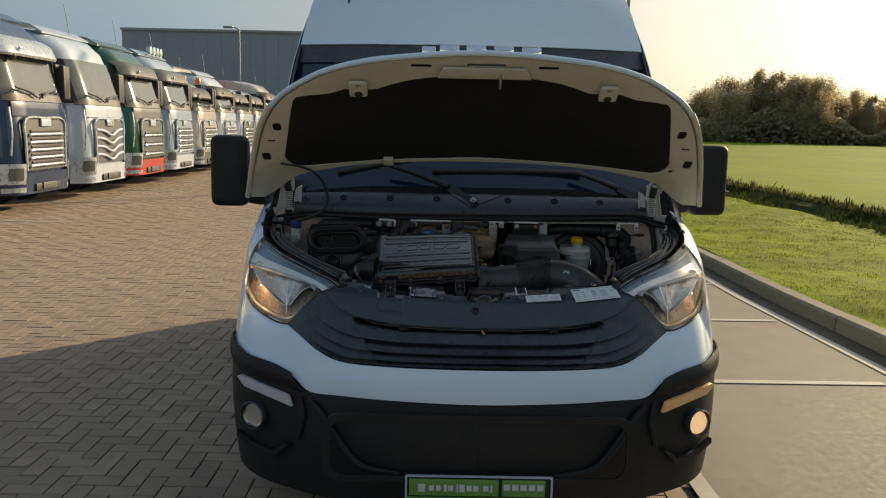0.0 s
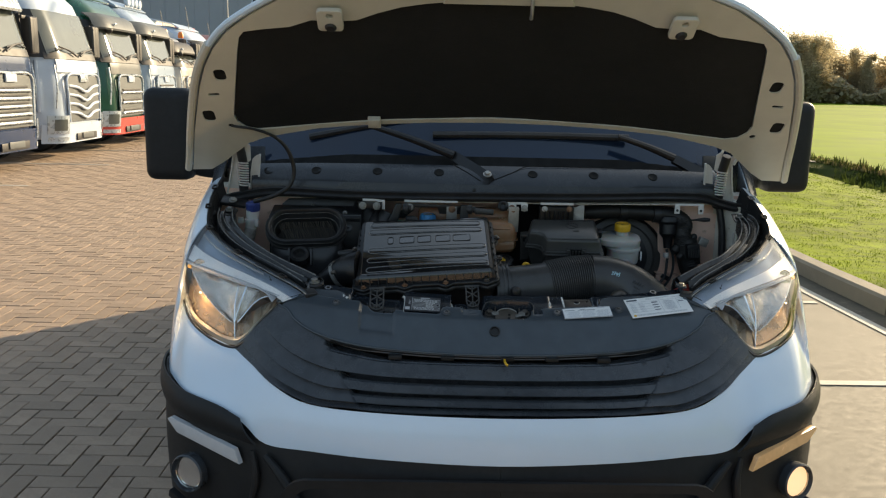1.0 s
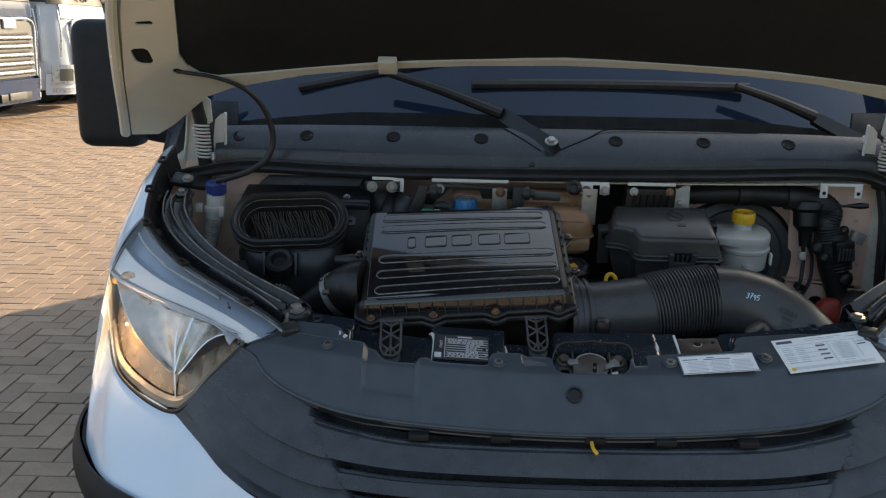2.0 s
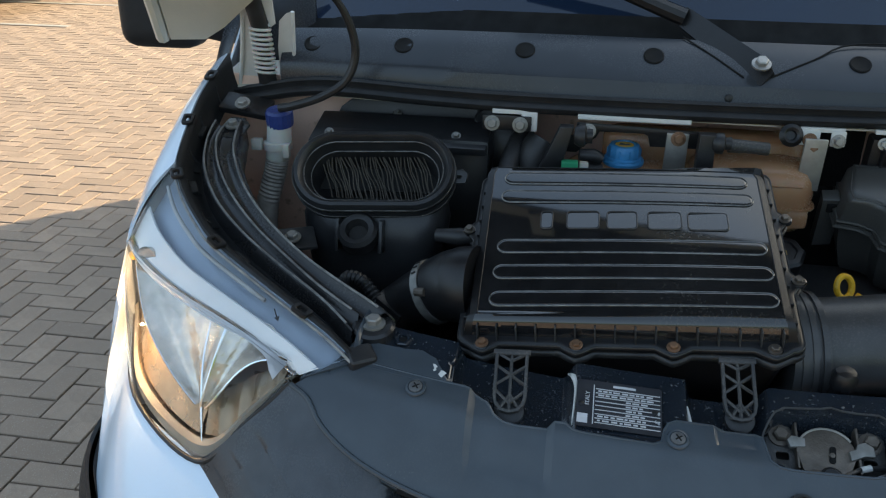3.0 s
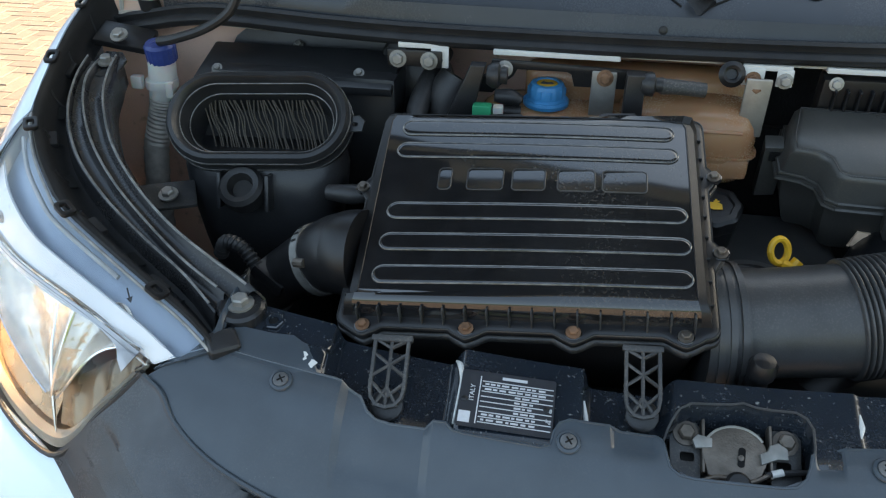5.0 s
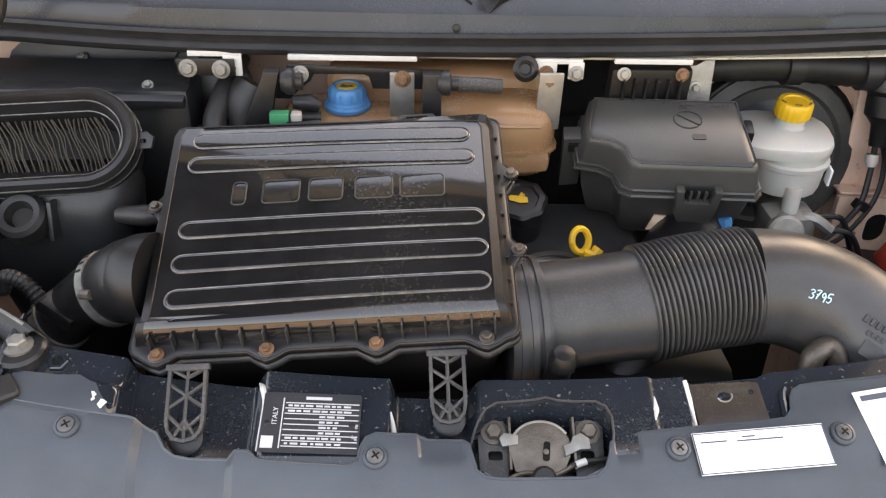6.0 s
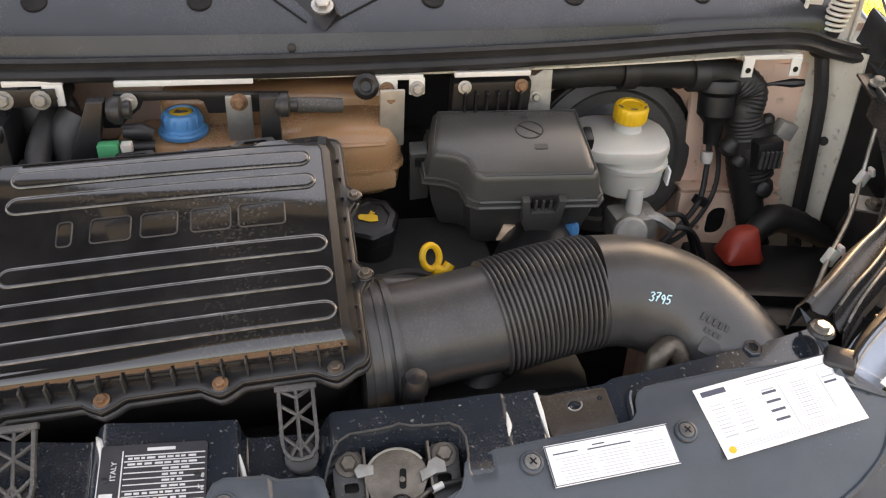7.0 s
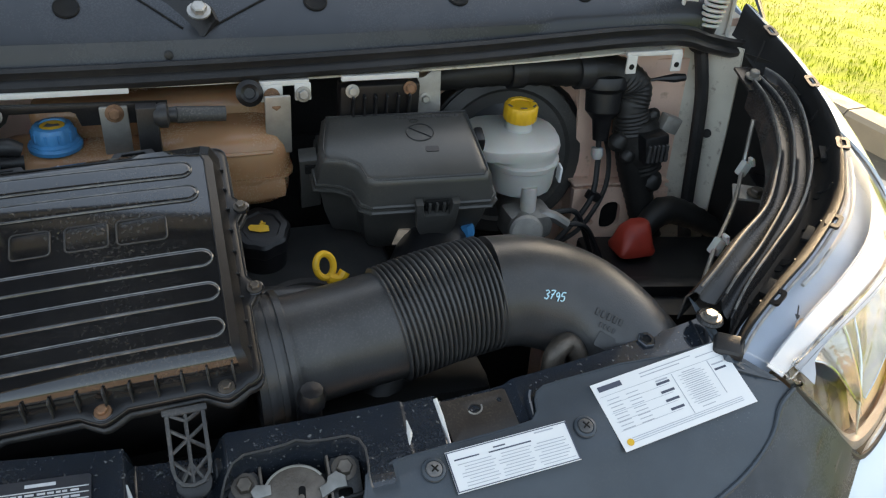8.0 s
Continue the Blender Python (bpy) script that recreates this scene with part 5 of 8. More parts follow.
both(lambda s: part("cowl_corner", loft(span([(.905, 3.86, 1.275), (.925, 3.88, 1.270), (.950, 3.92, 1.262)], [(.90, 4.02, 1.395), (.93, 4.04, 1.39), (.955, 4.07, 1.38)], 10, 6, .008, s, direction=(0, -.4, .8)), .004), "cowl", van, "dark corner panel beside the windscreen"))


both(lambda s: part("hinge_well", box((.13, .01, .16), (s * .85, 4.035, 1.31), bevel=.003), "cowl", van))
part("firewall_mat", box((.125, .012, .190), (.158, 3.956, 1.125), bevel=.004), "pad", van, "black insulation felt beside the tank")
part("firewall_mat", loft([[(x, 3.925 - .06 * (abs(x) > .62), z) for x in np.linspace(-.74, .58, 23)] for z in (.5, .8, 1.0, 1.10)], .012), "pad", van, "black sound-deadening mat")


def tabs(x, w, drop, lugs, label):
    """A thin pale bracket under the flange with its lugs and bolts: (offset, width, bolt material) for each lug."""
    y = 3.772 + cowl_y(x)
    t = part("flange_bracket", box((w, .008, .0075), (x, y - .002, 1.2405), bevel=.0015), "tab", van, label)
    for dx, lw, metal in lugs:
        part("bracket_lug", box((lw, .004, drop), (x + dx, y - .006, 1.240 - drop / 2), bevel=.0018), "tab", t)
        if metal:
            part("bracket_bolt", bolt((x + dx, y - .008, 1.240 - drop * .62), (0, -1, .1), .0072, .009), metal, t)
        else:
            part("lug_hole", lathe([(.0045, 0), (.0045, .0015)], (x + dx, y - .0072, 1.240 - drop * .62), (0, -1, 0), 12), "void", t)
    return t


plate = tabs(-.380, .074, .030, ((.024, .026, None),), "pale bracket bolted below the seal")
part("bracket_plate", box((.080, .004, .024), (-.392, 3.760 + cowl_y(-.39), 1.2235), bevel=.004), "black", plate, "black plate with two bolts")
for dx in (-.416, -.370):
    part("bracket_bolt", bolt((dx, 3.757 + cowl_y(dx), 1.2225), (0, -1, .1), .0085, .010), "zinc", plate, "zinc hexagon bolt")
tabs(-.190, .177, .012, (), "long pale bracket bolted below the seal")
tabs(.095, .066, .024, ((-.018, .030, "rusty"), (.024, .022, "alloy")), "pale bracket with a rusty bolt")
tabs(.228, .110, .010, (), "pale bracket carrying a ribbed module")
tabs(.681, .098, .030, ((-.040, .018, None), (.040, .018, None)), "pale bracket with two holed lugs")
part("flange_grommet", lathe([(.017, 0), (.018, .006), (.012, .010), (.008, .008), (.007, .002), (.0, .002)], (.048, 3.766, 1.230), (0, -.9, .3), 20), "black", van, "black rubber grommet")

# ---- windscreen, cab and box ----
rows = []
for t in np.linspace(0, 1, 9):
    z, y, w = 1.335 + (2.03 - 1.335) * t, 3.915 + .50 * t, .93 - .055 * t
    rows.append([(w * u, y + .16 * abs(u) ** 2.2 * 1.0, z - .03 * abs(u) ** 3 * (1 - t)) for u in np.linspace(-1, 1, 31)])
# black strip over the glass paints the dark trench behind the cowl
trench_shade = [[(w * u, y + .16 * abs(u) ** 2.2 - .004, z - .03 * abs(u) ** 3) for u in np.linspace(-1, 1, 31)] for z, y, w in ((1.335, 3.915, .93), (1.355, 3.929, .928), (1.376, 3.9445, .926))]
part("screen_frit", loft(trench_shade, .002), "void", van, "black strip for the shaded trench at the windscreen's foot")
part("windscreen", loft(rows, .005), "screen", van, "raked dark windscreen reflecting the bonnet")
rows = []
for t in np.linspace(0, 1, 5):
    z, y, w = 1.955 + .10 * t, 3.905 + .50 * (1.955 - 1.335) / .695 + .07 * t, .882 - .006 * t
    rows.append([(w * u, y + .16 * abs(u) ** 2.2, z) for u in np.linspace(-1, 1, 31)])
part("screen_band", loft(rows, .004), "grille", van, "black band along the windscreen's top")
rows = []
for t in np.linspace(0, 1, 10):
    z = 2.052 + .75 * t
    y = 4.41 + .42 * t + .55 * t ** 3
    w = .882 - .10 * t - .06 * t ** 2
    rows.append([(w * math.copysign(abs(u) ** .9, u), y + .16 * abs(u) ** 2.2, z - .05 * abs(u) ** 4 * t) for u in np.linspace(-1, 1, 31)])
roof = part("roof_cap", loft(rows, .006), "white", van, "tall white front roof cap")
part("aerial", tube([(-.635, 4.60, 2.155), (-.645, 4.66, 2.35), (-.66, 4.74, 2.6)], [.006, .004, .0025], 8, 4), "rubber", van, "black roof aerial")
part("aerial_base", lathe([(.022, 0), (.02, .02), (.008, .04), (.004, .045)], (-.635, 4.602, 2.12), (0, -.55, .83), 16), "rubber", van)


def cab_side(s):
    prof = [[(.985, 3.98, .45), (.985, 4.05, 1.25), (.95, 4.09, 1.345), (.895, 4.56, 2.05), (.74, 5.4, 2.78)], [(1.0, 5.2, .45), (1.0, 5.2, 1.3), (.99, 5.2, 1.5), (.95, 5.2, 2.1), (.80, 5.6, 2.78)], [(1.0, 8.05, .45), (1.0, 8.05, 1.3), (1.0, 8.05, 1.5), (.97, 8.05, 2.1), (.82, 8.05, 2.78)]]
    rows = [[Vector((x * s, y, z)) for x, y, z in resample(p, 20)] for p in prof]
    part("body_side", loft(rows, .004), "white", van, "white painted body side")
    pillar = [[(.952, 3.99, 1.32), (.885, 4.545, 2.05)], [(.975, 4.06, 1.33), (.90, 4.60, 2.05)]]
    part("pillar", loft([[Vector((x * s, y, z)) for x, y, z in (a, Vector(a).lerp(Vector(b), .5) + Vector((0, 0, .005)), b)] for a, b in pillar], .01), "grille", van, "black windscreen pillar")


both(cab_side)
part("roof", loft([[(x, y, 2.78 + .03 * (1 - (x / .82) ** 2)) for x in np.linspace(-.82, .82, 9)] for y in (5.35, 6.8, 8.05)], .006), "white", van, "white roof panel")
part("rear_panel", box((1.98, .03, 2.3), (0, 8.05, 1.62), bevel=.01), "white", van, "white rear panel")
part("underbody", box((1.7, 4.4, .1), (0, 5.9, .42), bevel=.02), "dark", van)


def wheel(x, y):
    w = part("wheel", lathe([(.20, -.10), (.32, -.10), (.345, -.08), (.35, 0), (.345, .08), (.32, .10), (.20, .10)], (x, y, .35), (1, 0, 0), 36), "rubber", van, "black tyre on a steel wheel")
    part("wheel_rim", lathe([(.20, -.07), (.19, .07), (.05, .09), (.0, .09)], (x, y, .35), (math.copysign(1, x), 0, 0), 24), "alloy", w)


for x in (-.86, .86):
    wheel(x, 4.05), wheel(x, 7.1)


def mirror(s):
    m = part("door_mirror", box((.175, .11, .335), (s * 1.14 - .012, 4.15, 1.42), bevel=.045, seg=5), "trim", van, "large black door mirror")
    part("mirror_glass", box((.14, .006, .28), (s * 1.14, 4.207, 1.42), bevel=.002), "chrome", m)
    part("mirror_seam", box((.176, .095, .004), (s * 1.14, 4.15, 1.37), bevel=.001), "dark", m)
    part("mirror_arm", tube([(s * 1.10, 4.17, 1.31), (s * 1.03, 4.2, 1.29), (s * .97, 4.22, 1.29)], .035, 12, 5), "trim", m)


both(mirror)

# ---- bonnet, open ----
HINGE, BV, BN = Vector((0, 3.85, 1.36)), Vector((0, -.777, .63)), Vector((0, .63, .777))


def on_bonnet(x, v, h=0.0):
    """A place on the open bonnet: x across, v up from the hinge, h out of the outer skin."""
    sag = -.035 * (abs(x) / .9) ** 3
    return HINGE + Vector((x, 0, 0)) + BV * v + BN * (h + sag)


OUTLINE_HALF = [(0, .866), (.15, .858), (.264, .844), (.40, .825), (.51, .797), (.60, .762), (.685, .709), (.76, .648), (.81, .585), (.85, .510), (.885, .42), (.915, .32), (.945, .21), (.975, .09), (1.0, -.004)]
LOW_HALF = [(0, .228), (.2, .222), (.39, .208), (.55, .190), (.72, .150), (.78, .122), (.84, .062), (.88, .022), (.93, -.010), (1.0, -.004)]


def bonnet_edge(x):
    xs, vs = [p[0] for p in OUTLINE_HALF], [p[1] for p in OUTLINE_HALF]
    return float(np.interp(abs(x), xs, vs))


def bonnet_low(x):
    return float(np.interp(abs(x), [p[0] for p in LOW_HALF], [p[1] for p in LOW_HALF]))


bonnet = part("bonnet", loft([[on_bonnet(x, bonnet_low(x) + (bonnet_edge(x) - bonnet_low(x)) * t, .024 + .018 * math.sin(math.pi * min(1, t * 1.0)) ) for x in np.sin(np.linspace(-math.pi / 2, math.pi / 2, 61)) * .998] for t in np.linspace(0, 1, 17)], .003), "white", van, "open white bonnet with cream inner frame")
# inner frame with openings
def ring(cx, cv, w, h, r):
    return rounded(w, h, r, 4, cx, cv)


right = OUTLINE_HALF + [(.94, -.012)]
frame_out = [(x * .985, v - .012 * (v > .3)) for x, v in right] + [(x, v) for x, v in ((.88, .022), (.84, .062), (.78, .122), (.72, .150), (.55, .190), (.39, .208), (.2, .222), (0, .228))]
frame_out += [(-x, v) for x, v in frame_out[-2::-1]][:-1]
PAD_HALF = [(0, .757), (.10, .752), (.215, .736), (.28, .722), (.34, .70), (.40, .672), (.46, .668), (.52, .672), (.58, .648), (.66, .640), (.705, .633), (.722, .61), (.735, .56), (.800, .27), (.795, .235), (.775, .205), (.74, .192), (.67, .196), (.55, .210), (.39, .226), (.2, .240), (0, .248)]
pad_line = PAD_HALF + [(-x, v) for x, v in PAD_HALF[-2:0:-1]]
holes = [pad_line]
for s in (-1, 1):
    holes += [ring(s * .803, .46, .034, .048, .013), ring(s * .873, .275, .036, .052, .013), stadium(.034, .012, 4, s * .838, .375), ring(s * .232, .800, .075, .016, .006), [(s * .817 + .010 * math.cos(a), .219 + .010 * math.sin(a)) for a in np.linspace(0, 2 * math.pi, 11)[:-1]]]
for s in (-1, 1):
    for cx, cv, w, h in ((s * .803, .46, .05, .065), (s * .873, .275, .05, .068), (s * .838, .375, .05, .028), (s * .232, .800, .09, .028), (s * .817, .219, .03, .03)):
        part("cutout_shadow_box", prism([(x, y) for x, y in rounded(w, h, .008)], .004, axes(on_bonnet(cx, cv, .0115), (1, 0, 0), BV), 0), "void", bonnet, "dark hollow behind the cut-out")
holes.append(ring(0.005, .808, .14, .016, .005))
bm = prism(frame_out, .006, None, 0, None, holes)
bmesh.ops.subdivide_edges(bm, edges=[e for e in bm.edges if e.calc_length() > .12], cuts=2, use_grid_fill=True)
for v in bm.verts:
    x, w, h = v.co
    v.co = on_bonnet(x, w, h + .004)
part("inner_frame", bm, "cream", bonnet, "cream painted inner frame with cut-outs", angle=30)
bm = prism([(x * .998, v) for x, v in pad_line], .006)
bmesh.ops.triangulate(bm, faces=bm.faces)
bmesh.ops.subdivide_edges(bm, edges=[e for e in bm.edges if e.calc_length() > .15], cuts=2, use_grid_fill=True)
for v in bm.verts:
    x, w, h = v.co
    v.co = on_bonnet(x, w, h + .009 + .004 * noise.noise((x * 6, w * 6, 0)))
part("insulation_pad", bm, "pad", bonnet, "black felt insulation pad")
rim = [on_bonnet(x, bonnet_edge(x) - .002, .010) for x in np.sin(np.linspace(-math.pi / 2, math.pi / 2, 49)) * .995]
part("hem", tube(rim, .010, 8, 2), "white", bonnet, "white folded hem")
for s in (-1, 1):
    side = [on_bonnet(s * x, v, .010) for x, v in OUTLINE_HALF[8:]]
    part("side_hem", tube(side, .012, 8, 4), "cream", bonnet)
    m = axes(on_bonnet(s * .466, .695, -.010), (1, 0, 0), BV)
    part("buffer_plate", prism(rounded(.068, .075, .012), .012, m, .003, holes=[[(.009 * math.cos(a), .018 + .009 * math.sin(a)) for a in np.linspace(0, 2 * math.pi, 11)[:-1]]]), "cream", bonnet, "cream buffer plate")
    part("rubber_buffer", lathe([(.016, .0), (.016, -.012), (.011, -.018)], on_bonnet(s * .466, .672, -.010), BN, 16), "rubber", bonnet)
part("striker", tube([on_bonnet(.058, .79, 0), on_bonnet(.058, .755, -.03), on_bonnet(.058, .73, -.035)], .005, 8, 4), "steel", bonnet, "steel safety hook")
part("reinforcement", prism([(-.17, -.022), (.17, -.022), (.15, .03), (-.15, .03)], .008, axes(on_bonnet(0, .775, -.004), (1, 0, 0), BV), .002), "cream", bonnet)
part("pad_clip", box((.040, .040, .018), on_bonnet(-.372, .232, -.004), Euler((radians(-39), 0, 0)).to_matrix(), .003), "cream", bonnet, "pale plastic clip")
# maker's lettering on the nose as plain blocks
for x in (-.205, -.13, -.035, .065, .165):
    part("badge_block", box((.07 if abs(x) < .19 else .05, .012, .022), on_bonnet(x, bonnet_edge(x) - .006, .04), Euler((radians(-35), 0, 0)).to_matrix(), .003), "chrome", bonnet, "bright badge block")


def hinge(s):
    """White pressed hinge: a folded yoke above, two flanged legs, and a damper with a coil spring between them."""
    def at(x, y, z):
        """Leans the hinge forward, from the cowl up to the bonnet's inner side."""
        k = .957 - .042 * (z - 1.23) / .19
        return Vector((s * (.279 + (x - .279) * k) - .034 * (s > 0), 2.144 + (y - 2.144) * k, 1.568 + (z - 1.568) * k))

    def plate(name, pts, y, label=""):
        front = [at(x, y, z) for x, z in pts]
        bm = bmesh.new()
        lo, hi = [bm.verts.new(q) for q in front], [bm.verts.new(q + Vector((0, .004, 0))) for q in front]
        bm.faces.new(lo), bm.faces.new(hi[::-1])
        for i in range(len(lo)):
            j = (i + 1) % len(lo)
            bm.faces.new((lo[i], lo[j], hi[j], hi[i]))
        bmesh.ops.recalc_face_normals(bm, faces=bm.faces)
        return part(name, bm, "tab", h if name != "bonnet_hinge" else van, label)

    h = None
    h = plate("bonnet_hinge", [(.912, 1.228), (.868, 1.232), (.862, 1.30), (.868, 1.36), (.893, 1.368), (.900, 1.32)], 3.955, "white bonnet hinge with a coil spring")
    part("yoke", tube([at(*q) for q in ((.893, 3.93, 1.365), (.912, 3.935, 1.398), (.915, 3.94, 1.412), (.908, 3.945, 1.418), (.885, 3.945, 1.419), (.860, 3.945, 1.417), (.853, 3.945, 1.410), (.847, 3.945, 1.392))], .0045, 8, 4), "tab", h, "folded white yoke")
    plate("yoke_plate", [(.853, 1.412), (.832, 1.398), (.829, 1.345), (.838, 1.338), (.850, 1.375)], 3.940)
    plate("yoke_side", [(.912, 1.410), (.897, 1.405), (.880, 1.365), (.893, 1.352)], 3.945)
    plate("leg", [(.832, 1.243), (.805, 1.247), (.799, 1.366), (.812, 1.362), (.826, 1.348), (.832, 1.30)], 3.955, "flanged white leg")
    part("leg_flange", tube([at(*q) for q in ((.803, 3.95, 1.247), (.800, 3.95, 1.30), (.798, 3.95, 1.366))], .0035, 6, 3), "tab", h)
    part("leg_flange", tube([at(*q) for q in ((.910, 3.95, 1.230), (.898, 3.95, 1.31), (.893, 3.95, 1.366))], .0035, 6, 3), "tab", h)
    part("damper", tube([at(*q) for q in ((.868, 3.935, 1.395), (.862, 3.935, 1.368), (.855, 3.935, 1.338))], .0150, 14, 3), "rubber", h)
    part("damper_foot", tube([at(*q) for q in ((.852, 3.935, 1.262), (.850, 3.935, 1.245), (.848, 3.935, 1.215))], .0160, 14, 3), "rubber", h)
    part("rod", tube([at(*q) for q in ((.856, 3.935, 1.345), (.853, 3.935, 1.30), (.852, 3.935, 1.255))], .0115, 12, 3), "black", h)
    coil = [at(.856 - .005 * f, 3.935, 1.343 - .086 * f) + Vector((.0165 * math.cos(f * 6.2832 * 10), .0165 * math.sin(f * 6.2832 * 10), 0)) for f in np.linspace(0, 1, 10 * 12)]
    part("spring", tube(coil, .0029, 6, 1), "milk", h, "pale coil spring")


both(hinge)
part("bonnet_cable", tube([on_bonnet(-.817, .219, .004), (-.795, 3.66, 1.478), (-.745, 3.675, 1.470), (-.69, 3.71, 1.445), (-.655, 3.745, 1.40), (-.640, 3.765, 1.335), (-.655, 3.763, 1.285), (-.695, 3.758, 1.256), (-.745, 3.756, 1.238), (-.772, 3.758, 1.232)], [.0042, .0042, .0044, .0052, .0066, .0070, .0072, .0074, .0070], 10, 8), "rubber", van, "black sheathed washer hose to the bonnet")


def wiper(name, pivot, elbow, tip, blade_a, blade_b):
    w = part("wiper", tube([elbow, Vector(elbow).lerp(Vector(tip), .5) + Vector((0, 0, .004)), tip], [.015, .012, .010], 10, 4), "black", van, "black wiper arm and blade")
    m = axes(Vector(pivot).lerp(Vector(elbow), .5), Vector(elbow) - Vector(pivot), (0, .5, .8))
    L = (Vector(elbow) - Vector(pivot)).length
    part("arm_head", prism([(-L / 2 - .018, -.014), (-L / 2 - .006, -.022), (L / 2, -.016), (L / 2 + .01, .016), (-L / 2, .022), (-L / 2 - .018, .012)], .016, m, .004), "black", w)
    part("pivot_nut", bolt(Vector(pivot) + Vector((0, -.008, .012)), (0, -.5, .85), .010, .012), "steel", w)
    eye = Vector((-.279, 2.144, 1.568))
    blade_a, blade_b = (eye + (Vector(q) - eye) * 1.02 for q in (blade_a, blade_b))
    part("blade", tube([blade_a, Vector(blade_a).lerp(Vector(blade_b), .5) + Vector((0, -.006, .004)), blade_b], .012, 8, 4), "rubber", w)


wiper("wiper", (-.005, 3.808, 1.318), (-.116, 3.906, 1.383), (-.40, 3.945, 1.475), (-.62, 4.0, 1.43), (-.10, 4.0, 1.53))
wiper("wiper", (.79, 3.95, 1.322), (.66, 3.96, 1.385), (.46, 3.965, 1.455), (-.19, 3.945, 1.45), (.49, 3.97, 1.452))

# ---- engine bay ----
# deep dark mass of the engine below everything
engine = thing("engine", "dark oily engine block deep in the bay", "engine", at=(0, 0, 0))
part("block", box((.62, .42, .32), (.0, 3.66, .78), bevel=.03), "dark", engine)
part("cylinder_cover", box((.30, .30, .05), (.08, 3.66, .965), Euler((radians(6), 0, 0)).to_matrix(), .02, seg=3), "duct", engine, "black ribbed engine cover")
part("pipe", tube([(-.02, 3.62, .99), (.06, 3.60, 1.0), (.16, 3.62, .985), (.24, 3.66, .96)], .026, 14, 6), "duct", engine)
part("pulley_cover", lathe([(.075, 0), (.075, .018), (.062, .024), (.058, .016), (.03, .016), (.026, .022), (.0, .022)], (.085, 3.555, .985), (0, -.3, .95), 32), "duct", engine)
part("floor_shield", box((1.7, .75, .02), (0, 3.62, .46), bevel=.004), "dark", engine)
part("radiator_back", box((.98, .05, .42), (0, 3.405, .72), bevel=.01), "dark", engine)

oil = thing("oil_filler_cap", "black screw cap with a yellow oil can mark", "filler cap")
OC, OA = Vector((.046, 3.700, 1.058)), Vector((-.05, -.35, .93))
part("cap", lathe([(.036, -.02), (.038, -.014), (.038, .004), (.034, .008), (.026, .009), (.024, .006), (.0, .006)], OC, OA, 40, scallop=.04, lobes=8), "black", oil)
part("neck", lathe([(.032, -.07), (.034, -.02)], OC, OA, 24), "black", oil)
om = axes(OC + OA * .007, (1, 0, .05), (0, .93, .36))
part("oil_mark", prism([(-.016, -.003), (-.002, -.009), (.010, -.009), (.010, .0), (.004, .004), (-.004, .004), (-.013, .006), (-.017, .003)], .0012, om), "yellow", oil, "yellow oil can mark")
part("oil_mark", prism([(-.001, .005), (.007, .005), (.007, .007), (.004, .007), (.004, .010), (.001, .010), (.001, .007), (-.001, .007)], .0012, om), "yellow", oil)

dip = thing("dipstick", "yellow ring-pull dipstick on a dark tube", "dipstick")
ringc, ra = Vector((.112, 3.585, 1.062)), Vector((.35, -.86, .35)).normalized()
rs, ru = frame_of(ra)
ring_pts = [ringc + (rs * math.cos(a) + ru * math.sin(a) * 1.25) * .0125 for a in np.linspace(0, 2 * math.pi, 25)]
part("ring", tube(ring_pts, .0046, 8, 1), "yellow", dip)
part("grip", tube([ringc + Vector((.004, -.004, -.016)), ringc + Vector((.018, -.004, -.020)), ringc + Vector((.026, 0, -.012))], .0075, 10, 4), "yellow", dip)
part("stem", tube([ringc + Vector((.014, 0, -.02)), ringc + Vector((.03, .0, -.05)), ringc + Vector((.055, .01, -.10))], .006, 8, 4), "steel", dip)

# ---- air filter box ----
AX, AY = Vector((.995, -.02, .085)), Vector((0, .936, .352))
AB = axes((-.2015, 3.380, 1.048), AX, AY)
airbox = thing("air_filter_box", "glossy black ribbed air filter box, dusty, with raised lettering", "air filter box")


def slab(levels, m, bm=None):
    """A form stacked from rounded-rectangle outlines (w, d, r, cx, cy, z)."""
    bm = bm or bmesh.new()
    rows = [[m @ Vector((x, y, z)) for x, y in rounded(w, d, r, 4, cx, cy)] for w, d, r, cx, cy, z in levels]
    vs = grid(bm, rows, close=True)
    bm.faces.new(vs[0][::-1]), bm.faces.new(vs[-1])
    return bm


CV = .160
part("base", slab([(.36, .28, .02, 0, CV, -.15), (.405, .325, .02, 0, CV, -.02), (.41, .33, .02, 0, CV, -.006)], AB), "black", airbox, "matt black lower half")
FLANGE = dense(rounded(.424, .340, .015, 4, 0, CV), .005)
LUGS = ((-.179, -.010, 1), (-.060, -.010, 1), (.058, -.010, 1), (.176, -.010, 0), (.220, .106, 0), (.220, .226, 0), (-.220, .205, 0), (-.220, .085, 0))


def flange_line(f, z):
    """The box's outline at a scale, pushed out round each bolt lug."""
    out = []
    for x, y in FLANGE:
        x, y = x * f, CV + (y - CV) * f
        for u, v, _ in LUGS:
            if v < 0 and y < .02:
                y -= .0125 * max(0, 1 - abs(x - u) / .021) ** .75 * (abs(x - u) < .021)
            elif v > 0 and x * u > 0 and abs(x) > .19:
                x += math.copysign(.0115 * max(0, 1 - abs(y - v) / .019) ** .75, u) if abs(y - v) < .019 else 0
        out.append(AB @ Vector((x, y, z)))
    return out


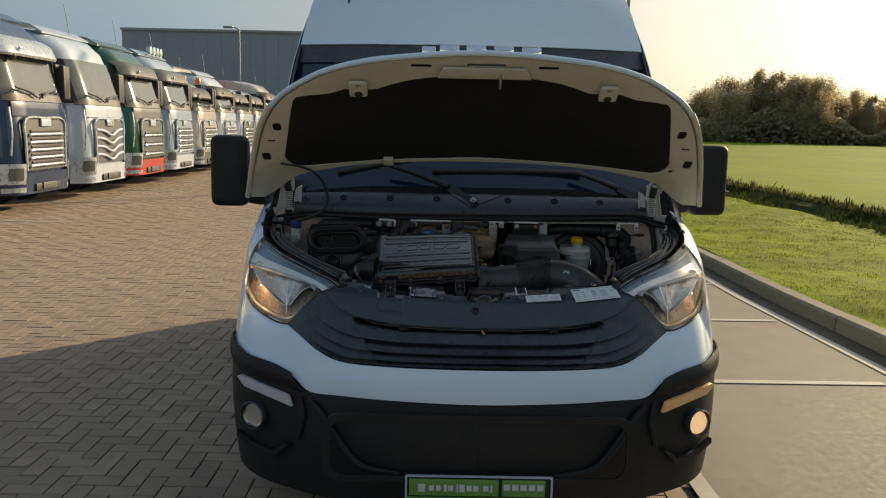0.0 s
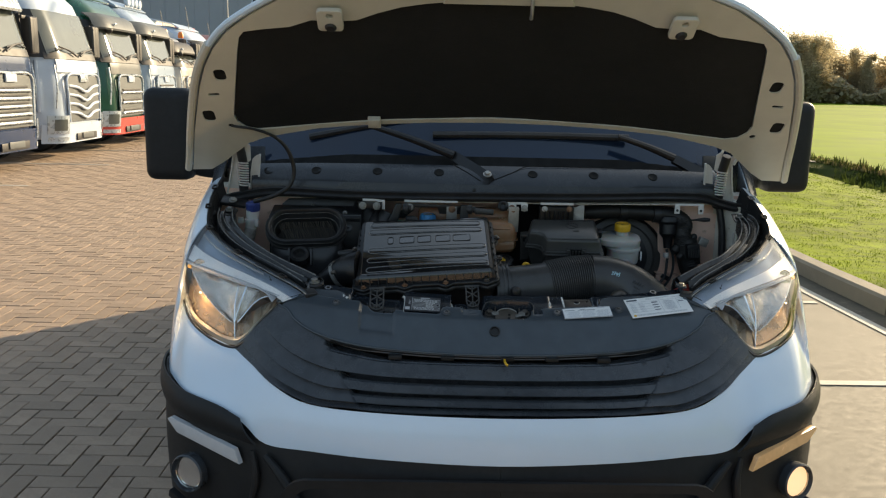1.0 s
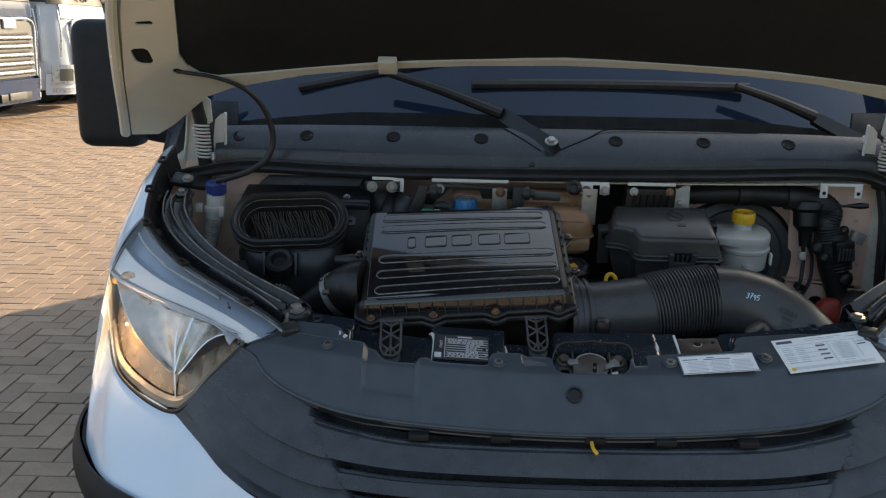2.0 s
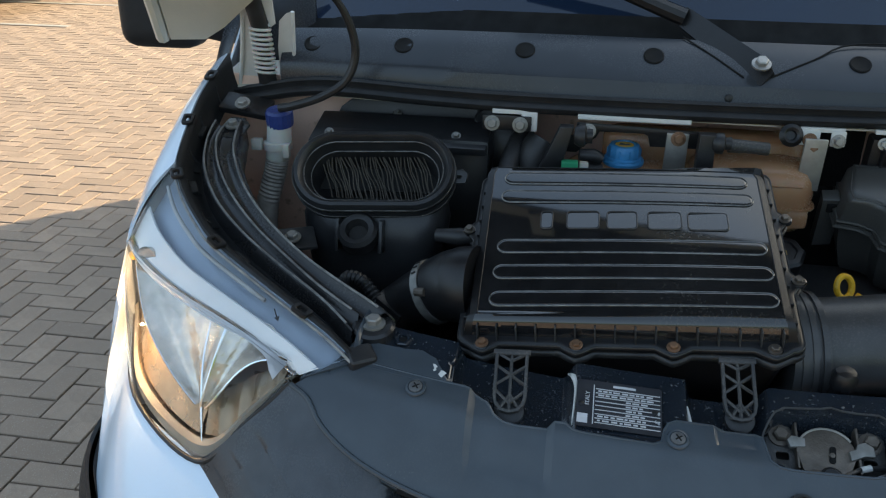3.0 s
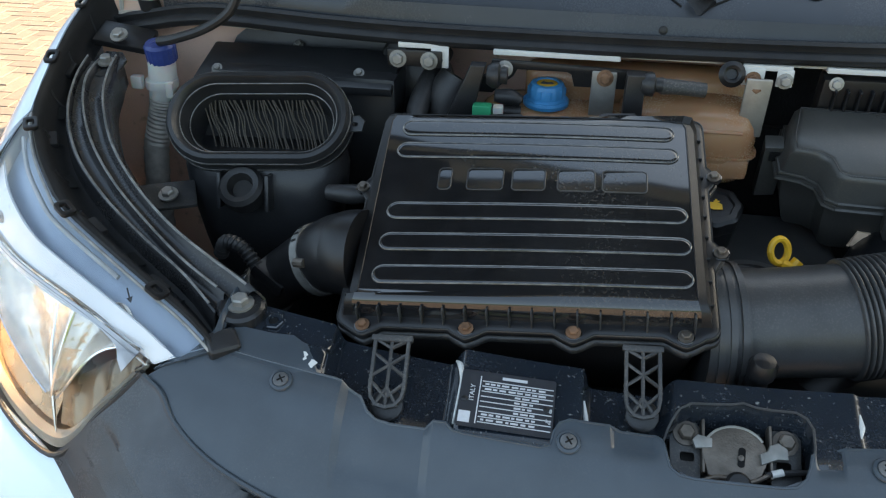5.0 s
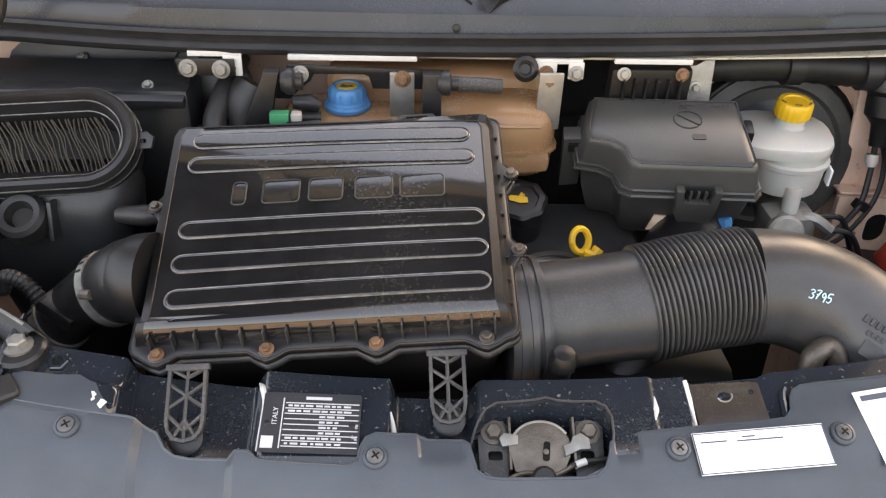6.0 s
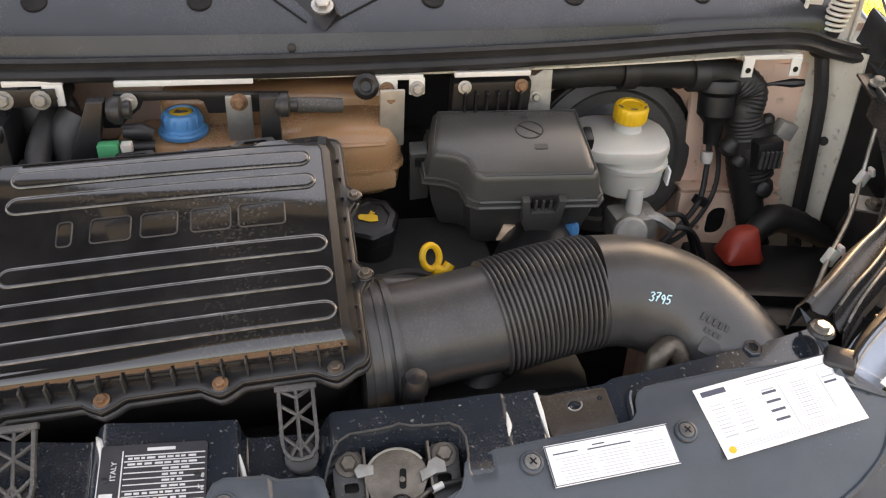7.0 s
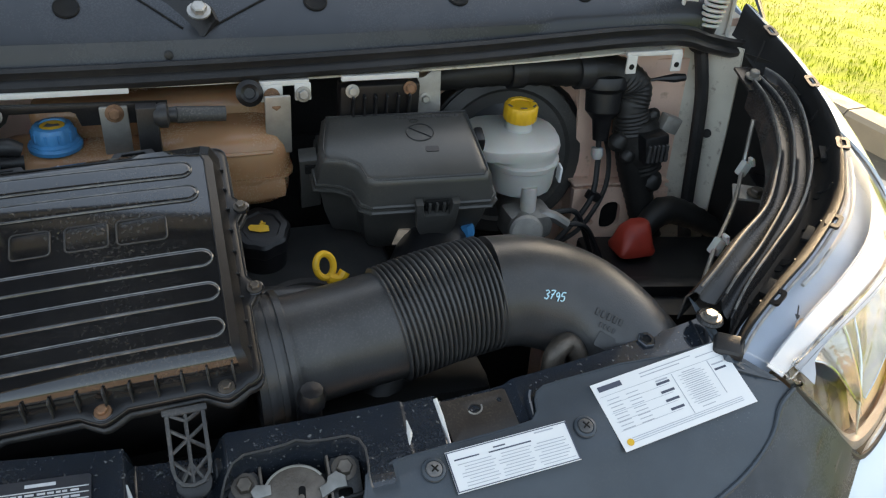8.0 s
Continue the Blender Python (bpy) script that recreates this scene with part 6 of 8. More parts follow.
bm = bmesh.new()
vs = grid(bm, [flange_line(f, z) for f, z in ((.950, -.016), (.990, -.013), (1.004, -.010), (1.012, -.006), (1.010, -.001), (.992, .001))], close=True)
bm.faces.new(vs[0][::-1]), bm.faces.new(vs[-1])
part("flange", bm, "ridge", airbox, "lower flange with bolt lugs", angle=50)
bm = bmesh.new()
vs = grid(bm, [flange_line(f, z) for f, z in ((.980, .0012), (1.000, .0022), (1.008, .004), (1.008, .0085), (1.000, .0115), (.975, .013), (.94, .0135))], close=True)
bm.faces.new(vs[0][::-1]), bm.faces.new(vs[-1])
part("flange", bm, "black", airbox, "upper flange with bolt lugs", angle=50)


AN_UP = AB.to_3x3() @ Vector((0, 0, 1))


def lid_z(u, v):
    """The lid is a little crowned."""
    return .046 - .0065 * max(0, (u + .06) / .26) ** 2 - .24 * u * (v - .16) + .040 * (v - .16)


rows = []
us = np.linspace(-1, 1, 41)
for v, w, z in [(.002, .203, .012), (.005, .2020, .025), (.008, .2010, .033), (.012, .1995, .0375), (.0165, .198, .0395), (.022, .197, None)] + [(v, .197 - .004 * (v > .29), None) for v in np.linspace(.03, .296, 24)] + [(.304, .196, .044), (.310, .198, .028), (.314, .200, .012)]:
    rows.append([AB @ Vector((u * w, v, (lid_z(u * w, v) if z is None else z) - (0.0 if abs(u) < .97 else .003))) for u in us])
lid = loft([r[1:-1] for r in rows], 0)
vs_left = [[r[1] for r in rows], [r[0] for r in rows], [AB @ Vector((-.205, (AB.inverted() @ r[0]).y, .012)) for r in rows]]
vs_right = [[r[-2] for r in rows], [r[-1] for r in rows], [AB @ Vector((.205, (AB.inverted() @ r[-1]).y, .012)) for r in rows]]
for side_rows in (vs_left, vs_right):
    lid_side = bmesh.new()
    grid(lid_side, side_rows)
    part("lid_side", lid_side, "black", airbox, "matt ribbed lid side")
part("lid", lid, "airbox", airbox, "glossy black lid with raised bars", angle=62)
for edge in (rows[-4], [r[1] for r in rows[5:-3]], [r[-2] for r in rows[5:-3]]):
    part("lid_edge", tube([p + AN_UP * .0002 for p in edge], .0010, 5, 1), "black", airbox, "rounded lid edge")


def bar_outline(w, d, cu, v):
    """A long slot outline with the same number of corners at every size."""
    r, k = d / 2, (w - d) / 2
    ends = [(cu + k + r * math.cos(a), v + r * math.sin(a)) for a in np.linspace(-math.pi / 2, math.pi / 2, 9)]
    top = [(cu + k - 2 * k * i / 24, v + r) for i in range(1, 24)]
    far = [(cu - k - r * math.cos(a), v - r * math.sin(a)) for a in np.linspace(-math.pi / 2, math.pi / 2, 9)]
    return ends + top + far + [(cu - k + 2 * k * i / 24, v - r) for i in range(1, 24)]


def raised_slot(v, u0, u1, d, dv=0.0):
    """One long raised bar on the lid; its worn outline carries a painted highlight."""
    cu, w = (u0 + u1) / 2, u1 - u0
    bm = bmesh.new()
    rows = []
    for grow, z in ((.0, -.002), (-.0006, .0010), (-.0020, .0018), (-.0045, .0019)):
        rows.append([AB @ Vector((x, y + dv * (x - cu) * (x - cu) * 4, lid_z(x, y) + z)) for x, y in bar_outline(w + 2 * grow, d + 2 * grow, cu, v)])
    # split the long straight edges so that the bar follows the crown
    vs = grid(bm, rows, close=True)
    ring = vs[-1]
    for i in range(4, 4 + 32 - 1):
        a, b, c, e = ring[i], ring[i + 1], ring[(8 - i - 1) % 64], ring[(8 - i) % 64]
        if len({a, b, c, e}) == 4:
            bm.faces.new((a, b, c, e))
    part("raised_bar", bm, "airbox", airbox, angle=60)
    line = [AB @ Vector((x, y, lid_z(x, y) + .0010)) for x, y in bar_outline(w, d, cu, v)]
    part("bar_edge", tube(line + [line[0]], .0011, 5, 1, cap=False), "baredge", airbox, "worn edge paled for its highlight")


for v, u0, u1 in ((.272, -.170, .172), (.234, -.172, .176), (.137, -.170, .182), (.091, -.172, .184), (.045, -.173, .184)):
    raised_slot(v, u0, u1, .024)
# lettering as plain outlined blocks
for u, w in ((-.105, .016), (-.055, .044), (-.002, .040), (.055, .044), (.112, .052)):
    line = [AB @ Vector((x, y, lid_z(x, y) + .0010)) for x, y in dense(rounded(w, .034, .005, 3, u, .187))]
    part("letter_block", slab([(w - .001, .033, .005, u, .187, lid_z(u, .187) - .001), (w - .002, .032, .005, u, .187, lid_z(u, .187) + .0010)], AB), "airbox", airbox)
    part("letter_edge", tube(line + [line[0]], .0010, 5, 1, cap=False), "ridge", airbox)
# ribs on the front wall, lugs and bolts round the flange
for k in range(16):
    u = -.185 + k * .0247
    part("rib", box((.0020, .009, .024), AB @ Vector((u, .000, .022)), AB.to_3x3() @ Euler((radians(-12), 0, 0)).to_matrix(), .0008, seg=1), "ridge", airbox)
for k in range(9):
    v = .03 + k * .032
    for s in (-1, 1):
        part("rib", box((.006, .0022, .014), AB @ Vector((s * .2045, v, .012)), AB.to_3x3(), .0008, seg=1), "black", airbox)
AN = AB.to_3x3() @ Vector((0, 0, 1))
for u, v, rusty in LUGS:
    c = AB @ Vector((u, v, .0125))
    part("bolt_seat", lathe([(.0100, -.003), (.0098, .0008), (.0085, .0014), (.0, .0015)], c, AN, 18), "airbox", airbox)
    part("bolt", bolt(c + AN * .001, AN, .0056, .007), "rusty" if rusty else "lockmetal", airbox)
for f, z in ((1.002, .0112), (1.006, -.0022)):
    lipline = flange_line(f, z)
    part("flange_edge", tube(lipline + [lipline[0]], .0010, 5, 1, cap=False), "ridge" if z > 0 else "lattice", airbox, "worn edge paled for its highlight")
for u in (-.06, .09):
    part("rear_catch", prism([(-.032, 0), (.032, 0), (.022, .018), (-.022, .018)], .012, AB @ pose(u + .015, .322, .006), .002, holes=[[(-.018, .004), (.018, .004), (.013, .013), (-.013, .013)]]), "black", airbox, "black rear catch")


def lattice_foot(x, y, z, w, h, lean):
    """A tongue-shaped lattice foot under the box."""
    t = part("lattice_foot", prism([(-w / 2, h / 2), (-w / 2, -h * .22), (-w * .44, -h * .36), (-w * .26, -h * .47), (0, -h / 2), (w * .26, -h * .47), (w * .44, -h * .36), (w / 2, -h * .22), (w / 2, h / 2)], .006, axes((x, y, z), (1, .0, .05), (-.05 * lean, .80, .60)), .001,
             holes=[[(-w / 2 + .004, h / 2 - .004), (-w / 2 + .004, -h * .21), (-w * .37, -h * .33), (-w * .22, -h * .42), (0, -h * .45), (w * .22, -h * .42), (w * .37, -h * .33), (w / 2 - .004, -h * .21), (w / 2 - .004, h / 2 - .004)]]), "lattice", airbox, "grey lattice foot")
    m = axes((x, y, z), (1, 0, .05), (-.05 * lean, .80, .60))
    for a, b in (((-w / 2, .30), (0, .12)), ((w / 2, .30), (0, .12)), ((0, .5), (0, -.5)), ((-w / 2, -.06), (0, .12)), ((w / 2, -.06), (0, .12)), ((-w / 2, -.10), (0, -.34)), ((w / 2, -.10), (0, -.34)), ((-w / 2, .5), (0, .36)), ((w / 2, .5), (0, .36)), ((-w * .32, -.46), (0, -.2)), ((w * .32, -.46), (0, -.2))):
        part("lattice_bar", tube([m @ Vector((a[0], a[1] * h, .003)), m @ Vector((b[0], b[1] * h, .003))], .0021, 5, 1), "lattice", t)
    part("foot_cap", box((w * 1.12, .007, .008), m @ Vector((0, h / 2, .003)), m.to_3x3(), .002), "lattice", t)
    part("foot_seat", lathe([(w * .42, -.014), (w * .44, -.002), (w * .36, .0)], m @ Vector((0, -h * .42, -.002)), m.to_3x3() @ Vector((0, 0, 1)), 18), "rubber", t)


lattice_foot(-.3385, 3.312, 1.022, .041, .078, 1)
lattice_foot(-.0685, 3.328, 1.030, .039, .076, 0)

# ---- intake duct: smooth, corrugated, then an elbow ----
duct = thing("intake_duct", "satin black air duct with corrugated section and elbow", "air duct")
D0 = [(.012, 3.463, 1.021), (.06, 3.466, 1.026), (.110, 3.470, 1.032), (.172, 3.476, 1.038)]
D1 = [(.166, 3.475, 1.0375), (.232, 3.484, 1.049), (.298, 3.490, 1.056)]
D2 = [(.294, 3.490, 1.056), (.350, 3.488, 1.052), (.41, 3.468, 1.034), (.455, 3.426, 1.003), (.485, 3.377, .962), (.497, 3.348, .92), (.50, 3.335, .86)]
part("collar", tube([(.004, 3.462, 1.020), (.022, 3.463, 1.021), (.050, 3.465, 1.024)], [.077, .078, .072], 40, 3), "duct", duct)
for k in range(3):
    part("collar_ring", tube([(.012 + k * .013, 3.4625 + k * .0005, 1.0205 + k * .001), (.019 + k * .013, 3.463 + k * .0005, 1.021 + k * .001)], .0800 - .0015 * k, 40, 1), "duct", duct)
part("straight_section", tube(D0, [.068, .066, .065, .067], 40, 6), "duct", duct)
RIBS = 21
part("corrugated_section", tube(smooth_path(D1, RIBS * 3), [.0655 + .0068 * (0, .75, 1, 1, .75, 0)[k % 6] for k in range(RIBS * 6 + 1)], 40, 1), "duct", duct, "corrugated rubber section", angle=70)
part("elbow", tube(D2, [.070, .070, .069, .068, .066, .064, .062], 44, 8), "duct", duct, "large smooth elbow")
# chalk number and moulded marks on the elbow
cam_side = Vector((-.36, -.76, .56)).normalized()


def on_pipe(c, r, along, up):
    n = (cam_side - Vector(along).normalized() * cam_side.dot(Vector(along).normalized())).normalized()
    return axes(Vector(c) + n * r, along, Vector(n).cross(Vector(along)))


STROKES = {"9": [[(.55, .7), (.3, 1), (.05, .75), (.25, .5), (.55, .65), (.5, .3), (.45, 0)]], "-": [[(.1, .5), (.5, .52)]], "3": [[(0, .9), (.35, 1), (.6, .8), (.3, .55), (.6, .35), (.4, .02), (0, .1)]], "7": [[(0, .95), (.6, 1), (.35, .5), (.2, 0)], [(.12, .5), (.55, .55)]], "5": [[(.6, 1), (.1, .95), (.05, .55), (.45, .55), (.55, .25), (.3, 0), (0, .08)]]}
number = on_pipe((.3700, 3.482, 1.0465), .0706, (1, -.30, -.14), (0, 0, 0))
for k, ch in enumerate("3795"):
    for line in STROKES[ch]:
        part("marker_stroke", tube([number @ Vector(((k - 2) * .0066 + x * .0078 + .0012 * y, (y - .5) * .0105 + .001 * math.sin(k * 2.1), .0004)) for x, y in line], .00085, 5, 4), "chalk", duct, "pale blue hand-written number")
mark = on_pipe((.4330, 3.4480, 1.0190), .0702, (.80, -.50, -.32), (0, 0, 0))
for k in range(5):
    part("moulded_mark", box((.0046, .009, .0012), mark @ Vector(((k - 2) * .0075, .010, -.0004 * (k - 2) ** 2)), mark.to_3x3(), .0005, seg=1), "ridge", duct)
for k in range(4):
    part("moulded_mark", box((.0034, .006, .0010), mark @ Vector(((k - 1.5) * .0056 + .003, -.003, .0002)), mark.to_3x3(), .0004, seg=1), "ridge", duct)
part("moulded_mark", prism(rounded(.026, .018, .002), .0012, mark @ pose(.010, -.019, -.0022)), "ridge", duct, "worn moulded patch")
part("duct_stub", tube([(.055, 3.385, .975), (.057, 3.375, 1.0), (.058, 3.370, 1.03)], [.013, .013, .012], 12, 3), "black", duct, "black capped stub")
part("stub_cap", lathe([(.015, 0), (.016, .014), (.012, .022), (.004, .024)], (.058, 3.366, 1.030), (0, -.2, 1), 10), "black", duct)

lower_hose = thing("lower_duct", "black moulded hose below the fuse box", "hose")
part("hose", tube([(.30, 3.70, 1.02), (.25, 3.62, 1.0), (.20, 3.55, .96), (.16, 3.5, .90)], .050, 24, 6), "black", lower_hose)
part("clamp", tube([(.285, 3.675, 1.012), (.275, 3.66, 1.008)], .053, 24, 1), "rubber", lower_hose)

# ---- oval air inlet at the side ----
inlet = thing("air_inlet_housing", "black air inlet housing with an oval mouth and pleated filter", "air inlet")
IM = axes((-.583, 3.632, 1.178), (.985, .10, .03), (-.03, .66, .70))


def oval_ring(levels, m):
    bm = bmesh.new()
    rows = [[m @ Vector((x, y + dy, z)) for x, y in stadium(w, d, 10, 0, 0)] for w, d, z, dy in levels]
    grid(bm, rows, close=True)
    return bm


part("mouth", oval_ring([(.192, .080, -.100, 0), (.194, .081, -.046, 0), (.198, .084, -.036, 0), (.201, .087, -.028, 0), (.207, .092, -.025, 0), (.214, .098, -.010, 0), (.222, .104, -.001, 0), (.232, .113, .004, 0), (.243, .124, .0035, 0), (.251, .132, -.003, 0), (.254, .135, -.011, 0), (.246, .128, -.017, 0), (.246, .128, -.023, 0), (.254, .135, -.027, 0), (.255, .136, -.035, 0), (.246, .128, -.041, 0), (.242, .124, -.062, 0)], IM), "inletblack", inlet, "broad black oval rubber lip", angle=50)
# highlights round the glossy lip, painted as pale lines
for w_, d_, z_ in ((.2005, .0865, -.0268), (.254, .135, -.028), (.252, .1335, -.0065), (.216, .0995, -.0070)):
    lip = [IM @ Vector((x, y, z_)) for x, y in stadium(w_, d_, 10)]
    part("mouth_line", tube([*lip, lip[0]], .0011, 5, 1, cap=False), "baredge", inlet, "worn lip line paled for its highlight")
part("body", oval_ring([(.226, .108, -.05, 0), (.226, .112, -.08, .004), (.205, .11, -.14, .02), (.17, .10, -.22, .05), (.16, .10, -.34, .08)], IM), "inletblack", inlet, "black tapered housing")
fl = slab([(.20, .09, .03, 0, 0, -.085), (.20, .09, .03, 0, 0, -.080)], IM)
part("filter_back", fl, "dark", inlet)
for k in range(34):
    x = -.078 + k * .0050 + .0012 * math.sin(k * 1.7)
    wob = .0030 * math.sin(k * .55) + .0012 * math.sin(k * 2.3)
    part("pleat", tube([IM @ Vector((x - .012 + wob, .039, -.040)), IM @ Vector((x - .004 - wob * .6, .016, -.046)), IM @ Vector((x + .004 + wob, -.008, -.050)), IM @ Vector((x + .012, -.039, -.056))], .0012, 4, 3), "filter", inlet)
part("lower_body", slab([(.222, .090, .044, -.583, 3.668, 1.122), (.234, .112, .05, -.583, 3.660, 1.098), (.226, .120, .052, -.584, 3.660, 1.060), (.200, .114, .048, -.588, 3.670, .98), (.160, .10, .04, -.592, 3.685, .88), (.15, .09, .035, -.592, 3.69, .80)], Matrix.Identity(4)), "inletblack", inlet, "tapered lower body", angle=50)
for sx in (-1, 1):
    part("body_web", box((.006, .030, .050), (-.596 + sx * .034, 3.597, 1.082), Euler((radians(-15), 0, 0)).to_matrix(), .002), "inletblack", inlet)
boss = Vector((-.597, 3.585, 1.092))
part("boss", lathe([(.030, -.02), (.031, .004), (.026, .010), (.018, .008), (.014, -.006)], boss, (.0, -.62, .78), 24), "rubber", inlet, "round rubber grommet")
part("boss_hole", lathe([(.0135, -.014), (.0135, -.0045)], boss, (.0, -.62, .78), 16), "dark", inlet)
part("rear_box", box((.285, .15, .30), (-.560, 3.835, 1.045), bevel=.012), "inletblack", inlet, "black rear filter case")
part("case_lid", box((.300, .105, .014), (-.572, 3.80, 1.190), Euler((radians(14), 0, 0)).to_matrix(), .004), "inletblack", inlet, "black flat case lid")
part("case_rim", prism([(-.14, 0), (.17, 0), (.17, .035), (.15, .05), (-.10, .05), (-.12, .035)], .02, axes((-.575, 3.885, 1.178), (1, 0, .02), (0, .1, 1)), .004), "inletblack", inlet, "arched back rim")
part("back_plate", lathe([(.055, 0), (.055, .02), (.045, .026)], (-.40, 3.86, 1.165), (0, -1, .2), 24), "black", inlet)
for x, y, z in ((-.592, 3.862, 1.206), (-.428, 3.842, 1.196), (-.690, 3.768, 1.193), (-.475, 3.775, 1.196)):
    part("case_bolt", bolt((x, y, z), (0, -.6, .8), .0055, .007), "zinc", inlet)
part("side_clip", prism([(-.014, -.010), (.010, -.010), (.014, .004), (.006, .012), (-.014, .010)], .006, axes((-.452, 3.655, 1.165), (1, 0, .1), (0, .5, .86)), .001, holes=[rounded(.008, .005, .002, 2, 0, 0)]), "inletblack", inlet)
part("rim_boss", lathe([(.020, 0), (.021, .008), (.016, .012), (.010, .010), (.0, .009)], (-.432, 3.848, 1.205), (0, -.8, .5), 20), "inletblack", inlet)

# hose from the box to the inlet side
hose = thing("turbo_hose", "black hose with worm clamps beside the air filter box", "hose")
HP = [(-.405, 3.470, 1.072), (-.432, 3.477, 1.068), (-.462, 3.486, 1.051), (-.500, 3.497, 1.025), (-.535, 3.499, .995), (-.575, 3.503, .955), (-.62, 3.50, .90)]
part("hose", tube(HP, [.052, .050, .044, .037, .035, .036, .036], 28, 6), "black", hose, "black moulded hose")
part("cuff", tube([(-.400, 3.469, 1.074), (-.418, 3.473, 1.071), (-.440, 3.479, 1.062)], [.055, .054, .048], 28, 3), "black", hose, "flared cuff on the filter box")
q = smooth_path(HP, 8)
for i, r in ((16, .0455), (33, .0368)):
    d = (q[i + 1] - q[i]).normalized()
    part("clamp", tube([q[i] - d * .006, q[i] + d * .006], r + .0015, 28, 1), "zinc", hose, "pale worm clamp band")
    for k in range(7):
        a = -.9 + k * .24
        sd, up_ = frame_of(d)
        part("clamp_notch", box((.0022, .0075, .0012), q[i] + (up_ * math.cos(a) - sd * math.sin(a)) * (r + .0022), axes((0, 0, 0), d.cross(up_ * math.cos(a) - sd * math.sin(a)), d).to_3x3(), 0), "dark", hose)
part("clamp_screw", tube([q[16] + Vector((-.020, -.038, .016)), q[16] + Vector((-.006, -.044, .020))], .006, 10, 1), "lockmetal", hose)
part("sensor", box((.05, .028, .02), (-.525, 3.478, 1.024), Euler((0, radians(28), radians(-20))).to_matrix(), .005), "black", hose, "black sensor block")
part("sensor_plug", tube([(-.545, 3.480, 1.036), (-.565, 3.49, 1.055), (-.59, 3.50, 1.056), (-.605, 3.51, 1.03)], .008, 10, 9, ribs=.0024), "rubber", hose)
part("breather", tube([(-.415, 3.575, 1.102), (-.44, 3.575, 1.100), (-.475, 3.58, 1.098)], [.010, .014, .010], 12, 4), "rubber", hose)

# washer filler neck
washer = thing("washer_filler", "pale plastic washer filler neck with a dark blue cap", "washer filler")
part("neck", tube([(-.778, 3.772, 1.206), (-.781, 3.772, 1.17), (-.785, 3.770, 1.140)], [.0205, .0215, .0200], 20, 4), "milk", washer, "milky neck")
part("ribbed_pipe", tube([(-.785, 3.770, 1.142), (-.789, 3.768, 1.12), (-.797, 3.765, 1.09), (-.806, 3.76, 1.05), (-.81, 3.75, .95), (-.81, 3.75, .85)], .0185, 18, 9, ribs=.0016), "lip", washer, "dirty ribbed filler pipe")
part("cap", lathe([(.022, -.014), (.0228, -.006), (.0230, .010), (.0195, .0145), (.012, .0150), (.011, .0135), (.0, .0135)], (-.777, 3.771, 1.213), (0, -.15, .99), 36, scallop=.025, lobes=18), "navycap", washer, "dark blue cap")
part("collar", lathe([(.0245, 0), (.0250, .004), (.0245, .012), (.021, .014)], (-.783, 3.771, 1.158), (0, 0, 1), 24), "milk", washer)
part("collar_tab", box((.012, .010, .024), (-.762, 3.752, 1.160), bevel=.002), "milk", washer)
part("clip", box((.018, .014, .02), (-.815, 3.758, 1.168), bevel=.003), "milk", washer)
brace = thing("wing_bracket", "small dusty steel bracket with a bolt on the inner wing", "bracket")
part("plate", box((.075, .05, .006), (-.70, 3.575, 1.075), Euler((radians(18), 0, radians(25))).to_matrix(), .002), "ridge", brace)
part("bolt", bolt((-.695, 3.568, 1.081), (0, -.3, .95), .009, .010), "steel", brace)
sideb = thing("corner_bracket", "black pressed bracket with a steel bolt under the seal", "bracket")
part("plate", box((.085, .05, .012), (-.845, 3.80, 1.222), Euler((radians(20), radians(8), 0)).to_matrix(), .004), "black", sideb)
part("bolt", bolt((-.845, 3.782, 1.230), (0, -.5, .86), .009, .010), "steel", sideb)

# ---- coolant tank ----
tank = thing("coolant_tank", "aged amber plastic coolant tank with a bright blue cap", "coolant tank")
part("body", slab([(.225, .105, .03, -.175, 3.80, 1.07), (.240, .120, .035, -.175, 3.80, 1.082), (.244, .124, .04, -.175, 3.80, 1.118), (.242, .122, .04, -.175, 3.80, 1.138), (.234, .114, .042, -.175, 3.80, 1.151), (.216, .098, .042, -.175, 3.80, 1.160), (.17, .06, .028, -.175, 3.80, 1.165)], Matrix.Identity(4)), "tank", tank, "amber tank body", angle=60)
part("body", slab([(.172, .105, .035, .0, 3.790, 1.080), (.190, .126, .045, .0, 3.790, 1.092), (.197, .132, .048, .0, 3.790, 1.14), (.194, .130, .050, .0, 3.790, 1.160), (.184, .120, .050, .0, 3.790, 1.174), (.164, .100, .046, .0, 3.792, 1.183), (.11, .05, .02, .0, 3.795, 1.187)], Matrix.Identity(4)), "tank", tank, "amber tank body", angle=60)
part("bridge", tube([(-.11, 3.79, 1.135), (-.08, 3.79, 1.135), (-.05, 3.79, 1.135)], .034, 16, 3), "tank", tank)
part("seam", slab([(.200, .135, .035, .0, 3.790, 1.120), (.200, .135, .035, .0, 3.790, 1.124)], Matrix.Identity(4)), "tank", tank)
part("foot", box((.085, .05, .032), (.045, 3.750, 1.106), bevel=.010), "tank", tank)
part("neck", lathe([(.026, -.03), (.028, .0)], (-.20, 3.785, 1.165), (0, 0, 1), 24), "tank", tank)
TC = Vector((-.200, 3.783, 1.168))
cap = part("cap", lathe([(.030, 0), (.031, .004), (.030, .008), (.0265, .010), (.0255, .024), (.023, .029), (.017, .030), (.016, .0275), (.0, .0275)], TC, (0, -.05, 1), 48, scallop=.025, lobes=12), "blue", tank, "bright blue screw cap")
part("cap_label", lathe([(.0150, 0), (.0150, .0008), (.0, .0009)], TC + Vector((0, -.0014, .0276)), (0, -.05, 1), 24), "yellow", cap, "yellow warning label")
